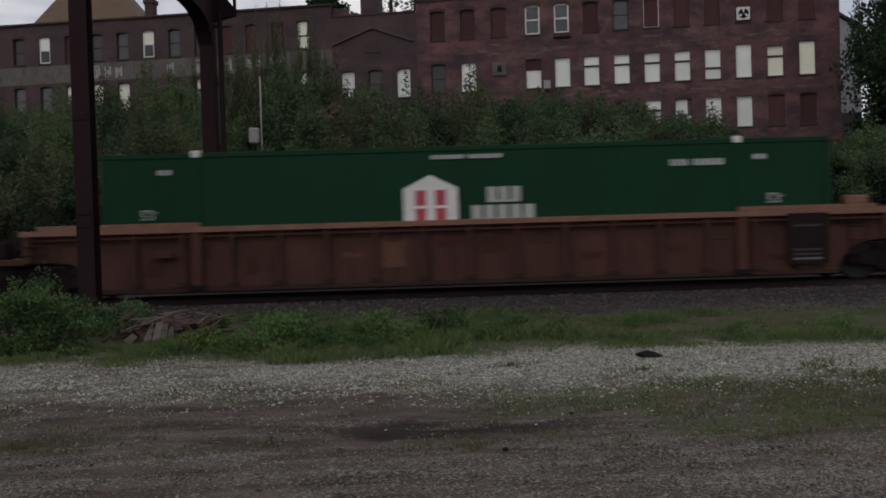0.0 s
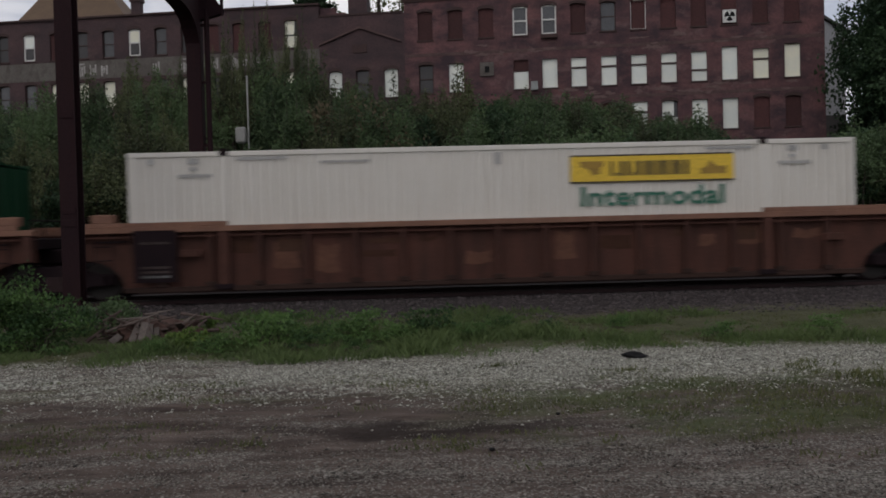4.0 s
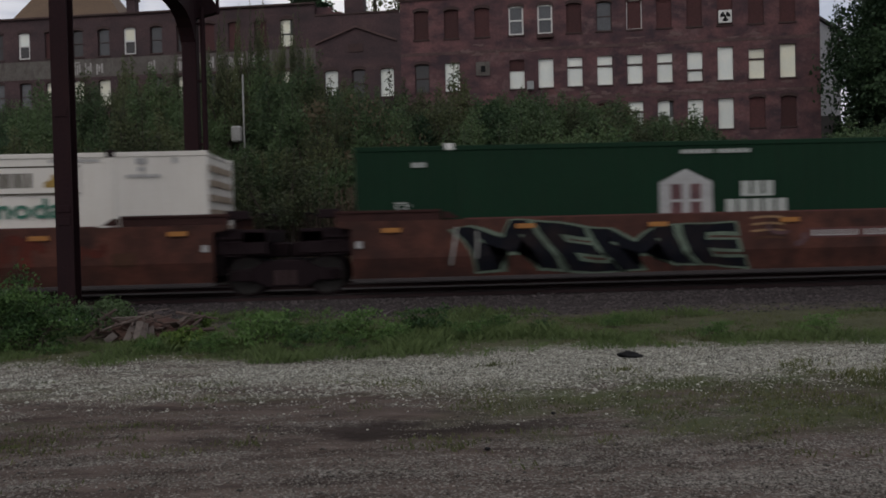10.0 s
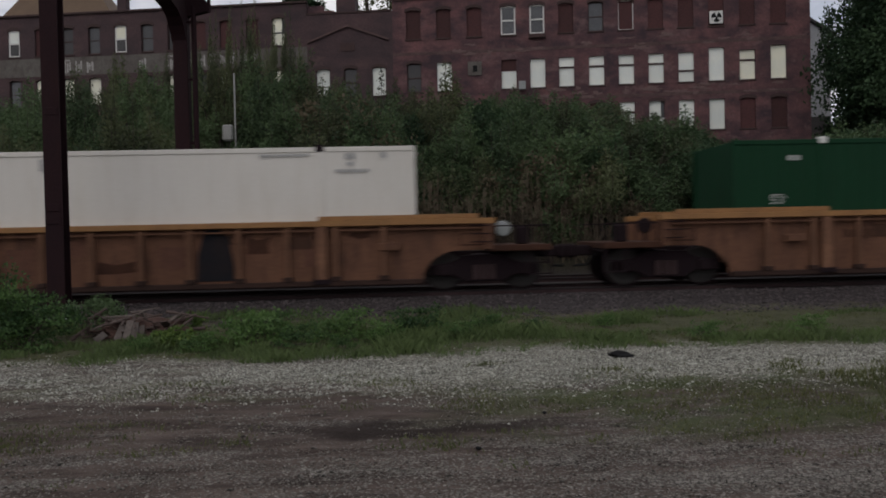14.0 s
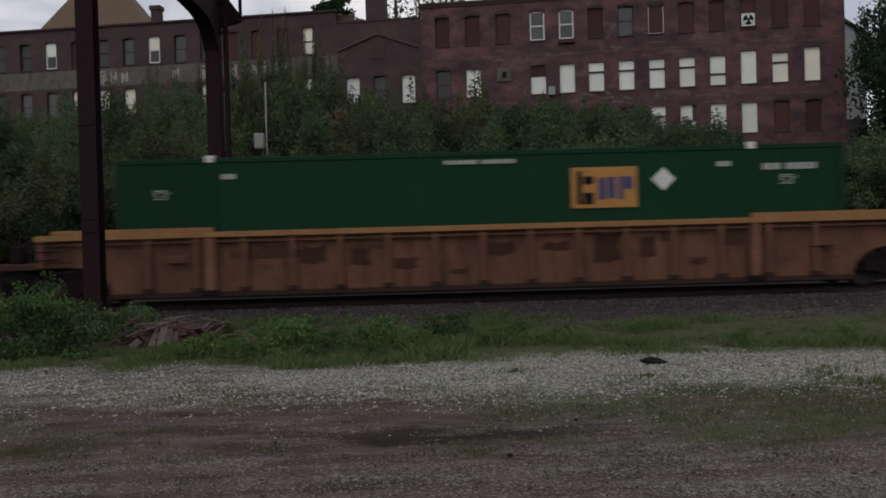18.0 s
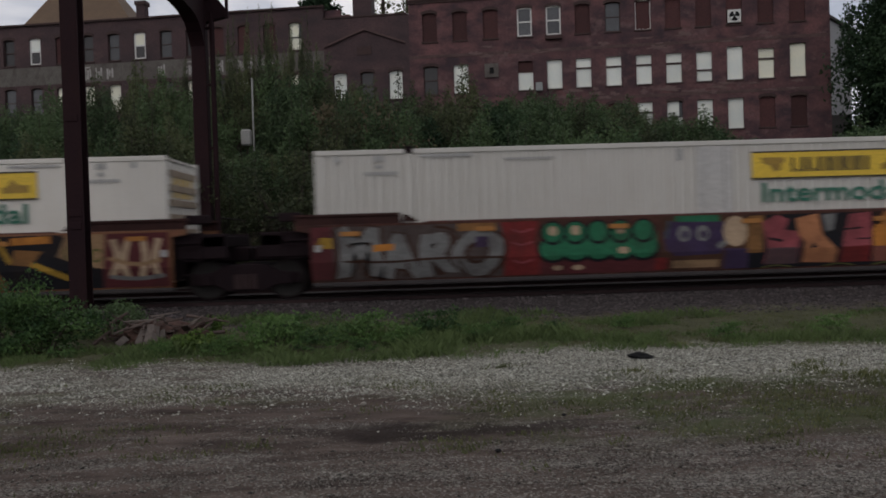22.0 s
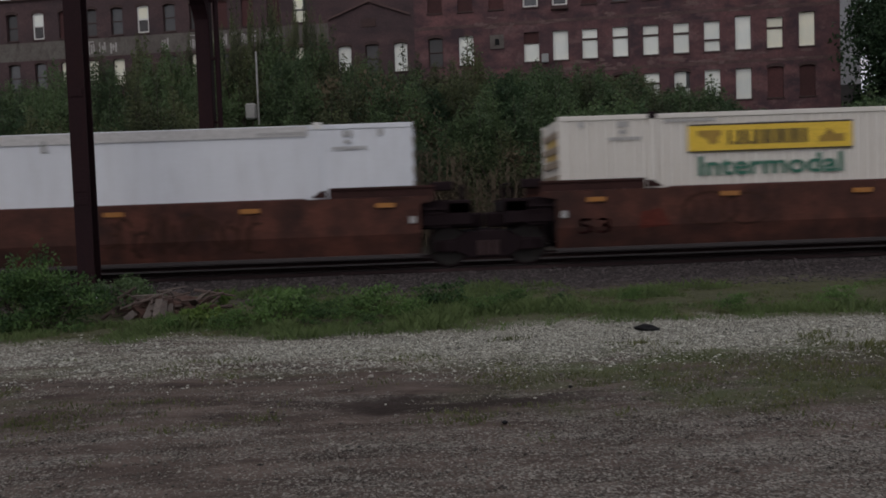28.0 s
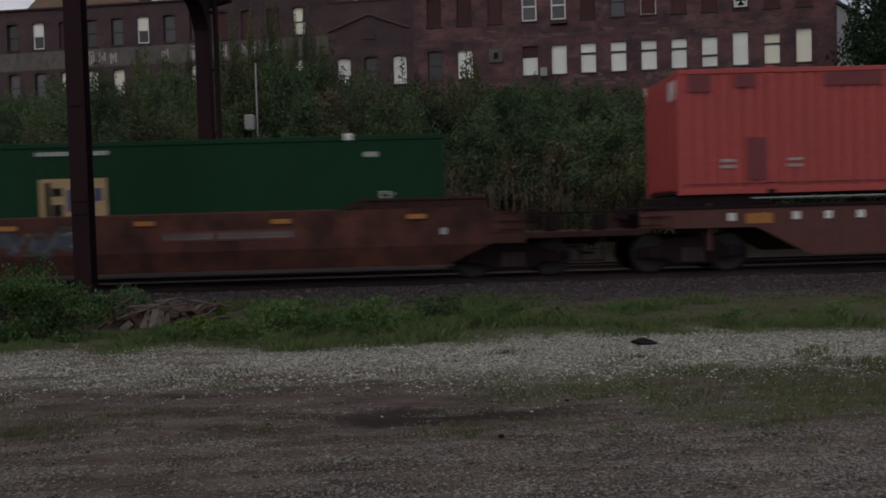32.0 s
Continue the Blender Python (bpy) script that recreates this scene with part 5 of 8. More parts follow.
def lettering(text, size, depth=0.006, shear=0.0, offset=0.0):
    """A mesh of letters in the x, z plane, facing the yard, its lower left corner at the origin."""
    key = (text, size, depth, shear, offset)
    if key not in LETTERS:
        cu = bpy.data.curves.new("lettering", "FONT")
        cu.body, cu.size, cu.extrude, cu.shear, cu.offset = text, size, depth / 2, shear, offset
        cu.resolution_u = 3
        tmp = bpy.data.objects.new("lettering", cu)
        scene.collection.objects.link(tmp)
        LETTERS[key] = bpy.data.meshes.new_from_object(tmp.evaluated_get(bpy.context.evaluated_depsgraph_get()))
        bpy.data.objects.remove(tmp)
        bpy.data.curves.remove(cu)
    bm = bmesh.new()
    bm.from_mesh(LETTERS[key])
    bmesh.ops.rotate(bm, verts=bm.verts, matrix=Euler((radians(90), 0, 0)).to_matrix())
    return bm


def fit_box(bm, x0, x1, z0, z1, y):
    """Stretch a flat mesh into a box of the side."""
    xs, zs = [v.co.x for v in bm.verts], [v.co.z for v in bm.verts]
    ax, bx, az, bz = min(xs), max(xs), min(zs), max(zs)
    for v in bm.verts:
        v.co.x = x0 + (v.co.x - ax) / (bx - ax) * (x1 - x0)
        v.co.z = z0 + (v.co.z - az) / (bz - az) * (z1 - z0)
        v.co.y += y
    return bm


def side_sheet(x0, x1, z0, z1, pitch, deep, flip):
    """A container's side: a sheet with shallow upright ribs."""
    bm = bmesh.new()
    s = 1 if flip else -1
    n = max(1, round((x1 - x0) / pitch))
    prof = []
    for i in range(n):
        a = x0 + (x1 - x0) * i / n
        w = (x1 - x0) / n
        prof += [(a, 0), (a + 0.62 * w, 0), (a + 0.70 * w, deep), (a + 0.92 * w, deep)]
    prof.append((x1, 0))
    lo = [bm.verts.new((x, s * (HALF - 0.02 - d), z0)) for x, d in prof]
    hi = [bm.verts.new((x, s * (HALF - 0.02 - d), z1)) for x, d in prof]
    for i in range(len(prof) - 1):
        bm.faces.new((lo[i], lo[i + 1], hi[i + 1], hi[i]) if not flip else (lo[i + 1], lo[i], hi[i], hi[i + 1]))
    return bm


def container(lead, paint, label, ribs=0.21, deep=0.042, castings="iron", long=LONG, lift=0.0, post_in=2.0, top=TOP):
    ob = thing("shipping_container", Matrix(), label, "container", "containers on the train")
    z0, z1 = FLOOR + lift, top + lift
    for flip in (False, True):
        part("side_wall", side_sheet(0.12, long - 0.12, z0 + 0.14, z1 - 0.11, ribs, deep, flip), paint, ob)
        s = 1 if flip else -1
        a, b = sorted((s * HALF, s * (HALF - 0.09)))
        part("top_rail", bevel(boxes((0.1, long - 0.1, a, b, z1 - 0.11, z1)), 0.012), paint, ob)
        part("bottom_rail", bevel(boxes((0.1, long - 0.1, a, b, z0, z0 + 0.14)), 0.012), paint, ob)
        for x in (0.0, long - 0.14):
            part("corner_post", bevel(boxes((x, x + 0.14, a - (0.004 if s < 0 else 0), b + (0.004 if s > 0 else 0), z0 + 0.11, z1 - 0.11)), 0.012), paint, ob)
        for x in (post_in, long - post_in - 0.17):
            part("stacking_post", bevel(boxes((x, x + 0.17, a - (0.006 if s < 0 else 0), b + (0.006 if s > 0 else 0), z0 + 0.1, z1 - 0.112)), 0.012), paint, ob)
            part("corner_casting", bevel(boxes((x - 0.01, x + 0.18, a - 0.012, b + 0.012, z1 - 0.10, z1 + 0.055)), 0.012), castings, ob)
            part("corner_casting", bevel(boxes((x - 0.01, x + 0.18, a - 0.012, b + 0.012, z0 - 0.02, z0 + 0.1)), 0.012), "iron", ob)
        for x in (0.0, long - 0.16):
            for z in (z0 - 0.004, z1 - 0.112):
                part("end_casting", bevel(boxes((x - 0.003, x + 0.163, a - 0.008, b + 0.008, z, z + 0.116)), 0.012), paint, ob)
    part("roof", boxes((0.05, long - 0.05, -HALF + 0.095, HALF - 0.095, z1 - 0.06, z1 - 0.02)), paint, ob)
    part("floor", boxes((0.05, long - 0.05, -HALF + 0.095, HALF - 0.095, z0 + 0.03, z0 + 0.14)), "iron", ob)
    # front wall and doors
    part("front_wall", boxes((0.05, 0.09, -HALF + 0.14, HALF - 0.14, z0 + 0.1, z1 - 0.06)), paint, ob)
    for s in (-1, 1):
        d = part("door", bevel(boxes((long - 0.09, long - 0.03, min(s * 0.01, s * (HALF - 0.14)), max(s * 0.01, s * (HALF - 0.14)), z0 + 0.14, z1 - 0.12)), 0.01), paint, ob)
        for y in (0.35, 0.9):
            part("lock_rod", rod(bmesh.new(), (long - 0.005, s * y, z0 + 0.1), (long - 0.005, s * y, z1 - 0.08), 0.02, sides=6), paint, d)
    moving.append((ob, lead))
    return ob


def end_gear(ob, yellow, stained=False):
    """Hardware on the ends of the white containers."""
    for x, s in ((0.05, -1), (LONG - 0.03, 1)):
        a, b = sorted((x + s * 0.004, x + s * 0.02))
        # brown panel over the white end: stain, and the end's shade in its colour
        if stained:
            part("end_panel", boxes((*sorted((x + s * 0.001, x + s * 0.003)), -1.14, 1.14, FLOOR + 0.12, TOP - 0.1)), "rusty_end", ob, "brown-stained end wall, darkened for shade")
        if yellow:
            part("end_sign", boxes((a, b, -0.75, 0.75, 2.35, 2.85)), yellow, ob, "yellow sign on the end wall")
        for i in range(8):
            part("vent_slat", bevel(boxes((*sorted((x + s * 0.004, x + s * 0.05)), -1.05, 1.05, 0.50 + 0.33 * i, 0.66 + 0.33 * i)), 0.008), "rusty_end", ob)


def plate(ob, name, x0, x1, z0, z1, mat, lift=0.004, label="", y=-HALF):
    return part(name, boxes((x0, x1, y - lift - 0.003, y - lift, z0, z1)), mat, ob, label)


def bars(ob, x0, x1, z0, z1, n, mat, lift=0.012, y=-HALF, name="marking", fill=0.78):
    """A line of writing too small to read: plain bars on one thin foot."""
    w = (x1 - x0) / n
    foot = z0 + 0.14 * (z1 - z0)
    pts = [(x0, z0), (x0 + w * (n - 1 + fill), z0)]
    for i in reversed(range(n)):
        a, b = x0 + w * i, x0 + w * (i + fill)
        pts += [(b, z1), (a, z1)] + ([(a, foot), (a - (1 - fill) * w, foot)] if i else [])
    return part(name, prism(pts, y - lift - 0.002, y - lift), mat, ob)


def hunter_sign(ob, x, mat="sign_yellow", words=True):
    z1 = TOP - 0.27
    s = plate(ob, "sign", x, x + 3.67, z1 - 0.62, z1, mat, 0.012, "long yellow sign with dark bars")
    bm = boxes((x, x + 3.67, -HALF - 0.02, -HALF - 0.017, z1 - 0.035, z1), (x, x + 3.67, -HALF - 0.02, -HALF - 0.017, z1 - 0.62, z1 - 0.585))
    part("border", bm, "sign_ink", s)
    xx, y = x + 0.80, -HALF - 0.017
    for k, w in enumerate((0.18, 0.09, 0.25, 0.09, 0.28, 0.27, 0.29, 0.26)):
        if w < 0.12:
            part("block", boxes((xx, xx + w * 0.7, y - 0.004, y, z1 - 0.47, z1 - 0.40)), "sign_ink", s)
        else:
            for a in ((0.0, 0.6) if k else (0.5,)):
                part("bar", boxes((xx + a * w, xx + (a + 0.38) * w, y - 0.004, y, z1 - 0.47, z1 - 0.15)), "sign_ink", s)
        xx += w + 0.03 if w > 0.12 else w
    part("emblem", prism([(x + 0.2, z1 - 0.14), (x + 0.74, z1 - 0.14), (x + 0.74, z1 - 0.24), (x + 0.66, z1 - 0.3), (x + 0.66, z1 - 0.42), (x + 0.5, z1 - 0.46), (x + 0.4, z1 - 0.32), (x + 0.22, z1 - 0.26)], y - 0.004, y), "sign_shade", s)
    part("emblem", prism([(x + 2.92, z1 - 0.47), (x + 3.5, z1 - 0.47), (x + 3.5, z1 - 0.3), (x + 3.3, z1 - 0.3), (x + 3.12, z1 - 0.16), (x + 3.05, z1 - 0.3), (x + 2.92, z1 - 0.36)], y - 0.004, y), "sign_shade", s)
    if words:
        t = fit_box(lettering("Intermodal", 0.6, 0.004, 0, 0.012), x + 0.22, x + 3.45, z1 - 1.14, z1 - 0.70, -HALF - 0.016)
        part("lettering", t, "letter_green", ob, "green lettering")


def white_marks(ob):
    for x in (0.45, LONG - 0.75):
        bars(ob, x, x + 0.14, TOP - 0.26, TOP - 0.13, 1, "mark_grey")
    for x in (1.1, LONG - 1.75):
        bars(ob, x + 0.22, x + 0.46, TOP - 0.27, TOP - 0.14, 2, "mark_grey")
        bars(ob, x + 0.26, x + 0.42, TOP - 0.42, TOP - 0.34, 1, "mark_grey")
        bars(ob, x, x + 0.75, TOP - 0.56, TOP - 0.49, 7, "mark_grey")
    bars(ob, 2.35, 3.5, TOP - 0.20, TOP - 0.13, 11, "mark_grey")
    bars(ob, LONG - 3.4, LONG - 2.3, TOP - 0.2, TOP - 0.14, 10, "mark_grey")
    bars(ob, 4.2, 5.3, TOP - 0.30, TOP - 0.25, 10, "mark_grey")
    bars(ob, 8.05, 8.2, TOP - 0.42, TOP - 0.16, 1, "mark_grey")


def green_marks(ob, side=0, inset=0.0):
    y = -HALF
    for x in (1.25 + inset, LONG - 1.75 - inset):
        bars(ob, x, x + 0.33, TOP - 0.47, TOP - 0.36, 2, "mark_dull")
    bars(ob, 7.25, 8.0, TOP - 0.28, TOP - 0.19, 6, "mark_dull")
    bars(ob, 8.08, 8.85, TOP - 0.28, TOP - 0.19, 6, "mark_dull")
    x = 2.3 if side == 0 else LONG - 3.6 + 1.6 * inset
    bars(ob, x, x + 0.42, TOP - 0.57, TOP - 0.43, 4, "mark_dull")
    bars(ob, x + 0.52, x + 1.22, TOP - 0.57, TOP - 0.43, 6, "mark_dull")
    for x in (0.85, LONG - 1.45):
        t = fit_box(lettering("53'", 0.3, 0.004), x, x + 0.36, TOP - 1.45 + 0.5 * inset, TOP - 1.27 + 0.5 * inset, y - 0.016)
        part("lettering", t, "mark_dull", ob, "white size lettering")
        bars(ob, x, x + 0.36, TOP - 1.26 + 0.5 * inset, TOP - 1.235 + 0.5 * inset, 1, "mark_dull")


def emblem_panel(ob, x, drop, panel="emblem_orange"):
    z1 = TOP - drop
    s = plate(ob, "emblem_panel", x, x + 1.46, z1 - 0.9, z1, panel, 0.012, "orange panel with dark and blue shapes")
    y = -HALF - 0.017
    part("dark_shape", boxes((x + 0.12, x + 0.24, y - 0.004, y, z1 - 0.82, z1 - 0.08)), "black", s)
    for a, b in ((0.08, 0.38), (0.44, 0.82)):
        part("dark_shape", boxes((x + 0.27, x + 0.50, y - 0.004, y, z1 - b, z1 - a - 0.12)), "black", s)
    for a, b, c, d in ((0.60, 0.76, 0.24, 0.72), (0.80, 0.98, 0.22, 0.70), (1.05, 1.16, 0.22, 0.72), (1.18, 1.36, 0.22, 0.50)):
        part("blue_shape", boxes((x + a, x + b, y - 0.004, y, z1 - d, z1 - c)), "emblem_blue", s)


def diamond(ob, x, z, r=0.26):
    part("placard", prism([(x - r, z), (x, z - r), (x + r, z), (x, z + r)], -HALF - 0.02, -HALF - 0.012), "mark_white", ob, "white diamond placard")


def house_emblem(ob, x, pale):
    z0 = TOP - 1.72
    ink = "mark_white" if not pale else "mark_grey"
    s = part("house_emblem", prism([(x, z0), (x + 1.2, z0), (x + 1.2, z0 + 0.80), (x + 0.6, z0 + 1.10), (x, z0 + 0.80)], -HALF - 0.016, -HALF - 0.012), ink, ob, "white house-shaped emblem with red blocks")
    c = "emblem_red" if not pale else "brick"
    y = -HALF - 0.018
    for a, b, e, f in ((0.26, 0.50, 0.02, 0.36), (0.26, 0.50, 0.42, 0.76), (0.70, 0.94, 0.02, 0.36), (0.70, 0.94, 0.42, 0.76)):
        part("red_block", boxes((x + a, x + b, y - 0.004, y, z0 + e, z0 + f)), c, s)
    bars(ob, x + 1.85, x + 2.65, z0 + 0.46, z0 + 0.80, 3, "mark_dull", 0.014)
    bars(ob, x + 1.5, x + 2.95, z0 + 0.06, z0 + 0.40, 5, "mark_dull", 0.014)


# ---- running gear ----
def truck(at):
    """A two-axle truck, centred under x = at of the train."""
    ob = thing("rail_truck", Matrix(), "dark cast-iron two-axle freight truck", "rail truck", "trucks under the train")
    for s in (-1, 1):
        y0, y1 = sorted((s * 0.93, s * 1.07))
        f = prism([(-1.22, 0.36), (-1.22, 0.58), (-0.75, 0.64), (-0.45, 0.80), (0.45, 0.80), (0.75, 0.64), (1.22, 0.58), (1.22, 0.36),
                   (0.72, 0.36), (0.42, 0.20), (-0.42, 0.20), (-0.72, 0.36)], y0, y1)
        fr = part("side_frame", bevel(f, 0.015), "iron", ob)
        for x in (-0.89, 0.89):
            part("bearing_box", bevel(boxes((x - 0.15, x + 0.15, *sorted((s * 1.071, s * 1.16)), 0.34, 0.6)), 0.03), "iron", fr)
        for x in (-0.18, 0.0, 0.18):
            part("spring", rod(bmesh.new(), (x, s * 1.1, 0.26), (x, s * 1.1, 0.58), 0.07, sides=8), "rail_side", fr)
    part("bolster", bevel(boxes((-0.2, 0.2, -0.92, 0.92, 0.45, 0.82)), 0.03), "iron", ob)
    for x in (-0.89, 0.89):
        ax = new("wheelset")
        ax.parent = ob
        bm = rod(bmesh.new(), (0, -0.9, 0), (0, 0.9, 0), 0.075, sides=10)
        part("axle", bm, "iron", ax)
        for s in (-1, 1):
            bm = rod(bmesh.new(), (0, s * 0.69, 0), (0, s * 0.83, 0), 0.457, sides=28)
            part("wheel", bm, "iron", ax)
            bm = rod(bmesh.new(), (0, s * 0.832, 0), (0, s * 0.846, 0), 0.43, 0.40, sides=28)
            part("rim_face", bm, "tread", ax)
        wheels.append((ax, x))
    moving.append((ob, at))
    return ob


def car(lead, label):
    ob = thing("well_car", Matrix(), label, "rail car", "cars of the train")
    moving.append((ob, lead))
    return ob


def coupler_end(ob, x, s, paint, deck, brake):
    """Low platform, coupler and fittings beyond a car's end; s = -1 at the leading end."""
    X = lambda a: x + s * a
    b = lambda a0, a1, *r: (*sorted((X(a0), X(a1))), *r)
    part("end_platform", bevel(boxes(b(1.62, 3.0, -1.42, 1.42, deck - 0.14, deck)), 0.015), "riser" if paint == "maroon_car" else "grime", ob)
    part("centre_sill", boxes(b(0.1, 2.6, -0.22, 0.22, 0.72, deck - 0.145)), "iron", ob)
    c = part("coupler", bevel(boxes(b(2.6, 3.35, -0.12, 0.12, 0.70, 0.95)), 0.03), "iron", ob)
    part("knuckle", bevel(boxes(b(3.352, 3.56, -0.17, 0.14, 0.66, 0.99)), 0.05), "iron", c)
    part("end_bulkhead", boxes(b(0.02, 0.10, -1.3, 1.3, 0.5, 1.55)), paint, ob)
    for y in (-1.32, 1.32):
        bm = bmesh.new()
        rod(bm, (X(2.95), y, deck), (X(2.95), y, deck + 0.42), 0.018, sides=6)
        rod(bm, (X(1.75), y, deck), (X(1.75), y, deck + 0.42), 0.018, sides=6)
        rod(bm, (X(2.95), y, deck + 0.42), (X(1.75), y, deck + 0.42), 0.018, sides=6)
        part("handrail", bm, "iron", ob)
    part("uncoupling_lever", rod(bmesh.new(), (X(2.98), -1.35, deck - 0.2), (X(3.02), 0.0, deck - 0.15), 0.016, sides=6), "iron", ob)
    for z in (0.35, 0.6):
        part("step", boxes(b(2.5, 2.95, -1.40, -1.30, z, z + 0.03)), "iron", ob)
    for a in (2.46, 2.95):
        part("step_side", boxes(b(a, a + 0.04, -1.40, -1.3, 0.33, deck - 0.14)), "iron", ob)
    hose = bmesh.new()
    rod(hose, (X(2.9), -0.35, 0.8), (X(3.15), -0.38, 0.5), 0.03)
    rod(hose, (X(3.15), -0.38, 0.5), (X(3.45), -0.3, 0.48), 0.03)
    part("brake_hose", hose, "black", ob)
    for z in (1.1, 1.28, 1.46):
        bm = rod(bmesh.new(), (X(1.2), -SIDE - 0.06, z), (X(1.62), -SIDE - 0.06, z), 0.014, sides=6)
        for a in (1.2, 1.62):
            rod(bm, (X(a), -SIDE + 0.05, z), (X(a), -SIDE - 0.06, z), 0.014, sides=6)
        part("grab_iron", bm, "iron", ob)
    part("placard_frame", boxes(b(0.95, 1.45, -SIDE - 0.012, -SIDE - 0.004, 1.02, 1.05), b(0.95, 1.45, -SIDE - 0.012, -SIDE - 0.004, 1.27, 1.3),
                                b(0.95, 0.98, -SIDE - 0.012, -SIDE - 0.004, 1.052, 1.268), b(1.42, 1.45, -SIDE - 0.012, -SIDE - 0.004, 1.052, 1.268)), "grime", ob)
    if brake:
        bm = bmesh.new()
        bmesh.ops.create_cone(bm, cap_ends=True, segments=20, radius1=0.18, radius2=0.16, depth=0.06, matrix=pose(X(1.95), -1.05, deck + 0.36, 90))
        part("brake_wheel", bm, "galv" if brake == "pale" else "iron", ob)
        part("brake_stand", boxes(b(1.93, 1.97, -1.02, -0.98, deck, deck + 0.36)), "iron", ob)
        part("valve", bevel(boxes(b(2.3, 2.55, -0.9, -0.5, deck, deck + 0.4)), 0.03), "iron", ob)


SIDE = 1.47


def ribbed_car(lead, label, paint, flange, ends, black_ends=(), deck=1.02, pale_wheel=False):
    """A well car with upright ribs on its sides and arches over its trucks. ends: 'c' coupler, 'j' shared joint."""
    ob = car(lead, label)
    sill, low = 1.555, 0.26
    e0, e1 = (-1.72 if ends[0] == "c" else -1.28), LONG + (1.72 if ends[1] == "c" else 1.28)
    pts = [(-0.12, low), (LONG + 0.12, low)]
    arc = [(0.12 + 0.85 * (1 - math.cos(a)), low + 0.66 * math.sin(a)) for a in (math.pi / 2 * i / 7 for i in range(1, 8))]
    pts += [(LONG + x, z) for x, z in arc] + [(e1, arc[-1][1]), (e1, sill), (e0, sill), (e0, arc[-1][1])] + [(-x, z) for x, z in arc[::-1]]
    for s in (-1, 1):
        y = s * (SIDE - 0.15)
        part("side_panel", prism(pts, *sorted((y, y - s * 0.02))), paint, ob)
        a, b = sorted((s * (SIDE + 0.02), s * (SIDE - 0.2)))
        part("top_chord", bevel(boxes((e0 - 0.01, e1 + 0.01, a, b, sill - 0.055, sill + 0.07)), 0.01), flange, ob)
        part("bottom_chord", bevel(boxes((-0.1, LONG + 0.1, *sorted((s * (SIDE - 0.02), s * (SIDE - 0.22))), low - 0.06, low + 0.05)), 0.01), "chord_brown", ob)
        for x0, x1 in ((e0 + 0.35, 2.15), (LONG - 2.15, e1 - 0.35)):
            part("guide_flange", bevel(boxes((x0, x1, *sorted((s * (SIDE - 0.03), s * (SIDE - 0.11))), sill + 0.072, sill + 0.17)), 0.008), flange, ob)
        rib = part("rib", bevel(boxes((-0.05, 0.05, *sorted((s * (SIDE - 0.165), s * (SIDE - 0.02))), low + 0.052, sill - 0.057)), 0.012), "yellow_rib" if paint == "yellow_car" else paint, ob)
        rib.matrix_basis = pose(0.72, 0, 0)
        for i in range(1, 15):
            again(rib, pose(0.72 + 1.05 * i, 0, 0))
        if s < 0:
            foot = part("gusset", bevel(boxes((-0.11, 0.11, -SIDE - 0.005, -SIDE + 0.14, low + 0.052, low + 0.15)), 0.01), "chord_brown", ob)
            foot.matrix_basis = pose(0.72, 0, 0)
            for i in range(1, 15):
                again(foot, pose(0.72 + 1.05 * i, 0, 0))
            g = random.Random(int(100 * lead) + 3)
            for i in range(14):
                a, b = 0.8 + 1.05 * i, 1.69 + 1.05 * i
                if g.random() < 0.75:
                    z0, z1 = sorted((g.uniform(0.45, 1.4), g.uniform(0.45, 1.4)))
                    z1 = max(z1, z0 + 0.15)
                    p, q = g.uniform(a, a + 0.3), g.uniform(b - 0.35, b)
                    part("worn_patch", prism([(p, z0 + g.uniform(0, 0.08)), ((p + q) / 2, z0), (q, z0 + g.uniform(0, 0.1)), (q - g.uniform(0, 0.1), (z0 + z1) / 2), (q, z1), ((p + q) / 2, z1 - g.uniform(0, 0.08)), (p + g.uniform(0, 0.1), z1)],
                                             -SIDE + 0.142, -SIDE + 0.146), g.choice(("grime", "grime", "rub")), ob)
        for x in (2.08, LONG - 2.08):
            part("bracing_post", bevel(boxes((x - 0.11, x + 0.11, *sorted((s * (SIDE - 0.165), s * (SIDE + 0.01))), low + 0.06, sill - 0.057)), 0.015), "yellow_rib" if paint == "yellow_car" else paint, ob)
            part("jacking_pad", bevel(boxes((x - 0.2, x + 0.2, *sorted((s * (SIDE - 0.09), s * (SIDE + 0.02))), low - 0.03, low + 0.1)), 0.02), "iron", ob)
        part("under_lip", boxes((e0, e1, *sorted((s * (SIDE - 0.09), s * (SIDE - 0.02))), sill - 0.16, sill - 0.13)), paint, ob)
        for x in (e0 + 0.05, e1 - 0.22):
            part("end_post", bevel(boxes((x, x + 0.17, *sorted((s * (SIDE - 0.09), s * (SIDE + 0.015))), 0.93, sill - 0.057)), 0.012), paint, ob)
        if s < 0:
            for x in (1.35, LONG - 0.6):
                part("sidebox", bevel(boxes((x - 0.22, x + 0.22, -SIDE - 0.01, -SIDE + 0.1, 0.95, 1.12)), 0.015), paint, ob)
    cross = part("cross_member", boxes((-0.1, 0.1, -SIDE + 0.22, SIDE - 0.22, low - 0.02, low + 0.06)), "iron", ob)
    cross.matrix_basis = pose(0.2, 0, 0)
    for x in (2.1, 5.0, 8.07, 11.1, 14.0, LONG - 0.2):
        again(cross, pose(x, 0, 0))
    y = -SIDE - 0.004
    for x in (3.2, LONG - 2.9):
        plate(ob, "sticker", x, x + 0.62, 1.02, 1.3, "shade", 0.0, "faded square notice", y + 0.143)
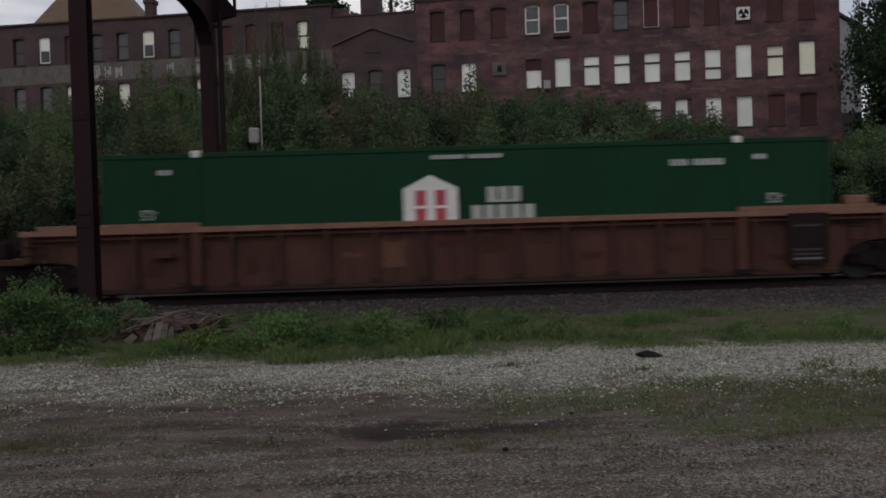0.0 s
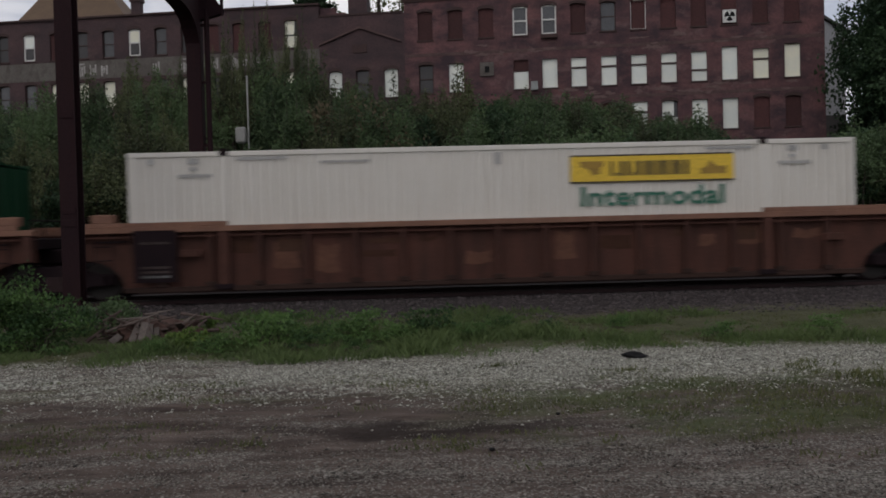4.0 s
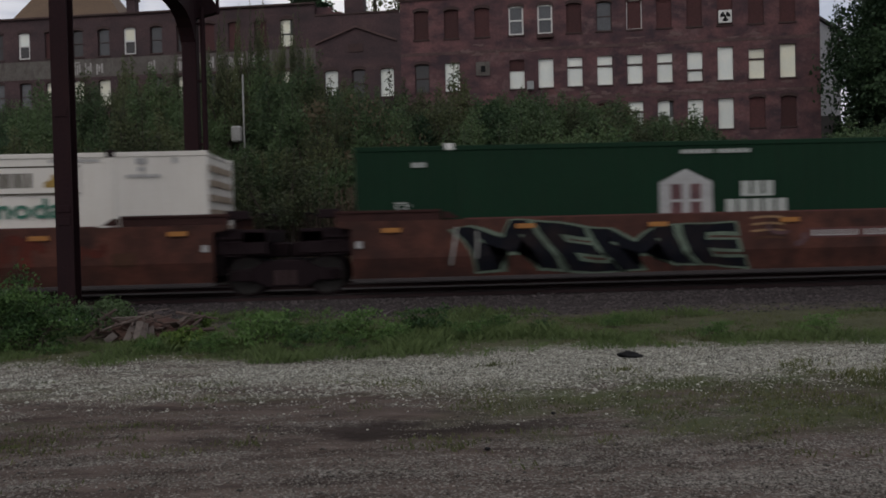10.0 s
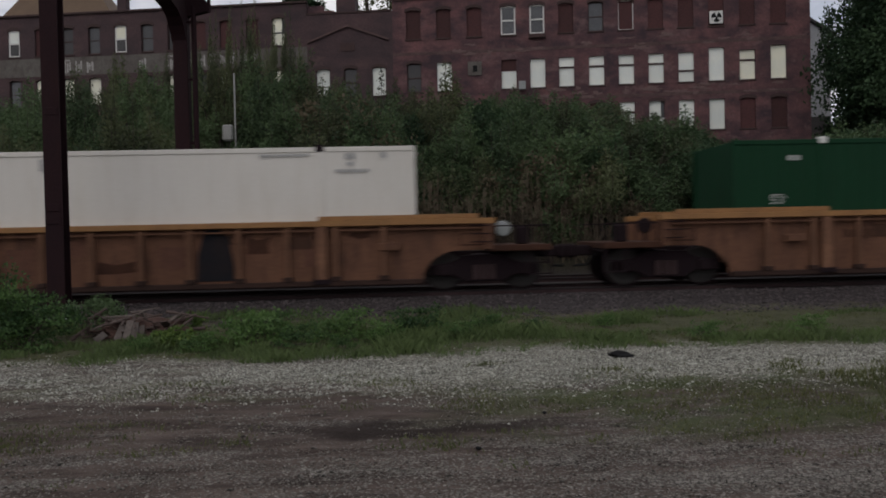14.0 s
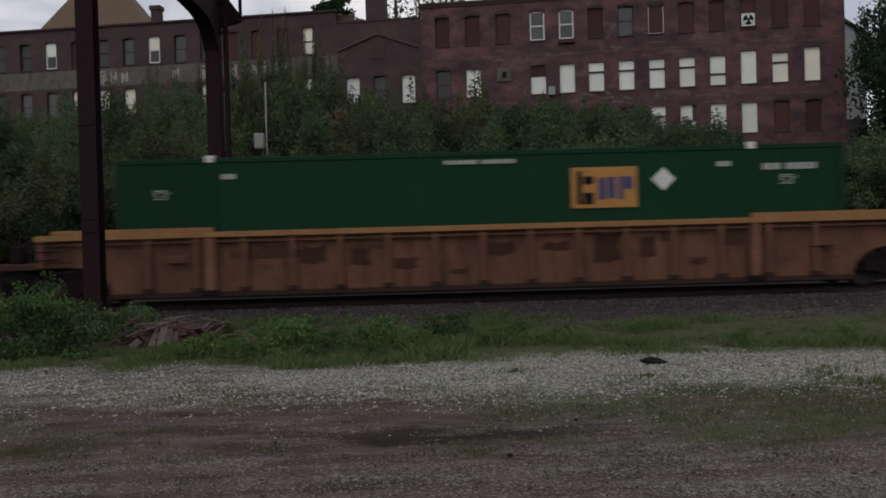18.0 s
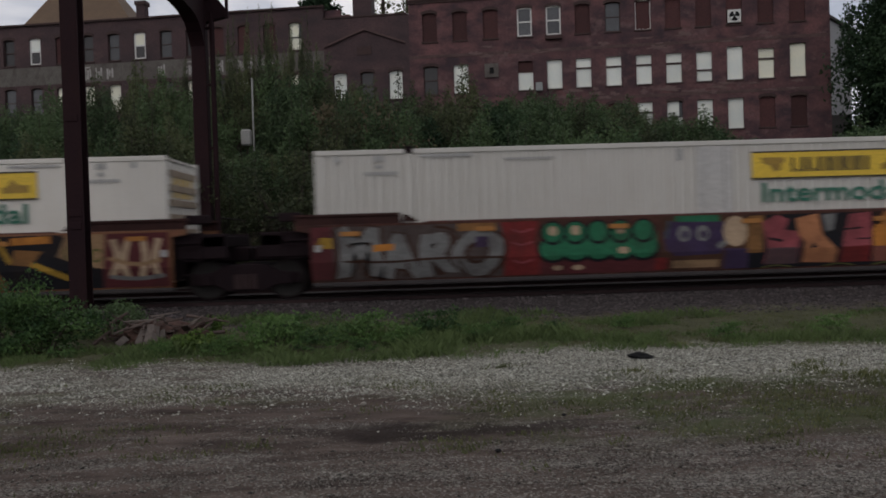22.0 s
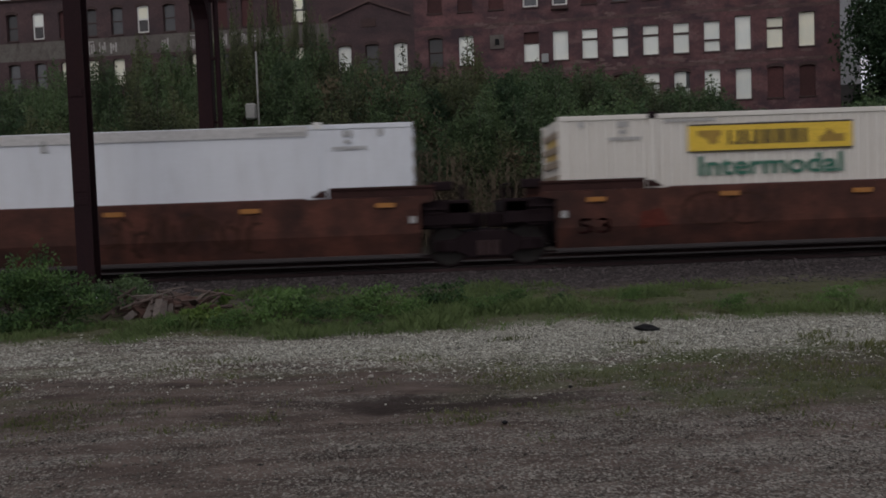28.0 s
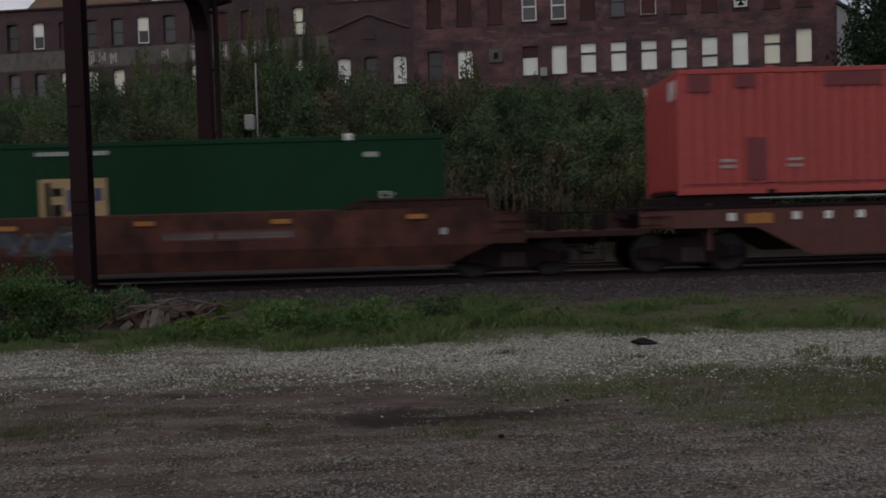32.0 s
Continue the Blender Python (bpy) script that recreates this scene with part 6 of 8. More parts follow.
    bars(ob, 5.2, 6.0, 1.16, 1.26, 6, "shade", 0.0, y + 0.143)
    bars(ob, 12.0, 12.4, 1.15, 1.35, 2, "shade", 0.0, y + 0.143)
    for k in black_ends:
        x = 0.15 if k == 0 else LONG - 1.1
        p = plate(ob, "notice_panel", x, x + 0.92, 0.42, 1.55, "iron", 0.0, "black panel with white notices", y - 0.022)
        for z in (0.52, 0.62, 0.72, 1.25):
            bars(p, x + 0.14, x + 0.78, z, z + 0.05, 9, "ash" if z < 0.6 else "murk", 0.005, y - 0.025)
    for k, s in ((0, -1), (1, 1)):
        x = 0 if k == 0 else LONG
        if ends[k] == "c":
            coupler_end(ob, x, s, paint, deck, "pale" if pale_wheel and s > 0 else "dark")
        else:
            joint_end(ob, x, s, paint, flange)
    return ob


def joint_end(ob, x, s, paint, flange):
    """Half of an articulated joint over a shared truck."""
    X = lambda a: x + s * a
    b = lambda a0, a1, *r: (*sorted((X(a0), X(a1))), *r)
    part("end_bulkhead", boxes(b(0.02, 0.10, -1.3, 1.3, 0.5, 1.55)), paint, ob)
    part("joint_casting", bevel(boxes(b(0.1, 1.58, -0.35, 0.35, 0.85, 1.2)), 0.04), "iron", ob)
    part("end_sill", bevel(boxes(b(0.7, 1.24, -1.3, 1.3, 1.2, 1.45)), 0.02), "iron", ob)
    bm = bmesh.new()
    for y in (-1.2, -0.5, 0.5, 1.2):
        rod(bm, (X(1.1), y, 1.45), (X(1.1), y, 1.85), 0.018, sides=6)
    rod(bm, (X(1.1), -1.2, 1.85), (X(1.1), 1.2, 1.85), 0.018, sides=6)
    part("handrail", bm, "iron", ob)
    part("stop_block", bevel(boxes(b(0.35, 0.85, -1.25, -0.95, 1.72, 1.92)), 0.02), flange, ob)
    for z in (0.62, 0.92, 1.22, 1.5):
        part("rung", rod(bmesh.new(), (X(0.34), -1.40, z), (X(0.72), -1.40, z), 0.013, sides=6), "iron", ob)
    for a in (0.34, 0.72):
        part("ladder_rail", rod(bmesh.new(), (X(a), -1.40, 0.5), (X(a), -1.40, 1.62), 0.014, sides=6), "iron", ob)
    part("ladder_bracket", boxes(b(0.02, 0.70, -1.39, -1.3, 1.3, 1.34)), "iron", ob)
    part("air_reservoir", rod(bmesh.new(), (X(0.25), -1.02, 1.33), (X(1.15), -1.02, 1.33), 0.15, sides=14), "iron", ob)
    part("hose", rod(bmesh.new(), (X(0.3), -0.8, 0.9), (X(1.5), -0.75, 0.75), 0.03), "black", ob)


FOLD = 0.80


def smooth_car(lead, label, paint, ends):
    """A well car with plain folded sides that rise at both ends. ends as above."""
    ob = car(lead, label)
    sill, high, low = 1.615, 1.80, 0.34
    c0, c1 = ends[0] == "c", ends[1] == "c"
    e0, e1 = (-1.75 if c0 else -0.12), LONG + (1.75 if c1 else 0.12)
    t0, t1 = (-0.9 if c0 else -0.45), LONG + (0.9 if c1 else 0.45)
    for s in (-1, 1):
        top = [(t1, FOLD), (t1, sill), (t0, sill), (t0, FOLD)]
        if c1:
            top[0] = (e1, FOLD)
            top[1:2] = [(e1, 1.46), (t1, 1.52), (t1, sill)]
        else:
            top[0] = (LONG + 0.12, FOLD)
            top[1:2] = [(LONG + 0.12, 1.45), (t1, 1.5), (t1, sill)]
        if c0:
            top[-1:] = [(t0, 1.52), (e0, 1.46), (e0, FOLD)]
        else:
            top[-1:] = [(t0, 1.5), (-0.12, 1.45), (-0.12, FOLD)]
        y = s * SIDE
        part("side_panel", prism(top, *sorted((y, y - s * 0.025))), paint, ob)
        # shade on the inset end flange is put into the riser and bead colour
        for x_, e_, k in ((t0, 1.86, 1), (t1, LONG - 1.86, -1)):
            part("end_riser", prism([(x_, sill + 0.002), (e_, sill + 0.002), (e_, high), (x_, high)], *sorted((s * (SIDE - 0.02), s * (SIDE - 0.05)))), "riser", ob)
            part("riser_stub", prism([(e_ + k * 0.06, sill + 0.032), (e_ + k * 0.40, sill + 0.032), (e_ + k * 0.16, high), (e_ + k * 0.06, high)], *sorted((s * (SIDE - 0.02), s * (SIDE - 0.08)))), "riser", ob)
        # the lower sheet leans in towards the floor
        bl, br = (0.0 if c0 else -0.1), LONG + (0.0 if c1 else 0.1)
        bm = bmesh.new()
        ul, ur = (e0 if c0 else -0.12), (e1 if c1 else LONG + 0.12)
        ul2, ur2 = (ul + 0.75 if c0 else ul), (ur - 0.75 if c1 else ur)
        pts = [(ul2, y, FOLD), (ur2, y, FOLD), (br, y - s * 0.145, low), (bl, y - s * 0.145, low)]
        v = [bm.verts.new(p) for p in pts] + [bm.verts.new((p[0], p[1] - s * 0.025, p[2])) for p in pts]
        for f in ((0, 1, 2, 3), (7, 6, 5, 4), (1, 0, 4, 5), (2, 1, 5, 6), (3, 2, 6, 7), (0, 3, 7, 4)):
            bm.faces.new([v[i] for i in f])
        bmesh.ops.recalc_face_normals(bm, faces=bm.faces[:])
        part("lower_sheet", bm, paint, ob)
        part("bottom_chord", bevel(boxes((bl, br, *sorted((s * (SIDE - 0.10), s * (SIDE - 0.26))), low - 0.07, low + 0.012)), 0.01), "chord", ob)
        part("top_bead", boxes((2.4, LONG - 2.4, *sorted((s * (SIDE - 0.03), s * (SIDE - 0.16))), sill - 0.05, sill + 0.03)), "maroon_car", ob)
        for x0, x1 in ((t0, 1.86), (LONG - 1.86, t1)):
            part("end_bead", bevel(boxes((x0, x1, *sorted((s * (SIDE + 0.012), s * (SIDE - 0.15))), high - 0.012, high + 0.05)), 0.01), "riser", ob)
    y = -SIDE
    for i in range(6):
        x = 0.55 + 2.95 * i
        part("reflector", boxes((x, x + 0.42, y - 0.046, y - 0.002, 1.36 + 0.03 * (i % 2), 1.46 + 0.03 * (i % 2))), "reflector", ob, "amber reflector strip")
    for k, s in ((0, -1), (1, 1)):
        x = 0 if k == 0 else LONG
        xx = x + s * (-0.05)
        part("reflector", boxes((xx - 0.07, xx + 0.07, y - 0.046, y - 0.002, 1.03, 1.18)), "mark_grey", ob, "white reflector square")
        if ends[k] == "c":
            coupler_end(ob, x, s, "maroon_car", 1.02, True)
        else:
            joint_end(ob, x, s, "iron", "iron")
            for a, b in ((-1.3, -1.1), (1.1, 1.3)):
                part("end_frame", bevel(boxes((*sorted((x + s * 0.13, x + s * 1.25)), a, b, 0.95, 1.5)), 0.02), "iron", ob)
    cross = part("cross_member", boxes((-0.1, 0.1, -SIDE + 0.27, SIDE - 0.27, low - 0.05, low + 0.03)), "iron", ob)
    cross.matrix_basis = pose(0.2, 0, 0)
    for x in (2.1, 5.0, 8.07, 11.1, 14.0, LONG - 0.2):
        again(cross, pose(x, 0, 0))
    return ob


# ---- sprayed pieces: flat paint laid on the folded side ----
def on_side(bm, lift):
    """Lay a flat piece, drawn in x and z, on a smooth car's side."""
    g = bm.verts[:] + bm.edges[:] + bm.faces[:]
    bmesh.ops.bisect_plane(bm, geom=g, plane_co=(0, 0, FOLD), plane_no=(0, 0, 1))
    for v in bm.verts:
        v.co.y = -SIDE - lift + 0.315 * max(0.0, FOLD - v.co.z)
    return bm


def flat(polys):
    bm = bmesh.new()
    for p in polys:
        bm.faces.new([bm.verts.new((x, 0, z)) for x, z in p])
    bm.normal_update()
    for f in bm.faces:
        if f.normal.y > 0:
            f.normal_flip()
    return bm


LAYER = {}


def paint(ob, polys, colour, label="sprayed paint"):
    """Each sprayed shape is a skin of its own, laid over those before it."""
    made = None
    for p in polys:
        LAYER[ob.name] = LAYER.get(ob.name, 0.004) + 0.00022
        made = part("graffiti", on_side(flat([p]), LAYER[ob.name]), colour, ob, label)
    return made


def side_z(v):
    """Height of a car's side from 0 at the chord to 1 at the sill."""
    return 0.365 + 1.225 * v


def slab(ob, pts, colour, label="sprayed paint"):
    paint(ob, [[(x, side_z(v)) for x, v in pts]], colour, label)


def stroke(ob, pts, w, colour="soot", label="sprayed line"):
    """One line of the can through the points x, v; bends are rounded."""
    p = [(x, side_z(v)) for x, v in pts]
    for _ in range(2 if len(p) > 2 else 0):
        q = [p[0]]
        for a, b in zip(p, p[1:]):
            q += [(a[0] * 0.75 + b[0] * 0.25, a[1] * 0.75 + b[1] * 0.25), (a[0] * 0.25 + b[0] * 0.75, a[1] * 0.25 + b[1] * 0.75)]
        p = q + [p[-1]]
    paint(ob, ribbon(p, w), colour, label)


def ring(ob, x, v, rx, rz, w, colour="soot"):
    paint(ob, ribbon([(x + rx * math.cos(a), side_z(v) + rz * math.sin(a)) for a in (0.3 + 5.9 * i / 18 for i in range(19))], w), colour, "sprayed ring")


def ellipse(x, z, rx, rz, k=18, turn=0.0):
    return [(x + rx * math.cos(a) * math.cos(turn) - rz * math.sin(a) * math.sin(turn), z + rx * math.cos(a) * math.sin(turn) + rz * math.sin(a) * math.cos(turn))
            for a in (2 * math.pi * i / k for i in range(k))]


def ribbon(pts, w):
    """A stroke of the can: one band along a line, tapered at its ends."""
    left, right = [], []
    n = len(pts)
    for i, (x, z) in enumerate(pts):
        (xa, za), (xb, zb) = pts[max(0, i - 1)], pts[min(n - 1, i + 1)]
        d = math.hypot(xb - xa, zb - za) or 1
        k = w / 2 * (0.75 if i in (0, n - 1) else 1)
        nx, nz = -(zb - za) / d * k, (xb - xa) / d * k
        left.append((x + nx, z + nz))
        right.append((x - nx, z - nz))
    return [left + right[::-1]]


def by_hand(bm):
    """Bend letters out of true, as a spray can does."""
    bmesh.ops.subdivide_edges(bm, edges=[e for e in bm.edges if e.calc_length() > 0.12], cuts=3)
    for v in bm.verts:
        a = v.co.copy()
        v.co.x += 0.05 * math.sin(5.0 * a.z + 1.7 * a.x) + 0.03 * noise.noise(a * 4)
        v.co.z = a.z * (1 + 0.10 * math.sin(2.3 * a.x + 0.5)) + 0.05 * math.sin(3.9 * a.x) + 0.03 * noise.noise(a * 4 + Vector((9, 0, 0)))
    return bm


def word(ob, text, x0, x1, z0, z1, fill, line, shear=0.12, fat=0.05, rim=1.9, halo=""):
    """Block letters with a heavy outline, and a thin pale one round it."""
    for grow, colour, k, note in ((0.17, halo, rim * 1.35, "pale sprayed outline"), (0.1, line, rim, "sprayed letter outline"), (0.0, fill, 0.7, "sprayed letters")):
        if colour:
            LAYER[ob.name] = LAYER.get(ob.name, 0.004) + 0.0012
            a = by_hand(lettering(text, 1.0, 0, shear, fat * k))
            part("graffiti", on_side(fit_box(a, x0 - grow, x1 + grow, z0 - 0.5 * grow, min(1.6, z1 + 0.5 * grow), 0), LAYER[ob.name]), colour, ob, note)


def throw_up(ob, x0, x1, z0, z1, upper, lower, line, n, seed, light="ash"):
    """Swollen letters that lean on one another, two-toned, with a loose outline."""
    g = random.Random(seed)
    w = (x1 - x0) / n
    mid = z0 + 0.52 * (z1 - z0)
    cz, rz = (z0 + z1) / 2, (z1 - z0) / 2
    lines, tops, lows, slots, glints = [], [], [], [], []
    for i in range(n):
        cx = x0 + w * (i + 0.5)
        p1, p2, lean = g.uniform(0, 6), g.uniform(0, 6), g.uniform(-0.45, 0.3)

        def blob(grow):
            out = []
            for k in range(40):
                a = 2 * math.pi * k / 40
                c, s_ = math.cos(a), math.sin(a)
                r = 1 + 0.12 * math.sin(2 * a + p1) + 0.13 * math.sin(3 * a + p2) + 0.07 * math.sin(5 * a + p1 - p2)
                q = (abs(c) ** 3 + abs(s_) ** 3) ** (-1 / 3)
                z = min(z1 + grow * 0.5, max(z0 - grow * 0.5, cz + (rz + grow) * r * q * s_))
                out.append((cx + (w * 0.50 + grow) * r * q * c + lean * (z - cz), z))
            return out
        body = blob(0.0)
        lines.append(blob(0.07))
        tops.append(body)
        lows.append([(x, min(z, mid + 0.05 * math.sin(3 * x))) for x, z in body])
        # gaps between the strokes of a letter
        for k in range(3):
            sx, top = cx + w * g.uniform(-0.3, 0.3), g.random() < 0.5
            za, zb = (z1 - 0.02, mid + g.uniform(0.05, 0.2)) if top else (z0 + 0.02, mid - g.uniform(0.05, 0.25))
            bend = g.uniform(-0.22, 0.22)
            slots += ribbon([(sx + bend * math.sin(1.6 * m / 5), za + (zb - za) * m / 5) for m in range(6)], g.uniform(0.05, 0.09))
        for k in range(2):
            hx, hz = cx + w * g.uniform(-0.32, 0.25), g.uniform(mid, z1 - 0.15) if upper == lower or k else g.uniform(z0 + 0.12, mid - 0.1)
            glints.append([(hx, hz), (hx + g.uniform(0.12, 0.22), hz + 0.02), (hx + g.uniform(0.08, 0.2), hz + g.uniform(0.08, 0.16)), (hx + 0.02, hz + 0.1)])
    for i in range(n):
        paint(ob, [lines[i]], line, "sprayed outline of a swollen letter")
        paint(ob, [tops[i]], upper, "sprayed swollen letter")
        if lower != upper:
            paint(ob, [lows[i]], lower, "dark lower half of a letter")
    paint(ob, slots, line, "sprayed line")
    paint(ob, glints, light, "sprayed highlight")


def squiggle(ob, x0, x1, z0, z1, colour, seed, n=3, w=0.045, wide=1.0):
    """Scrawled strokes: hooks, loops and slants, letter by letter."""
    g = random.Random(seed)
    out = []
    count = max(2, int((x1 - x0) / (0.42 * wide))) * max(1, n // 2)
    for i in range(count):
        cx = x0 + (x1 - x0) * ((i + 0.5) / count) + g.uniform(-0.1, 0.1)
        cz = (z0 + z1) / 2 + g.uniform(-0.25, 0.25) * (z1 - z0)
        rx, rz = wide * g.uniform(0.08, 0.3), (z1 - z0) * g.uniform(0.2, 0.48)
        if g.random() < 0.6:
            a, s = g.uniform(0, 6.28), g.choice((-1, 1)) * g.uniform(2.4, 5.0)
            pts = [(cx + rx * math.cos(a + s * k / 9), min(z1, max(z0, cz + rz * math.sin(a + s * k / 9)))) for k in range(10)]
        else:
            t = g.uniform(-0.25, 0.25)
            pts = [(cx - t, z0 + g.uniform(0, 0.2) * (z1 - z0)), (cx + g.uniform(-0.05, 0.05), cz), (cx + t, z1 - g.uniform(0, 0.2) * (z1 - z0))]
        out += ribbon(pts, w * g.uniform(0.7, 1.5))
    paint(ob, out, colour, "sprayed scrawl")


def number_plate(ob, x0, x1, z0=1.02, z1=1.25, ink="mark_white", ground="black"):
    """A sprayed-over stencil panel; its marks are plain bars."""
    lift = LAYER[ob.name] = LAYER.get(ob.name, 0.004) + 0.001
    p = part("number_panel", boxes((x0, x1, -SIDE - lift - 0.002, -SIDE + 0.002, z0, z1)), ground, ob, "dark panel with white marks")
    bars(p, x0 + 0.12, x0 + 0.12 + 0.36 * (x1 - x0), z0 + 0.05, z1 - 0.05, 7, ink, lift + 0.003, -SIDE, fill=0.5)
    bars(p, x0 + 0.2 + 0.36 * (x1 - x0), x1 - 0.12, z0 + 0.05, z1 - 0.05, 10, ink, lift + 0.003, -SIDE, fill=0.5)
    LAYER[ob.name] += 0.006


def orange_piece(u):
    """Ochre and red fields, then black with gold bars and hooks, then cream on maroon."""
    slab(u, [(-0.7, 0.5), (-0.6, 0.98), (2.2, 0.98), (2.0, 0.5), (2.15, 0.02), (0.0, 0.02)], "ochre")
    slab(u, [(2.0, 0.98), (7.1, 0.98), (7.2, 0.02), (2.1, 0.02), (1.9, 0.5)], "salmon")
    slab(u, [(2.2, 0.02), (2.4, 0.38), (4.5, 0.44), (5.6, 0.36), (7.1, 0.42), (7.2, 0.02)], "wine")
    slab(u, [(3.0, 0.97), (4.1, 0.97), (4.2, 0.72), (3.4, 0.66)], "ochre")
    slab(u, [(-1.74, 0.36), (-1.74, 0.88), (-0.9, 0.93), (-0.55, 0.97), (-0.4, 0.6), (-0.1, 0.36)], "soot")
    slab(u, [(-1.6, 0.6), (-1.55, 0.84), (-1.0, 0.86), (-1.1, 0.62)], "slate")
    slab(u, [(-1.2, 0.42), (-1.15, 0.56), (-0.6, 0.58), (-0.7, 0.4)], "umber")
    slab(u, [(-0.95, 0.56), (-0.9, 0.74), (-0.55, 0.74), (-0.5, 0.58)], "tangerine")
    stroke(u, [(0.35, 0.8), (0.95, 0.58), (1.65, 0.32), (1.45, 0.04)], 0.11, "umber")
    stroke(u, [(2.0, 0.78), (1.65, 0.66), (1.0, 0.62)], 0.05, "umber")
    stroke(u, [(-0.4, 0.88), (0.2, 0.95), (0.9, 0.9)], 0.13, "murk")
    stroke(u, [(-0.5, 0.6), (0.2, 0.62)], 0.1, "slate")
    slab(u, [(-0.6, 0.5), (-0.6, 0.75), (-0.2, 0.7), (-0.1, 0.52)], "teal")
    stroke(u, [(0.2, 0.35), (0.9, 0.3), (1.5, 0.36)], 0.04, "shade")
    stroke(u, [(2.5, 0.9), (2.35, 0.72), (2.5, 0.42), (2.8, 0.38)], 0.17, "slate")
    slab(u, [(3.4, 0.86), (3.9, 0.72), (4.1, 0.78), (3.7, 0.9)], "teal")
    slab(u, [(4.15, 0.95), (4.6, 0.74), (4.75, 0.66), (4.3, 0.7)], "navy")
    stroke(u, [(4.6, 0.62), (4.8, 0.86), (5.2, 0.88), (5.5, 0.64)], 0.09, "umber")
    stroke(u, [(4.4, 0.66), (4.7, 0.97), (5.4, 0.98), (5.8, 0.66)], 0.05, "wine")
    slab(u, [(5.6, 0.97), (6.2, 0.99), (6.15, 0.82), (5.85, 0.8)], "tangerine")
    slab(u, [(4.95, 0.04), (5.1, 0.42), (5.35, 0.4), (5.15, 0.04)], "slate")
    slab(u, [(6.2, 0.98), (6.95, 0.98), (7.15, 0.72), (6.95, 0.5), (7.2, 0.26), (6.75, 0.18), (6.55, 0.38), (6.2, 0.36), (6.45, 0.6)], "teal")
    slab(u, [(6.25, 0.5), (6.6, 0.48), (6.55, 0.74), (6.3, 0.72)], "ochre")
    stroke(u, [(3.5, 0.06), (4.4, 0.3)], 0.05, "brick")
    stroke(u, [(6.1, 0.04), (6.7, 0.34)], 0.06, "salmon")
    number_plate(u, 3.1, 6.2, 0.98, 1.25)
    slab(u, [(7.05, 0.02), (7.15, 0.5), (7.0, 0.98), (13.9, 0.98), (14.2, 0.7), (14.8, 0.4), (14.75, 0.02)], "soot")
    stroke(u, [(7.0, 0.97), (7.2, 0.62), (7.1, 0.3), (7.25, 0.04)], 0.12, "tan")
    slab(u, [(8.0, 0.80), (8.5, 0.80), (8.5, 0.90), (8.0, 0.90)], "tangerine")
    for pts, w in (([(8.35, 0.98), (8.85, 0.54)], 0.19), ([(7.62, 0.74), (8.15, 0.66)], 0.14), ([(10.42, 0.98), (10.78, 0.4)], 0.2), ([(10.95, 0.98), (11.38, 0.48)], 0.2),
                   ([(11.38, 0.5), (11.55, 0.28)], 0.12), ([(13.2, 0.5), (14.05, 0.2)], 0.17), ([(9.65, 0.4), (10.05, 0.8)], 0.17), ([(12.5, 0.96), (12.8, 0.5)], 0.15)):
        stroke(u, pts, w, "gold", "sprayed gold bar")
    stroke(u, [(7.8, 0.02), (7.85, 0.3), (8.3, 0.36), (8.6, 0.04)], 0.13, "gold", "sprayed gold hook")
    slab(u, [(9.0, 0.6), (9.72, 0.58), (9.75, 0.78), (9.05, 0.8)], "ochre")
    slab(u, [(9.62, 0.3), (10.05, 0.34), (10.0, 0.6)], "gold")
    slab(u, [(10.66, 0.84), (11.0, 0.84), (11.0, 0.97), (10.66, 0.97)], "tangerine")
    slab(u, [(9.86, 0.02), (10.02, 0.2), (10.2, 0.02)], "ochre")
    slab(u, [(10.65, 0.02), (11.05, 0.2), (11.4, 0.03)], "ochre")
    stroke(u, [(11.55, 0.96), (11.75, 0.62), (12.2, 0.66), (12.05, 0.97)], 0.13, "tan", "sprayed hook")
    stroke(u, [(11.95, 0.42), (12.5, 0.34), (12.65, 0.05), (12.2, 0.06), (12.0, 0.36)], 0.11, "ochre", "sprayed loop")
    slab(u, [(12.8, 0.48), (13.2, 0.44), (13.5, 0.7), (12.9, 0.74)], "ochre")
    slab(u, [(12.82, 0.82), (13.68, 0.84), (13.68, 0.97), (12.82, 0.95)], "tangerine")
    stroke(u, [(11.1, 0.62), (11.6, 0.62)], 0.04, "ash")
    slab(u, [(13.8, 0.6), (14.0, 0.97), (14.85, 0.98), (14.8, 0.36), (14.3, 0.44)], "tan")
    for a in (0, 0.28, 0.55):
        ring(u, 14.1 + a, 0.66 + 0.06 * math.sin(9 * a), 0.12, 0.13, 0.05, "olive")
    slab(u, [(14.75, 0.02), (14.85, 0.98), (16.2, 0.98), (16.2, 0.02)], "wine")
    for a, b in ((14.95, 0.2), (15.3, -0.1), (15.6, 0.12), (15.95, -0.08)):
        stroke(u, [(a, 0.2), (a + b, 0.5), (a + 0.05, 0.88)], 0.15, "cream", "sprayed cream stroke")
    stroke(u, [(14.9, 0.55), (15.5, 0.4), (16.05, 0.5)], 0.09, "tan")
    stroke(u, [(14.9, 0.22), (15.5, 0.16), (16.1, 0.22)], 0.09, "ash")


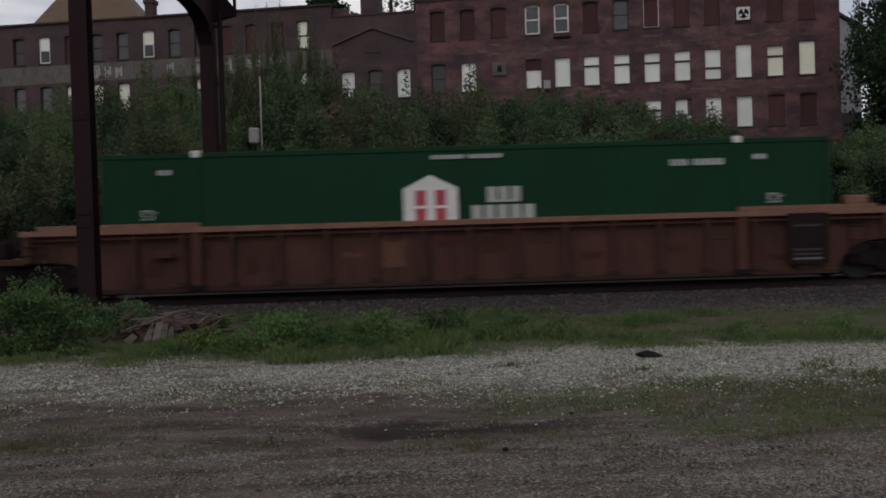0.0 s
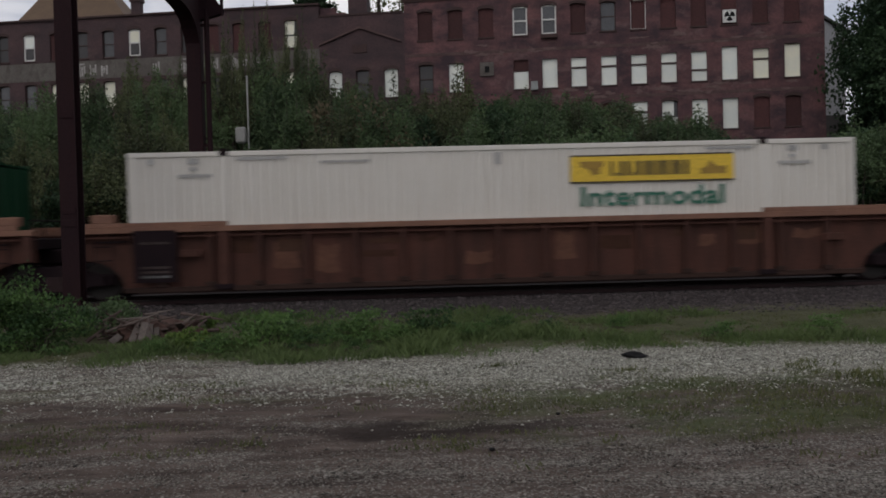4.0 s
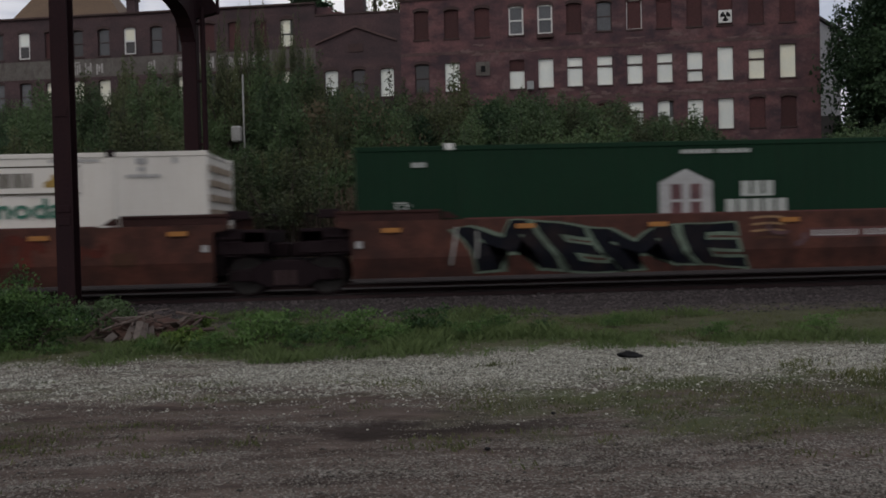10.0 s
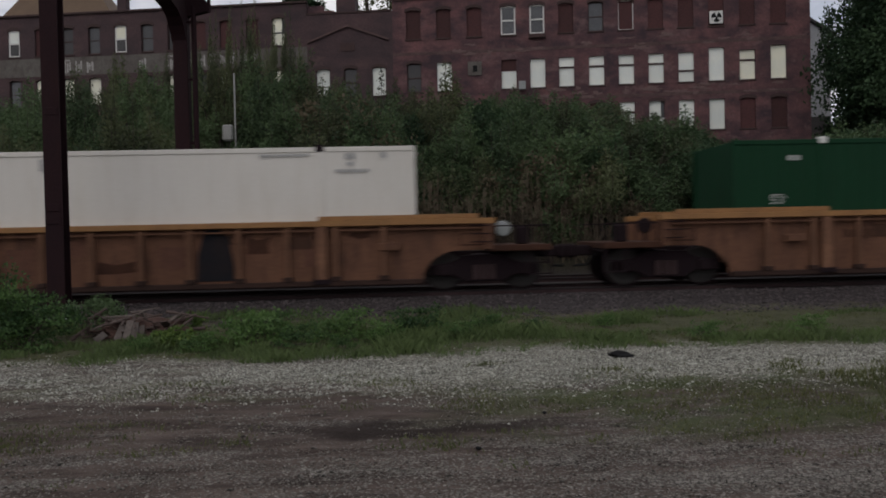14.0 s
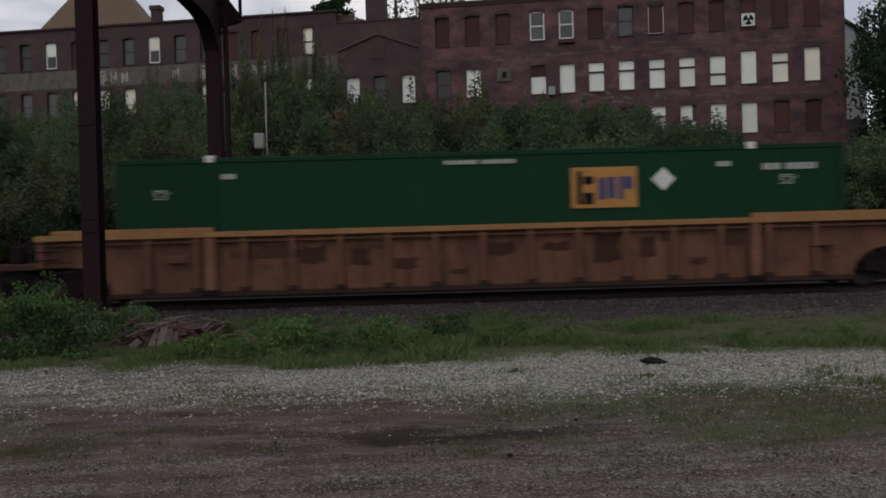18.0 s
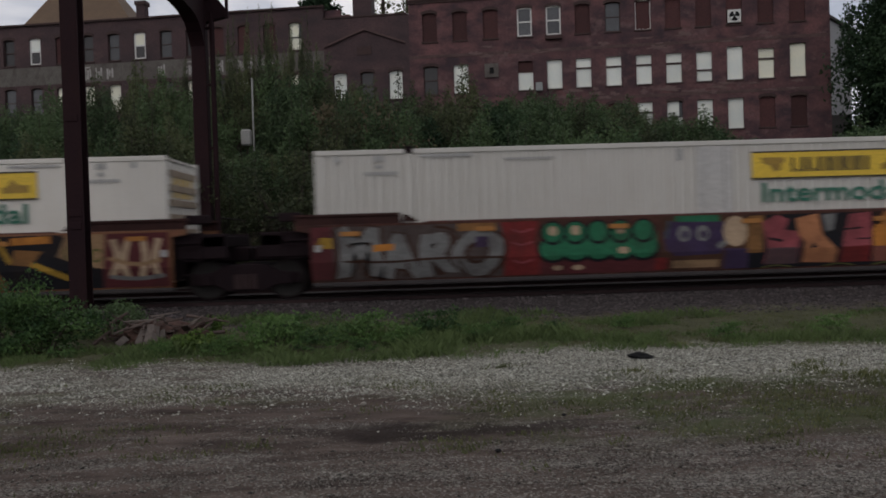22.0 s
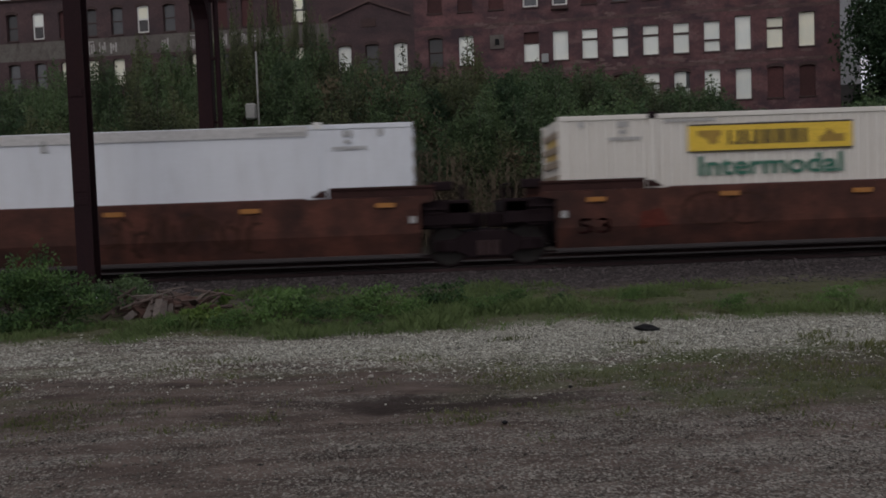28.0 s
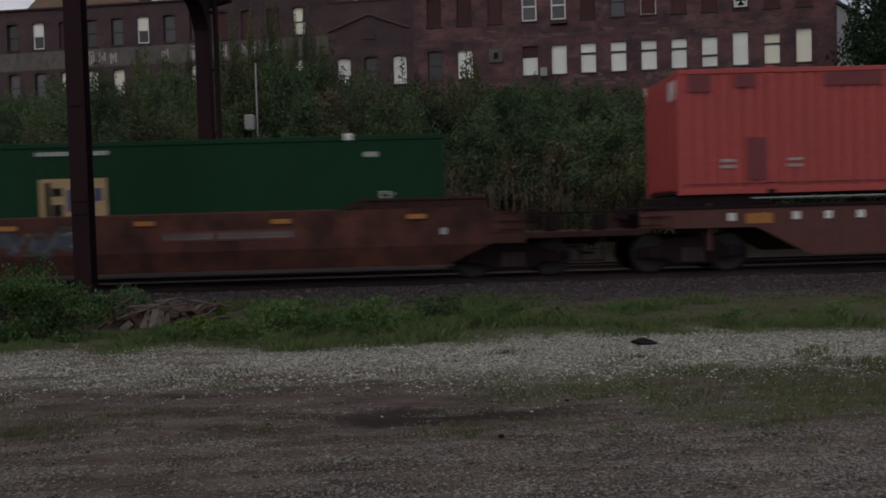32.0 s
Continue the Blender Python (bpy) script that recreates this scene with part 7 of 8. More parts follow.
def bright_piece(u):
    """Grey letters, a red block, green bubbles, a violet face, pink and orange blocks."""
    slab(u, [(-0.1, 0.05), (-0.1, 0.98), (0.6, 0.98), (0.5, 0.02)], "wine")
    slab(u, [(0.0, 0.6), (0.1, 0.8), (0.45, 0.78), (0.4, 0.6)], "gold")
    slab(u, [(0.4, 0.02), (0.35, 0.98), (4.1, 0.98), (4.1, 0.02)], "murk")
    word(u, "MARO", 0.42, 4.12, 0.38, 1.58, "ash", "umber", 0.05, 0.09, 1.25)
    for pts, w in (([(0.6, 0.36), (1.7, 0.32), (2.5, 0.38), (4.1, 0.36)], 0.05), ([(1.0, 0.3), (1.1, 0.04)], 0.07), ([(2.0, 0.3), (1.95, 0.04)], 0.08), ([(3.1, 0.36), (3.3, 0.04)], 0.07), ([(2.6, 0.94), (3.0, 0.9), (3.1, 0.7)], 0.06)):
        stroke(u, pts, w, "umber")
    slab(u, [(1.25, 0.52), (1.7, 0.54), (1.7, 0.66), (1.25, 0.64)], "tangerine")
    slab(u, [(3.1, 0.98), (3.95, 0.98), (3.95, 0.86), (3.1, 0.84)], "ochre")
    slab(u, [(3.5, 0.55), (3.78, 0.55), (3.78, 0.74), (3.5, 0.74)], "plum")
    slab(u, [(4.1, 0.02), (4.2, 0.5), (4.05, 0.98), (4.9, 0.99), (4.8, 0.6), (5.0, 0.02)], "crimson")
    for v in (0.85, 0.62, 0.3):
        stroke(u, [(4.3, v), (4.5, v - 0.07), (4.75, v)], 0.04, "rose")
    slab(u, [(4.9, 0.02), (4.9, 0.25), (7.6, 0.25), (7.6, 0.02)], "wine")
    for i in range(5):
        x = 5.2 + 0.5 * i
        paint(u, [ellipse(x, side_z(0.46), 0.36, 0.30)], "soot", "sprayed outline of a bubble")
    for i in range(5):
        x = 5.2 + 0.5 * i
        paint(u, [ellipse(x, side_z(0.48), 0.30, 0.26)], "jade", "sprayed green bubble")
    slab(u, [(5.0, 0.45), (7.5, 0.45), (7.5, 0.75), (5.0, 0.75)], "jade")
    for i in range(5):
        x = 5.2 + 0.5 * i
        paint(u, [ellipse(x, side_z(0.76), 0.27, 0.27)], "soot", "sprayed outline of a bubble")
        paint(u, [ellipse(x, side_z(0.77), 0.22, 0.22)], "jade", "sprayed green bubble")
        if i in (0, 1, 3):
            paint(u, [ellipse(x, side_z(0.8), 0.1, 0.11)], "cream", "sprayed highlight")
    paint(u, [ellipse(6.75, side_z(0.42), 0.12, 0.08), ellipse(5.3, side_z(0.13), 0.11, 0.06), ellipse(5.75, side_z(0.13), 0.12, 0.06)], "cream", "sprayed highlight")
    slab(u, [(7.6, 0.02), (7.6, 0.98), (9.5, 0.98), (9.5, 0.02)], "shade")
    slab(u, [(7.9, 0.9), (7.9, 1.0), (8.9, 1.0), (8.9, 0.88)], "jade")
    slab(u, [(7.65, 0.7), (7.8, 0.9), (9.0, 0.88), (9.1, 0.55), (8.9, 0.3), (7.9, 0.28), (7.7, 0.4)], "plum")
    for x in (8.1, 8.52):
        paint(u, [ellipse(x, side_z(0.68), 0.15, 0.18)], "ash", "sprayed eye")
        paint(u, [ellipse(x + 0.02, side_z(0.66), 0.07, 0.09)], "plum", "sprayed pupil")
    slab(u, [(7.85, 0.06), (8.9, 0.06), (8.9, 0.2), (7.85, 0.2)], "tan")
    slab(u, [(7.45, 0.04), (7.5, 0.26), (7.75, 0.26), (7.75, 0.04)], "crimson")
    slab(u, [(9.0, 0.02), (9.0, 0.4), (9.6, 0.38), (9.6, 0.02)], "plum")
    stroke(u, [(8.85, 0.42), (9.1, 0.55)], 0.16, "ash")
    stroke(u, [(7.7, 0.6), (7.78, 0.92)], 0.1, "slate")
    paint(u, [ellipse(9.25, side_z(0.7), 0.28, 0.34)], "cream", "sprayed cream oval")
    slab(u, [(9.55, 0.02), (9.5, 0.98), (13.25, 0.98), (13.25, 0.02)], "soot")
    slab(u, [(9.5, 0.3), (9.55, 0.97), (9.9, 0.97), (9.85, 0.3)], "ochre")
    slab(u, [(9.9, 0.08), (9.95, 0.42), (9.85, 0.85), (10.2, 0.97), (10.45, 0.88), (10.35, 0.7), (10.7, 0.66), (10.65, 0.08)], "rose")
    slab(u, [(9.92, 0.08), (9.96, 0.38), (10.65, 0.38), (10.65, 0.08)], "brick")
    slab(u, [(10.65, 0.62), (10.6, 0.9), (11.1, 0.98), (11.2, 0.6), (11.55, 0.3), (11.5, 0.08), (10.75, 0.1), (10.8, 0.45)], "apricot")
    slab(u, [(10.9, 0.36), (11.0, 0.46), (11.08, 0.36)], "soot")
    slab(u, [(11.2, 0.95), (11.5, 0.97), (11.45, 0.68), (11.28, 0.64)], "ash")
    slab(u, [(11.6, 0.08), (11.65, 0.5), (11.8, 0.95), (12.3, 0.98), (12.28, 0.08)], "rose")
    slab(u, [(11.6, 0.08), (11.62, 0.36), (12.28, 0.38), (12.28, 0.08)], "crimson")
    slab(u, [(12.35, 0.08), (12.32, 0.66), (12.6, 0.98), (13.15, 0.98), (13.2, 0.5), (13.05, 0.08)], "tangerine")
    slab(u, [(12.6, 0.72), (12.62, 0.98), (13.15, 0.98), (13.16, 0.7)], "apricot")
    slab(u, [(12.35, 0.08), (12.34, 0.36), (13.1, 0.36), (13.05, 0.08)], "salmon")
    slab(u, [(12.38, 0.76), (12.4, 0.97), (12.55, 0.97), (12.52, 0.74)], "umber")
    for pts, w in (([(11.4, 0.66), (12.1, 0.7)], 0.05), ([(11.95, 0.5), (12.28, 0.5)], 0.04), ([(12.85, 0.52), (13.15, 0.54)], 0.04), ([(10.0, 0.55), (10.3, 0.5)], 0.08)):
        stroke(u, pts, w)
    for x in (10.2, 11.6, 12.7):
        stroke(u, [(x - 0.35, 0.02), (x, 0.07), (x + 0.35, 0.02)], 0.03, "olive")
    slab(u, [(13.2, 0.02), (13.2, 0.98), (14.2, 0.98), (14.2, 0.02)], "ash")
    for pts, w in (([(13.3, 0.9), (13.6, 0.7), (13.4, 0.5), (13.9, 0.42)], 0.13), ([(13.3, 0.32), (13.8, 0.36), (14.1, 0.2)], 0.1), ([(13.9, 0.95), (13.8, 0.62), (14.1, 0.55)], 0.1), ([(13.35, 0.12), (13.9, 0.08)], 0.08)):
        stroke(u, pts, w, "slate")
    slab(u, [(14.15, 0.02), (14.15, 0.98), (16.25, 0.98), (16.25, 0.02)], "murk")
    slab(u, [(14.25, 0.02), (14.25, 0.5), (14.6, 0.58), (15.4, 0.48), (15.4, 0.02)], "soot")
    slab(u, [(14.2, 0.8), (14.2, 0.98), (14.8, 0.98), (14.75, 0.78)], "olive")
    slab(u, [(14.45, 0.58), (14.45, 0.68), (14.85, 0.68), (14.85, 0.58)], "tangerine")
    ring(u, 15.15, 0.74, 0.16, 0.16, 0.07, "ash")
    slab(u, [(15.7, 0.9), (15.7, 0.74), (16.15, 0.74), (16.1, 0.92)], "gold")
    stroke(u, [(15.3, 0.9), (15.5, 0.3), (15.7, 0.1)], 0.12, "umber")


def lined_piece(u):
    """Thin dark lines and olive patches over a silvered side."""
    for p in ([(8.0, 0.18), (7.95, 0.7), (8.35, 0.74), (8.7, 0.5), (8.5, 0.2)], [(8.9, 0.74), (8.95, 0.98), (9.35, 0.98), (9.3, 0.74)], [(9.75, 0.74), (9.8, 0.96), (10.4, 0.96), (10.45, 0.78)],
              [(14.0, 0.05), (14.05, 0.4), (14.4, 0.42), (14.45, 0.05)], [(14.3, 0.6), (14.35, 0.98), (15.0, 0.98), (15.1, 0.62)], [(9.6, 0.08), (9.85, 0.24), (10.15, 0.1)]):
        slab(u, p, "olive")
    slab(u, [(13.55, 0.72), (13.6, 0.9), (13.9, 0.97), (13.85, 0.74)], "gold")
    slab(u, [(12.4, 0.88), (12.4, 0.97), (13.2, 0.98), (13.1, 0.86)], "apricot")
    slab(u, [(1.3, 0.8), (1.35, 0.92), (1.9, 0.9), (1.8, 0.76)], "cream")
    slab(u, [(6.4, 0.74), (6.5, 0.92), (7.2, 0.95), (7.3, 0.76)], "cream")
    slab(u, [(12.9, 0.2), (13.0, 0.5), (13.6, 0.46), (13.5, 0.14)], "murk")
    for pts, w in (([(0.62, 0.97), (0.72, 0.5), (0.92, 0.02)], 0.12), ([(2.08, 0.95), (2.0, 0.5), (1.93, 0.02)], 0.11), ([(2.95, 0.97), (3.15, 0.45), (3.0, 0.06)], 0.07), ([(2.3, 0.66), (2.9, 0.8)], 0.07),
                   ([(2.3, 0.22), (3.15, 0.4)], 0.06), ([(3.65, 0.9), (3.65, 0.68), (4.05, 0.68)], 0.07), ([(4.3, 0.98), (4.38, 0.7), (4.85, 0.74)], 0.09), ([(5.95, 0.98), (5.85, 0.72), (5.3, 0.45)], 0.13),
                   ([(5.98, 0.74), (6.28, 0.42), (6.2, 0.02)], 0.06), ([(5.8, 0.42), (5.5, 0.18), (5.1, 0.12), (4.92, 0.35)], 0.09), ([(6.65, 0.72), (7.45, 0.78)], 0.06), ([(7.42, 0.98), (7.6, 0.62), (7.85, 0.02)], 0.19),
                   ([(6.6, 0.32), (7.7, 0.38)], 0.07), ([(9.36, 0.98), (9.42, 0.44)], 0.12), ([(9.5, 0.06), (10.22, 0.1), (10.1, 0.24), (9.8, 0.3)], 0.06), ([(10.45, 0.94), (10.5, 0.66)], 0.07),
                   ([(10.9, 0.78), (11.3, 0.74), (11.4, 0.94)], 0.06), ([(11.25, 0.32), (11.3, 0.12), (10.8, 0.14)], 0.07), ([(12.3, 0.06), (12.4, 0.36), (12.9, 0.36), (13.12, 0.1), (12.6, 0.07)], 0.06),
                   ([(13.8, 0.54), (14.35, 0.46), (14.5, 0.02)], 0.10), ([(13.2, 0.92), (13.3, 0.5)], 0.06), ([(14.6, 0.8), (14.9, 0.72)], 0.08), ([(11.9, 0.9), (12.2, 0.7)], 0.06)):
        stroke(u, pts, w)
    g = random.Random(58)
    for i in range(44):
        x, v = 0.9 + 15.0 * (i + g.random()) / 44, g.uniform(0.1, 0.85)
        a, b = g.uniform(0.06, 0.3), g.uniform(0.03, 0.14)
        slab(u, [(x - a, v - b * g.random()), (x, v - b), (x + a, v - b * g.random()), (x + a * g.random(), v + b), (x - a * g.random(), v + b)], g.choice(("murk", "ash", "murk", "olive", "tan", "shade") if x > 7.8 else ("murk", "ash", "murk", "shade")), "thin sprayed wash")
    stroke(u, [(4.42, 0.68), (4.5, 0.02)], 0.06, "murk")
    stroke(u, [(3.7, 0.6), (3.75, 0.05)], 0.06, "murk")
    stroke(u, [(1.2, 0.6), (1.5, 0.4), (1.4, 0.1)], 0.05, "murk")
    ring(u, 8.97, 0.4, 0.4, 0.42, 0.06)
    ring(u, 14.75, 0.78, 0.14, 0.1, 0.05, "slate")
    slab(u, [(15.1, 0.1), (15.0, 0.95), (16.2, 0.98), (16.1, 0.7), (16.4, 0.4), (15.9, 0.05)], "slate")
    slab(u, [(15.3, 0.5), (15.4, 0.95), (15.9, 0.9), (15.8, 0.55)], "sage")
    number_plate(u, 9.95, 13.1, 1.02, 1.28)


def slate_piece(u):
    """A navy and grey cloud with pale loops, lozenges and a star."""
    slab(u, [(-0.6, 0.5), (-0.5, 0.98), (4.0, 0.98), (4.6, 0.8), (4.7, 0.02), (0.1, 0.02), (-0.2, 0.2)], "slate")
    slab(u, [(0.25, 0.1), (0.3, 0.5), (0.75, 0.62), (1.1, 0.4), (1.05, 0.05)], "umber")
    slab(u, [(1.0, 0.02), (0.95, 0.8), (2.4, 0.9), (2.3, 0.04)], "soot")
    stroke(u, [(-0.45, 0.42), (-0.1, 0.1), (0.4, 0.02), (1.1, 0.03)], 0.06, "silver")
    stroke(u, [(0.2, 0.48), (0.4, 0.72), (0.8, 0.74), (1.1, 0.42)], 0.06, "soot")
    stroke(u, [(0.35, 0.54), (0.6, 0.62), (0.88, 0.54)], 0.09, "silver")
    ring(u, -0.05, 0.82, 0.26, 0.2, 0.07, "sage")
    stroke(u, [(1.15, 0.76), (1.5, 0.28)], 0.2, "sage", "sprayed lozenge")
    stroke(u, [(1.55, 0.74), (2.0, 0.3)], 0.22, "sage", "sprayed lozenge")
    stroke(u, [(1.2, 0.9), (1.5, 0.95), (1.4, 0.8)], 0.06, "silver")
    stroke(u, [(1.3, 0.04), (2.2, 0.05)], 0.05, "silver")
    slab(u, [(2.3, 0.6), (3.2, 0.95), (3.42, 0.5), (2.8, 0.08), (2.35, 0.2)], "navy")
    for pts, w in (([(2.5, 0.66), (3.3, 0.94)], 0.06), ([(2.25, 0.6), (2.5, 0.36)], 0.1), ([(2.3, 0.22), (2.85, 0.04), (3.4, 0.2)], 0.07), ([(2.6, 0.44), (3.35, 0.46)], 0.03)):
        stroke(u, pts, w, "silver")
    stroke(u, [(2.35, 0.86), (2.55, 0.84), (2.5, 0.7)], 0.1, "sage")
    slab(u, [(3.45, 0.05), (3.55, 0.92), (4.0, 0.94), (4.6, 0.08)], "navy")
    for pts, w in (([(3.42, 0.9), (3.44, 0.05)], 0.07), ([(4.0, 0.94), (4.2, 0.5), (4.55, 0.06), (4.2, 0.05)], 0.06), ([(3.75, 0.06), (3.78, 0.24), (4.05, 0.24), (4.08, 0.06)], 0.05), ([(3.5, 0.9), (3.6, 0.6)], 0.1)):
        stroke(u, pts, w, "silver")
    slab(u, [(3.85, 0.5), (3.9, 0.8), (4.05, 0.78), (4.1, 0.5)], "sage")
    slab(u, [(4.5, 0.8), (4.6, 0.98), (5.4, 0.96), (5.5, 0.8), (5.0, 0.76)], "slate")
    slab(u, [(4.6, 0.12), (4.7, 0.42), (5.3, 0.4), (5.2, 0.14)], "slate")
    slab(u, [(4.75, 0.24), (4.9, 0.36), (5.2, 0.3), (5.0, 0.2)], "teal")
    bars(u, 3.55, 5.5, 1.02, 1.18, 9, "ash", 0.03, -SIDE)
    bars(u, 5.58, 6.05, 1.02, 1.2, 3, "mark_white", 0.03, -SIDE)
    slab(u, [(6.35, 0.5), (6.3, 0.9), (7.5, 0.96), (7.45, 0.56)], "umber")
    for a in (6.4, 6.75, 7.1):
        stroke(u, [(a, 0.62), (a + 0.3, 0.68), (a + 0.05, 0.8), (a + 0.32, 0.9)], 0.06, "ash")


def build_train():
    HUNT = "white container with yellow sign"
    GREEN = "dark green container in a well car"
    leads = {"a": (-7.15, 12.4, 31.83), "b": (55.28, 74.63, 94.0), "d": (187.76, 207.14, 226.58), "e": (250.15, 269.52, 288.95)}
    # first three-unit car: ribbed, rust red
    a = leads["a"]
    ribbed_car(a[0], "ribbed rust-red well car unit, sooty and worn", "rust_car", "rust_flange", "cj", (1,))
    u = ribbed_car(a[1], "ribbed rust-red well car unit, sooty and worn", "rust_car", "rust_flange", "jj", (0, 1))
    part("chalk_mark", prism([(6.1, 1.5), (6.25, 1.5), (6.55, 1.15), (6.85, 1.5), (7.0, 1.5), (6.6, 1.02), (6.5, 1.02)], -SIDE + 0.144, -SIDE + 0.147), "shade", u)
    ribbed_car(a[2], "ribbed rust-red well car unit, sooty and worn", "rust_car", "rust_flange", "jc", (0,))
    truck(a[0] - 1.5), truck((a[0] + a[1] + LONG) / 2), truck((a[1] + a[2] + LONG) / 2), truck(a[2] + LONG + 1.5)
    c = container(a[0], "green", GREEN + " with a white house emblem", 0.31, 0.012, "mark_white")
    green_marks(c, 1)
    house_emblem(c, 6.62, False)
    c = container(a[1], "green", GREEN + " with an orange emblem panel", 0.31, 0.012, "mark_white")
    green_marks(c)
    emblem_panel(c, 4.45, 0.36)
    diamond(c, 3.75, TOP - 1.05)
    c = container(a[2], "white", HUNT + " and green lettering")
    hunter_sign(c, 9.72), white_marks(c), end_gear(c, "sign_pale")
    # second three-unit car: smooth brown sides under graffiti
    b = leads["b"]
    u = smooth_car(b[0], "smooth brown well car unit with lavender graffiti letters", "brown_car", "cj")
    slate_piece(u)
    paint(u, [[(8.7, 1.2), (9.0, 1.55), (10.2, 1.58), (10.2, 1.2), (9.6, 1.15), (9.7, 0.5), (9.4, 0.45), (9.2, 1.2)]], "soot")
    word(u, "TECKS", 8.9, 13.5, 0.45, 1.5, "lavender", "ink", 0.18, 0.05, 2.8, "silver")
    slab(u, [(10.15, 0.2), (10.3, 0.6), (10.5, 0.6), (10.4, 0.2)], "sage")
    stroke(u, [(8.6, 0.04), (9.0, 0.4)], 0.05, "shade")
    stroke(u, [(13.3, 0.42), (14.2, 0.06)], 0.05, "tan")
    squiggle(u, 13.4, 14.6, 0.45, 1.1, "cream", 12, 2, 0.03)
    u = smooth_car(b[1], "smooth brown well car unit with red and white graffiti", "brown_car", "jj")
    throw_up(u, 3.1, 8.3, 0.37, 1.58, "crimson", "soot", "ash", 4, 71)
    paint(u, [[(8.3, 0.95), (9.45, 1.0), (9.45, 1.4), (8.2, 1.42)]], "soot")
    paint(u, ribbon([(8.85, 1.05), (9.2, 1.32)], 0.10) + ribbon([(9.2, 1.05), (8.85, 1.32)], 0.10), "ash")
    paint(u, [[(2.75, 1.0), (3.2, 1.05), (3.25, 1.5), (2.9, 1.45)], [(8.2, 1.44), (9.3, 1.44), (9.2, 1.56), (8.2, 1.55)]], "ochre")
    squiggle(u, 11.2, 12.6, 0.7, 1.45, "rustred", 74, 4, 0.20)
    squiggle(u, 13.2, 14.0, 0.8, 1.3, "rustred", 75, 2, 0.16)
    squiggle(u, 0.8, 1.8, 0.8, 1.4, "rustred", 76, 2, 0.16)
    paint(u, [[(14.1, 0.75), (14.6, 0.75), (14.6, 1.05), (14.1, 1.05)], [(10.2, 0.98), (10.9, 0.95), (11.0, 1.05), (10.5, 1.12)]], "shade")
    u = smooth_car(b[2], "smooth brown well car unit with black and silver letters", "brown_car", "jc")
    word(u, "MEME", 2.1, 8.7, 0.38, 1.57, "ink", "sage", -0.3, 0.05, 1.7)
    squiggle(u, 1.9, 2.9, 0.6, 1.5, "silver", 25, 2, 0.06)
    for v in (0.55, 0.68, 0.8, 0.92):
        stroke(u, [(8.75, v), (9.15, v + 0.03), (9.5, v)], 0.05, "shade" if v < 0.6 else "tan")
    number_plate(u, 10.0, 13.1, 1.02, 1.25, "mark_grey", "maroon_car")
    squiggle(u, 14.6, 16.0, 0.95, 1.45, "moss", 22, 3, 0.09)
    squiggle(u, 9.1, 10.0, 0.8, 1.5, "brick", 23, 3, 0.1)
    truck(b[0] - 1.5), truck((b[0] + b[1] + LONG) / 2), truck((b[1] + b[2] + LONG) / 2), truck(b[2] + LONG + 1.5)
    c = container(b[0], "white", HUNT + ", faded, no lettering")
    hunter_sign(c, 9.72, "sign_pale", False), white_marks(c), end_gear(c, "sign_pale")
    c = container(b[1], "white", "white domestic container with a pale sign and green lettering", 0.6, 0.004)
    hunter_sign(c, 9.72, "white"), white_marks(c), end_gear(c, "")
    plate(c, "corner_flash", 9.78, 10.2, TOP - 0.85, TOP - 0.42, "sign_pale", 0.016)
    c = container(b[2], "green_dull", GREEN + " with a grey house emblem", 0.31, 0.012, "mark_white")
    green_marks(c, 1)
    house_emblem(c, 6.75, True)
    # three single cars: ribbed, faded yellow
    for i, x in enumerate((117.43, 140.72, 164.4)):
        u = ribbed_car(x, "ribbed faded-yellow well car, dusty and scuffed", "yellow_car", "yellow_flange", "cc", (), 1.02, i == 0)
        truck(x - 1.5), truck(x + LONG + 1.5)
        y = -SIDE + 0.136
        bars(u, 2.5, 4.1, 1.02, 1.2, 9, "shade", 0.0, y)
        if i == 0:
            for p, q in ((6.1, 6.92), (11.35, 12.15)):
                part("dark_smear", prism([(p, 0.36), (q, 0.36), (q, 0.7), (q - 0.1, 1.3), (q - 0.3, 1.5), (p + 0.2, 1.48), (p + 0.03, 0.95)], y - 0.008, y - 0.005), "soot", u)
    c = container(117.43, "white", HUNT + " and green lettering", 0.62, 0.004)
    hunter_sign(c, 2.93), white_marks(c), end_gear(c, "sign_pale")
    c = container(140.72, "green", GREEN + " with a low emblem panel", 0.31, 0.012, "mark_white")
    green_marks(c, 1)
    emblem_panel(c, 7.35, 0.75, "emblem_pale")
    c = container(164.4, "green", GREEN + " with an orange emblem panel", 0.31, 0.012, "mark_white")
    green_marks(c, 1, 1.1)
    emblem_panel(c, 10.05, 0.42)
    diamond(c, 12.1, TOP - 0.72)
    # third three-unit car: covered in graffiti
    d = leads["d"]
    u = smooth_car(d[0], "well car unit covered in orange and black graffiti", "orange_car", "cj")
    orange_piece(u)
    u = smooth_car(d[1], "well car unit covered in many-coloured graffiti letters", "brown_car", "jj")
    bright_piece(u)
    u = smooth_car(d[2], "silver-sprayed well car unit with black graffiti lines", "silver_car", "jc")
    lined_piece(u)
    slab(u, [(15.9, 0.5), (16.0, 0.9), (16.9, 0.93), (17.0, 0.6), (16.6, 0.42)], "ochre")
    slab(u, [(16.1, 0.62), (16.15, 0.88), (16.75, 0.9), (16.8, 0.66)], "apricot")
    slab(u, [(16.85, 0.36), (16.95, 0.88), (17.74, 0.86), (17.74, 0.36)], "soot")
    slab(u, [(17.1, 0.6), (17.1, 0.74), (17.5, 0.74), (17.5, 0.6)], "teal")
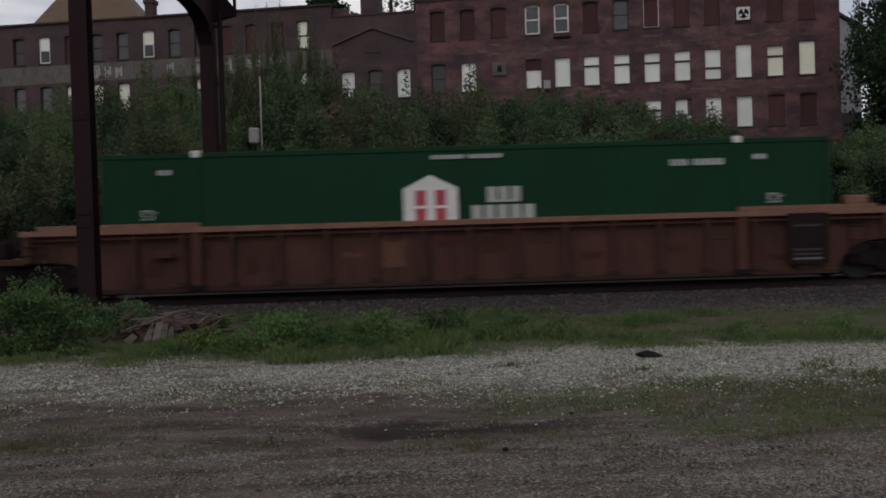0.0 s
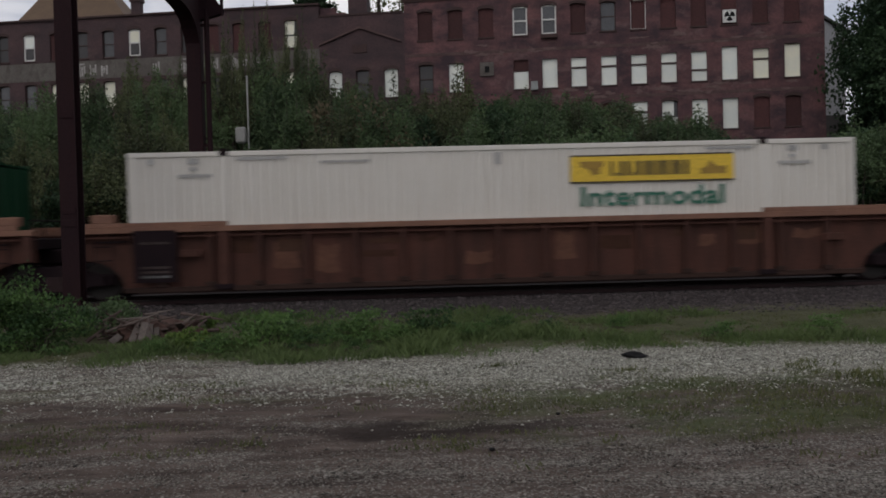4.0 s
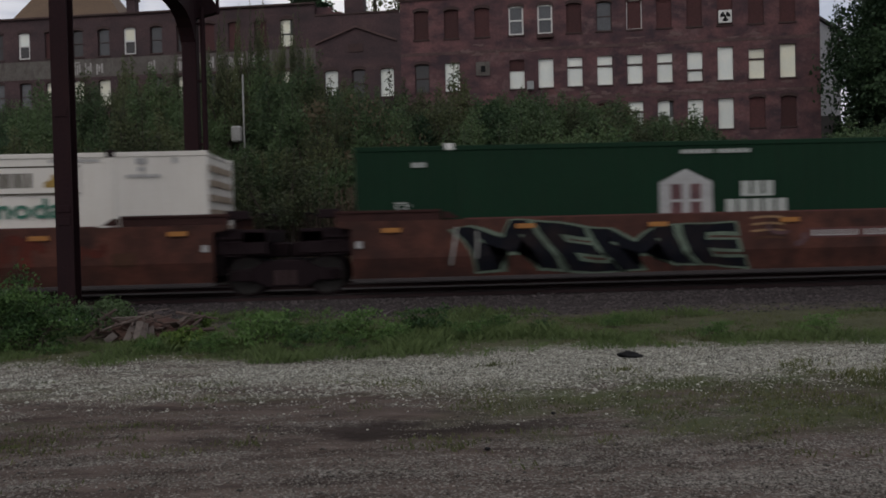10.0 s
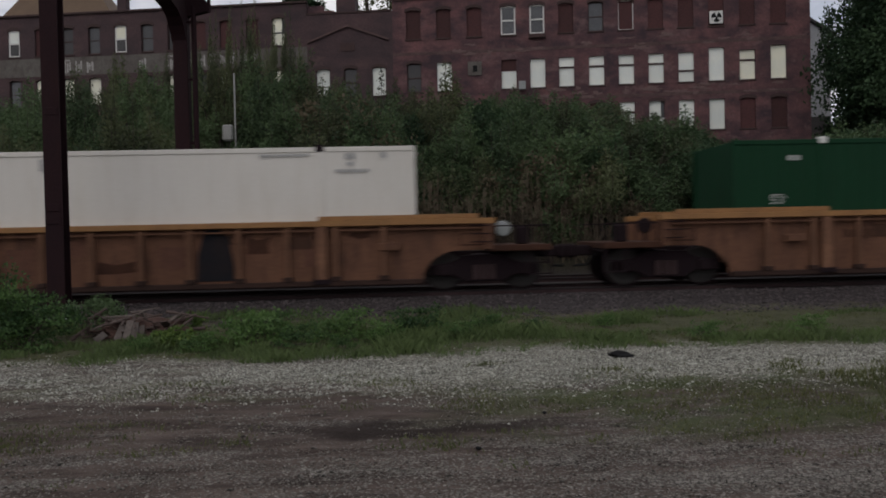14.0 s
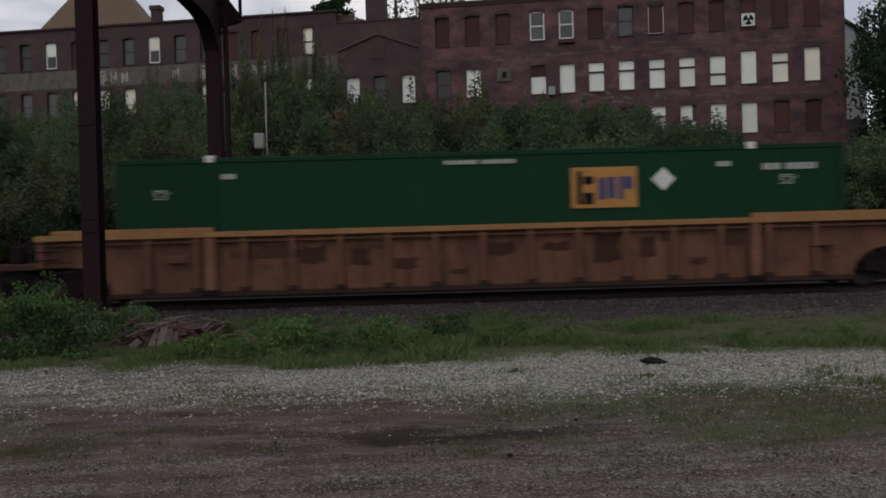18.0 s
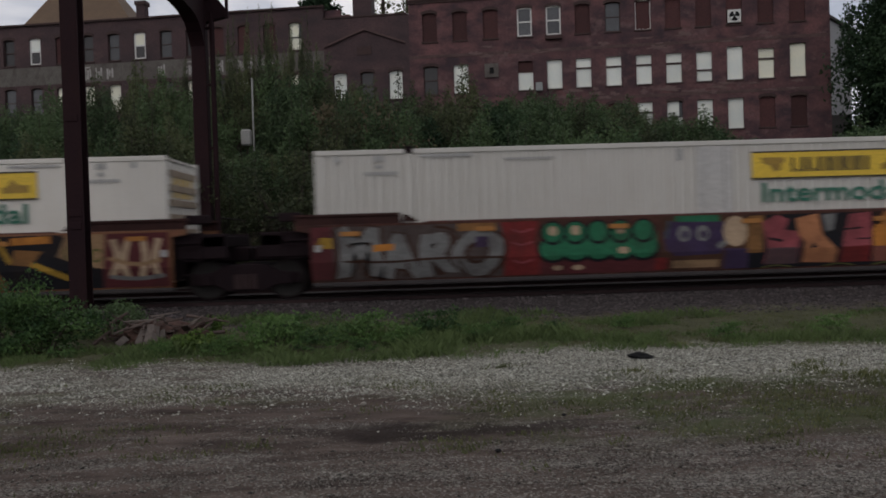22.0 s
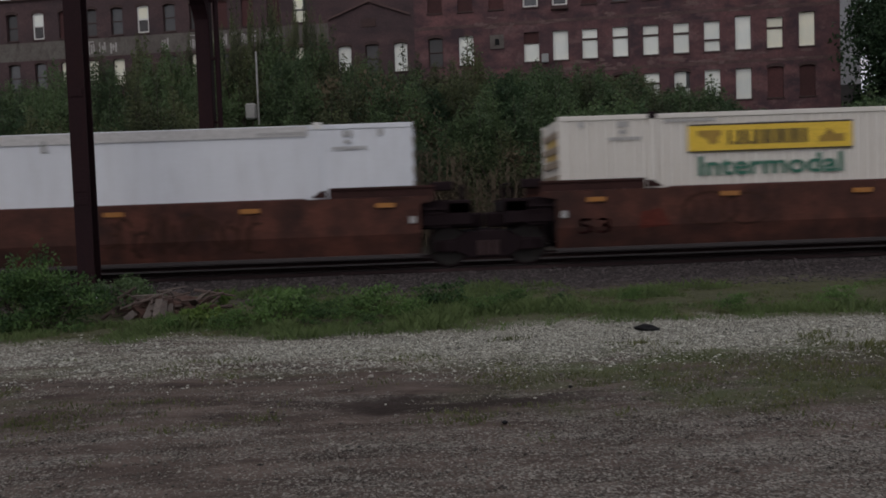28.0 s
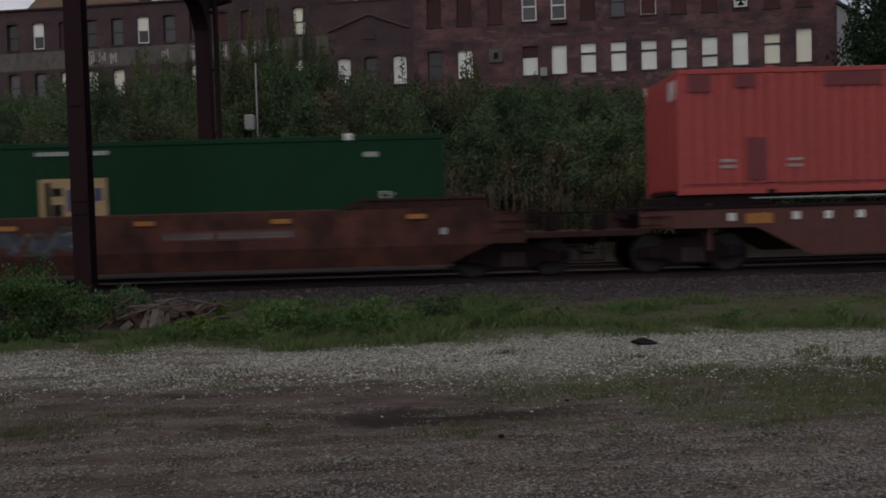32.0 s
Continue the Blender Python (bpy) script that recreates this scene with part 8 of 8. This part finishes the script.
    slab(u, [(-0.1, 0.7), (-0.05, 0.9), (0.35, 0.88), (0.4, 0.7)], "tangerine")
    slab(u, [(-0.1, 0.1), (-0.1, 0.5), (0.5, 0.66), (0.6, 0.1)], "slate")
    truck(d[0] - 1.5), truck((d[0] + d[1] + LONG) / 2), truck((d[1] + d[2] + LONG) / 2), truck(d[2] + LONG + 1.5)
    c = container(d[0], "white", HUNT + " and green lettering", 0.62, 0.004)
    hunter_sign(c, 9.68), white_marks(c), end_gear(c, "sign_pale")
    c = container(d[1], "dull_white", HUNT + ", green lettering and a greyed panel")
    hunter_sign(c, 9.72), white_marks(c), end_gear(c, "")
    part("grey_panel", boxes(*[(8.5 + 0.16 * i, 8.61 + 0.16 * i, -HALF - 0.006, -HALF - 0.002, FLOOR + 0.15, TOP - 0.12) for i in range(5)]), "grey_panel", c, "greyed ribbed panel")
    c = container(d[2], "white", HUNT + ", green lettering and a grey patch", 0.62, 0.004)
    hunter_sign(c, 9.68), white_marks(c), end_gear(c, "sign_pale")
    plate(c, "grey_patch", 4.4, 5.5, FLOOR + 0.15, TOP - 0.3, "grey_panel", 0.006)
    # fourth three-unit car: brown, lightly tagged
    e = leads["e"]
    u = smooth_car(e[0], "smooth brown well car unit with faint dark tags", "brown_car", "cj")
    squiggle(u, 9.4, 12.8, 0.5, 1.4, "umber", 61, 6, 0.06)
    number_plate(u, 4.4, 6.3, 1.02, 1.22, "ash", "maroon_car")
    squiggle(u, 3.0, 4.3, 0.9, 1.3, "shade", 62, 3, 0.05)
    squiggle(u, -0.9, 0.3, 1.0, 1.4, "ash", 67, 3, 0.06)
    u = smooth_car(e[1], "smooth brown well car unit with faint dark tags", "brown_car", "jj")
    t = fit_box(lettering("53", 0.6, 0.002), 0.35, 1.08, 0.66, 1.0, 0)
    part("lettering", on_side(t, 0.006), "wine", u, "faded dark red size lettering")
    ring(u, 3.3, 0.62, 0.62, 0.36, 0.06, "umber")
    ring(u, 4.1, 0.6, 0.55, 0.34, 0.05, "umber")
    for a in (2.9, 3.2, 3.5, 3.8, 4.15):
        stroke(u, [(a, 0.42), (a + 0.08, 0.62), (a + 0.02, 0.8)], 0.05, "umber")
    slab(u, [(1.7, 0.3), (1.75, 0.6), (2.2, 0.66), (2.4, 0.34)], "rustred")
    for a in (8.9, 9.5, 10.1):
        slab(u, [(a, 0.72), (a + 0.5, 0.72), (a + 0.5, 0.84), (a, 0.84)], "wine", "faded dark red mark")
        slab(u, [(a + 0.18, 0.42), (a + 0.32, 0.42), (a + 0.32, 0.72), (a + 0.18, 0.72)], "wine", "faded dark red mark")
    for a, b in ((11.0, 0.1), (11.5, -0.06), (12.0, 0.12), (12.6, -0.1), (13.1, 0.15), (13.7, 0.05)):
        stroke(u, [(a, 0.2), (a + b, 0.6), (a + 0.1, 0.9)], 0.07, "umber")
    for a in (11.2, 12.2, 13.3):
        stroke(u, [(a, 0.88), (a + 0.35, 0.7), (a + 0.1, 0.5), (a + 0.5, 0.36)], 0.06, "umber")
    stroke(u, [(11.0, 0.92), (12.6, 0.86), (14.4, 0.92)], 0.06, "murk")
    slab(u, [(14.3, 0.5), (14.4, 0.85), (15.1, 0.8), (15.0, 0.46)], "murk")
    u = smooth_car(e[2], "smooth brown well car unit with round black and white tags", "brown_car", "jc")
    g = random.Random(68)
    for i, (x, z, a, b) in enumerate(((2.0, 0.85, 0.4, 0.36), (2.7, 1.25, 0.55, 0.28), (3.2, 0.8, 0.6, 0.34), (3.9, 1.3, 0.5, 0.26), (4.4, 0.85, 0.55, 0.36), (5.0, 1.25, 0.55, 0.3), (5.5, 0.85, 0.55, 0.36), (6.6, 1.15, 0.35, 0.3), (7.3, 1.0, 0.4, 0.28), (8.0, 1.15, 0.4, 0.28))):
        rim = [(x + a * k * math.cos(w), z + b * k * math.sin(w)) for w, k in ((2 * math.pi * m / 16, g.uniform(0.75, 1.2)) for m in range(16))]
        paint(u, [rim], "soot" if x < 6.3 else "slate")
        turn_, span = g.uniform(0, 6.28), g.uniform(2.2, 4.6)
        arc = [(x + a * 0.72 * math.cos(turn_ + span * m / 9), z + b * 0.72 * math.sin(turn_ + span * m / 9)) for m in range(10)]
        paint(u, ribbon(arc, g.uniform(0.05, 0.11)), "ash" if x < 6.3 else "shade")
    paint(u, [ellipse(3.75, 0.98, 0.3, 0.28, 20)], "ash")
    paint(u, [ellipse(3.78, 0.96, 0.17, 0.16, 16)], "shade")
    squiggle(u, 1.7, 5.9, 0.55, 1.5, "ash", 69, 1, 0.05)
    squiggle(u, 6.4, 8.3, 0.8, 1.45, "ash", 70, 1, 0.04)
    number_plate(u, 9.9, 13.0, 1.02, 1.25, "ash", "maroon_car")
    truck(e[0] - 1.5), truck((e[0] + e[1] + LONG) / 2), truck((e[1] + e[2] + LONG) / 2), truck(e[2] + LONG + 1.5)
    c = container(e[0], "cool_white", "cool white domestic container with a grey top band", 0.62, 0.004, "mark_white")
    hunter_sign(c, 2.7, "sign_yellow", False), white_marks(c), end_gear(c, "", True)
    plate(c, "grey_band", 0.15, LONG - 2.3, TOP - 0.24, TOP - 0.02, "grey_panel", 0.006)
    c = container(e[1], "white", HUNT + " and green lettering")
    hunter_sign(c, 2.87), white_marks(c), end_gear(c, "sign_pale")
    c = container(e[2], "green", GREEN + " with a faded emblem panel", 0.31, 0.012, "mark_white")
    green_marks(c)
    emblem_panel(c, 7.3, 0.78, "emblem_pale")
    diamond(c, 3.83, TOP - 1.1)
    # last: a maroon car with a red container set high on it
    x = 310.3
    u = thing("flat_car", Matrix(), "maroon flat car with white dots along its sill", "rail car", "cars of the train")
    moving.append((u, x))
    for s in (-1, 1):
        y = s * 1.42
        part("side_sill", prism([(-0.9, 1.42), (-0.9, 1.02), (1.7, 1.0), (2.9, 0.36), (13.2, 0.36), (14.4, 1.0), (17.0, 1.02), (17.0, 1.42)], *sorted((y, y - s * 0.05))), "maroon_car", u)
        part("sill_cap", bevel(boxes((-0.92, 17.02, *sorted((s * 1.45, s * 1.3)), 1.422, 1.50)), 0.01), "iron", u)
        part("edge_rail", rod(bmesh.new(), (1.6, s * 1.4, 1.64), (14.5, s * 1.4, 1.64), 0.02, sides=6), "galv", u)
    part("deck", boxes((-0.9, 17.0, -1.3, 1.3, 1.36, 1.42)), "iron", u)
    for i in range(12):
        a_ = 1.05 + 0.72 * i
        part("reflector", boxes((a_, a_ + 0.17, -1.432, -1.424, 1.15, 1.32)), "mark_white" if i % 2 == 0 or i > 2 else "reflector", u)
    part("notice", boxes((1.45, 2.05, -1.436, -1.428, 1.08, 1.3)), "reflector", u, "yellow notice plate")
    for x_ in (0.15, 13.9):
        part("pedestal", bevel(boxes((x_ - 0.15, x_ + 2.0, -1.2, 1.2, 1.5, 1.735)), 0.02), "iron", u)
    coupler_end(u, 0.75, -1, "maroon_car", 1.02, True)
    truck(x + 0.35), truck(x + 15.8)
    c = container(x, "red", "red shipping container with dark repaired patches", 0.28, 0.03, "red", LONG, 1.40, 2.0, TOP - 0.13)
    for p, q, r, s in ((2.55 - 0.55, 2.0 - 0.02, 0.62, 1.85), ):
        plate(c, "patch", 1.55, 2.0, FLOOR + 1.4 + 0.32, FLOOR + 1.4 + 1.25, "dark_red", 0.008)
    plate(c, "patch", 0.25, 0.75, TOP + 1.27 - 0.5, TOP + 1.27 - 0.13, "dark_red", 0.008)
    plate(c, "patch", 1.3, 1.75, TOP + 1.27 - 0.42, TOP + 1.27 - 0.13, "dark_red", 0.008)
    plate(c, "patch", 3.3, 4.6, TOP + 1.27 - 0.42, TOP + 1.27 - 0.12, "dark_red", 0.008)
    for x_ in (0.95, 2.45):
        bars(c, x_, x_ + 0.36, FLOOR + 2.12, FLOOR + 2.18, 3, "mark_grey")
        bars(c, x_, x_ + 0.36, FLOOR + 1.98, FLOOR + 2.05, 4, "mark_grey")
    part("white_scrape", prism([(0.02, 3.9), (0.05, 4.1), (0.05, 4.35), (0.02, 4.3)], -1.0, -0.6), "mark_white", c)
    for y in (-0.9, -0.3, 0.3, 0.9):
        part("lock_rod", rod(bmesh.new(), (0.02, y, FLOOR + 1.5), (0.02, y, TOP + 1.17), 0.025, sides=6), "red", c)
    part("lower_seam", boxes((0.15, LONG - 0.15, -HALF - 0.006, -HALF - 0.002, FLOOR + 1.62, FLOOR + 1.65)), "dark_red", c)


def motions():
    """The train runs past at an even pace; its wheels turn with it."""
    for ob, lead in moving:
        walk(ob, [(t, pose(lead - SPEED * t, Y_TRACK, Z_RAIL)) for t in (0.0, 8.0, 16.0, 24.0, 32.0)])
    step = 2 / FPS
    turn = math.degrees(SPEED * step / 0.457)
    for ax, x in wheels:
        walk(ax, [(i * step, pose(x, 0, 0.457, 0, -turn * i, 0)) for i in range(481)])


build_ground()
build_track(Y_TRACK, "near railway track with worn rails on timber ties")
build_track(23.75, "far railway track beyond the train")
build_poles()
build_mill()
build_train()
build_shrubs()
build_trees()
build_stones()
build_foreground_growth()
build_grass()
motions()
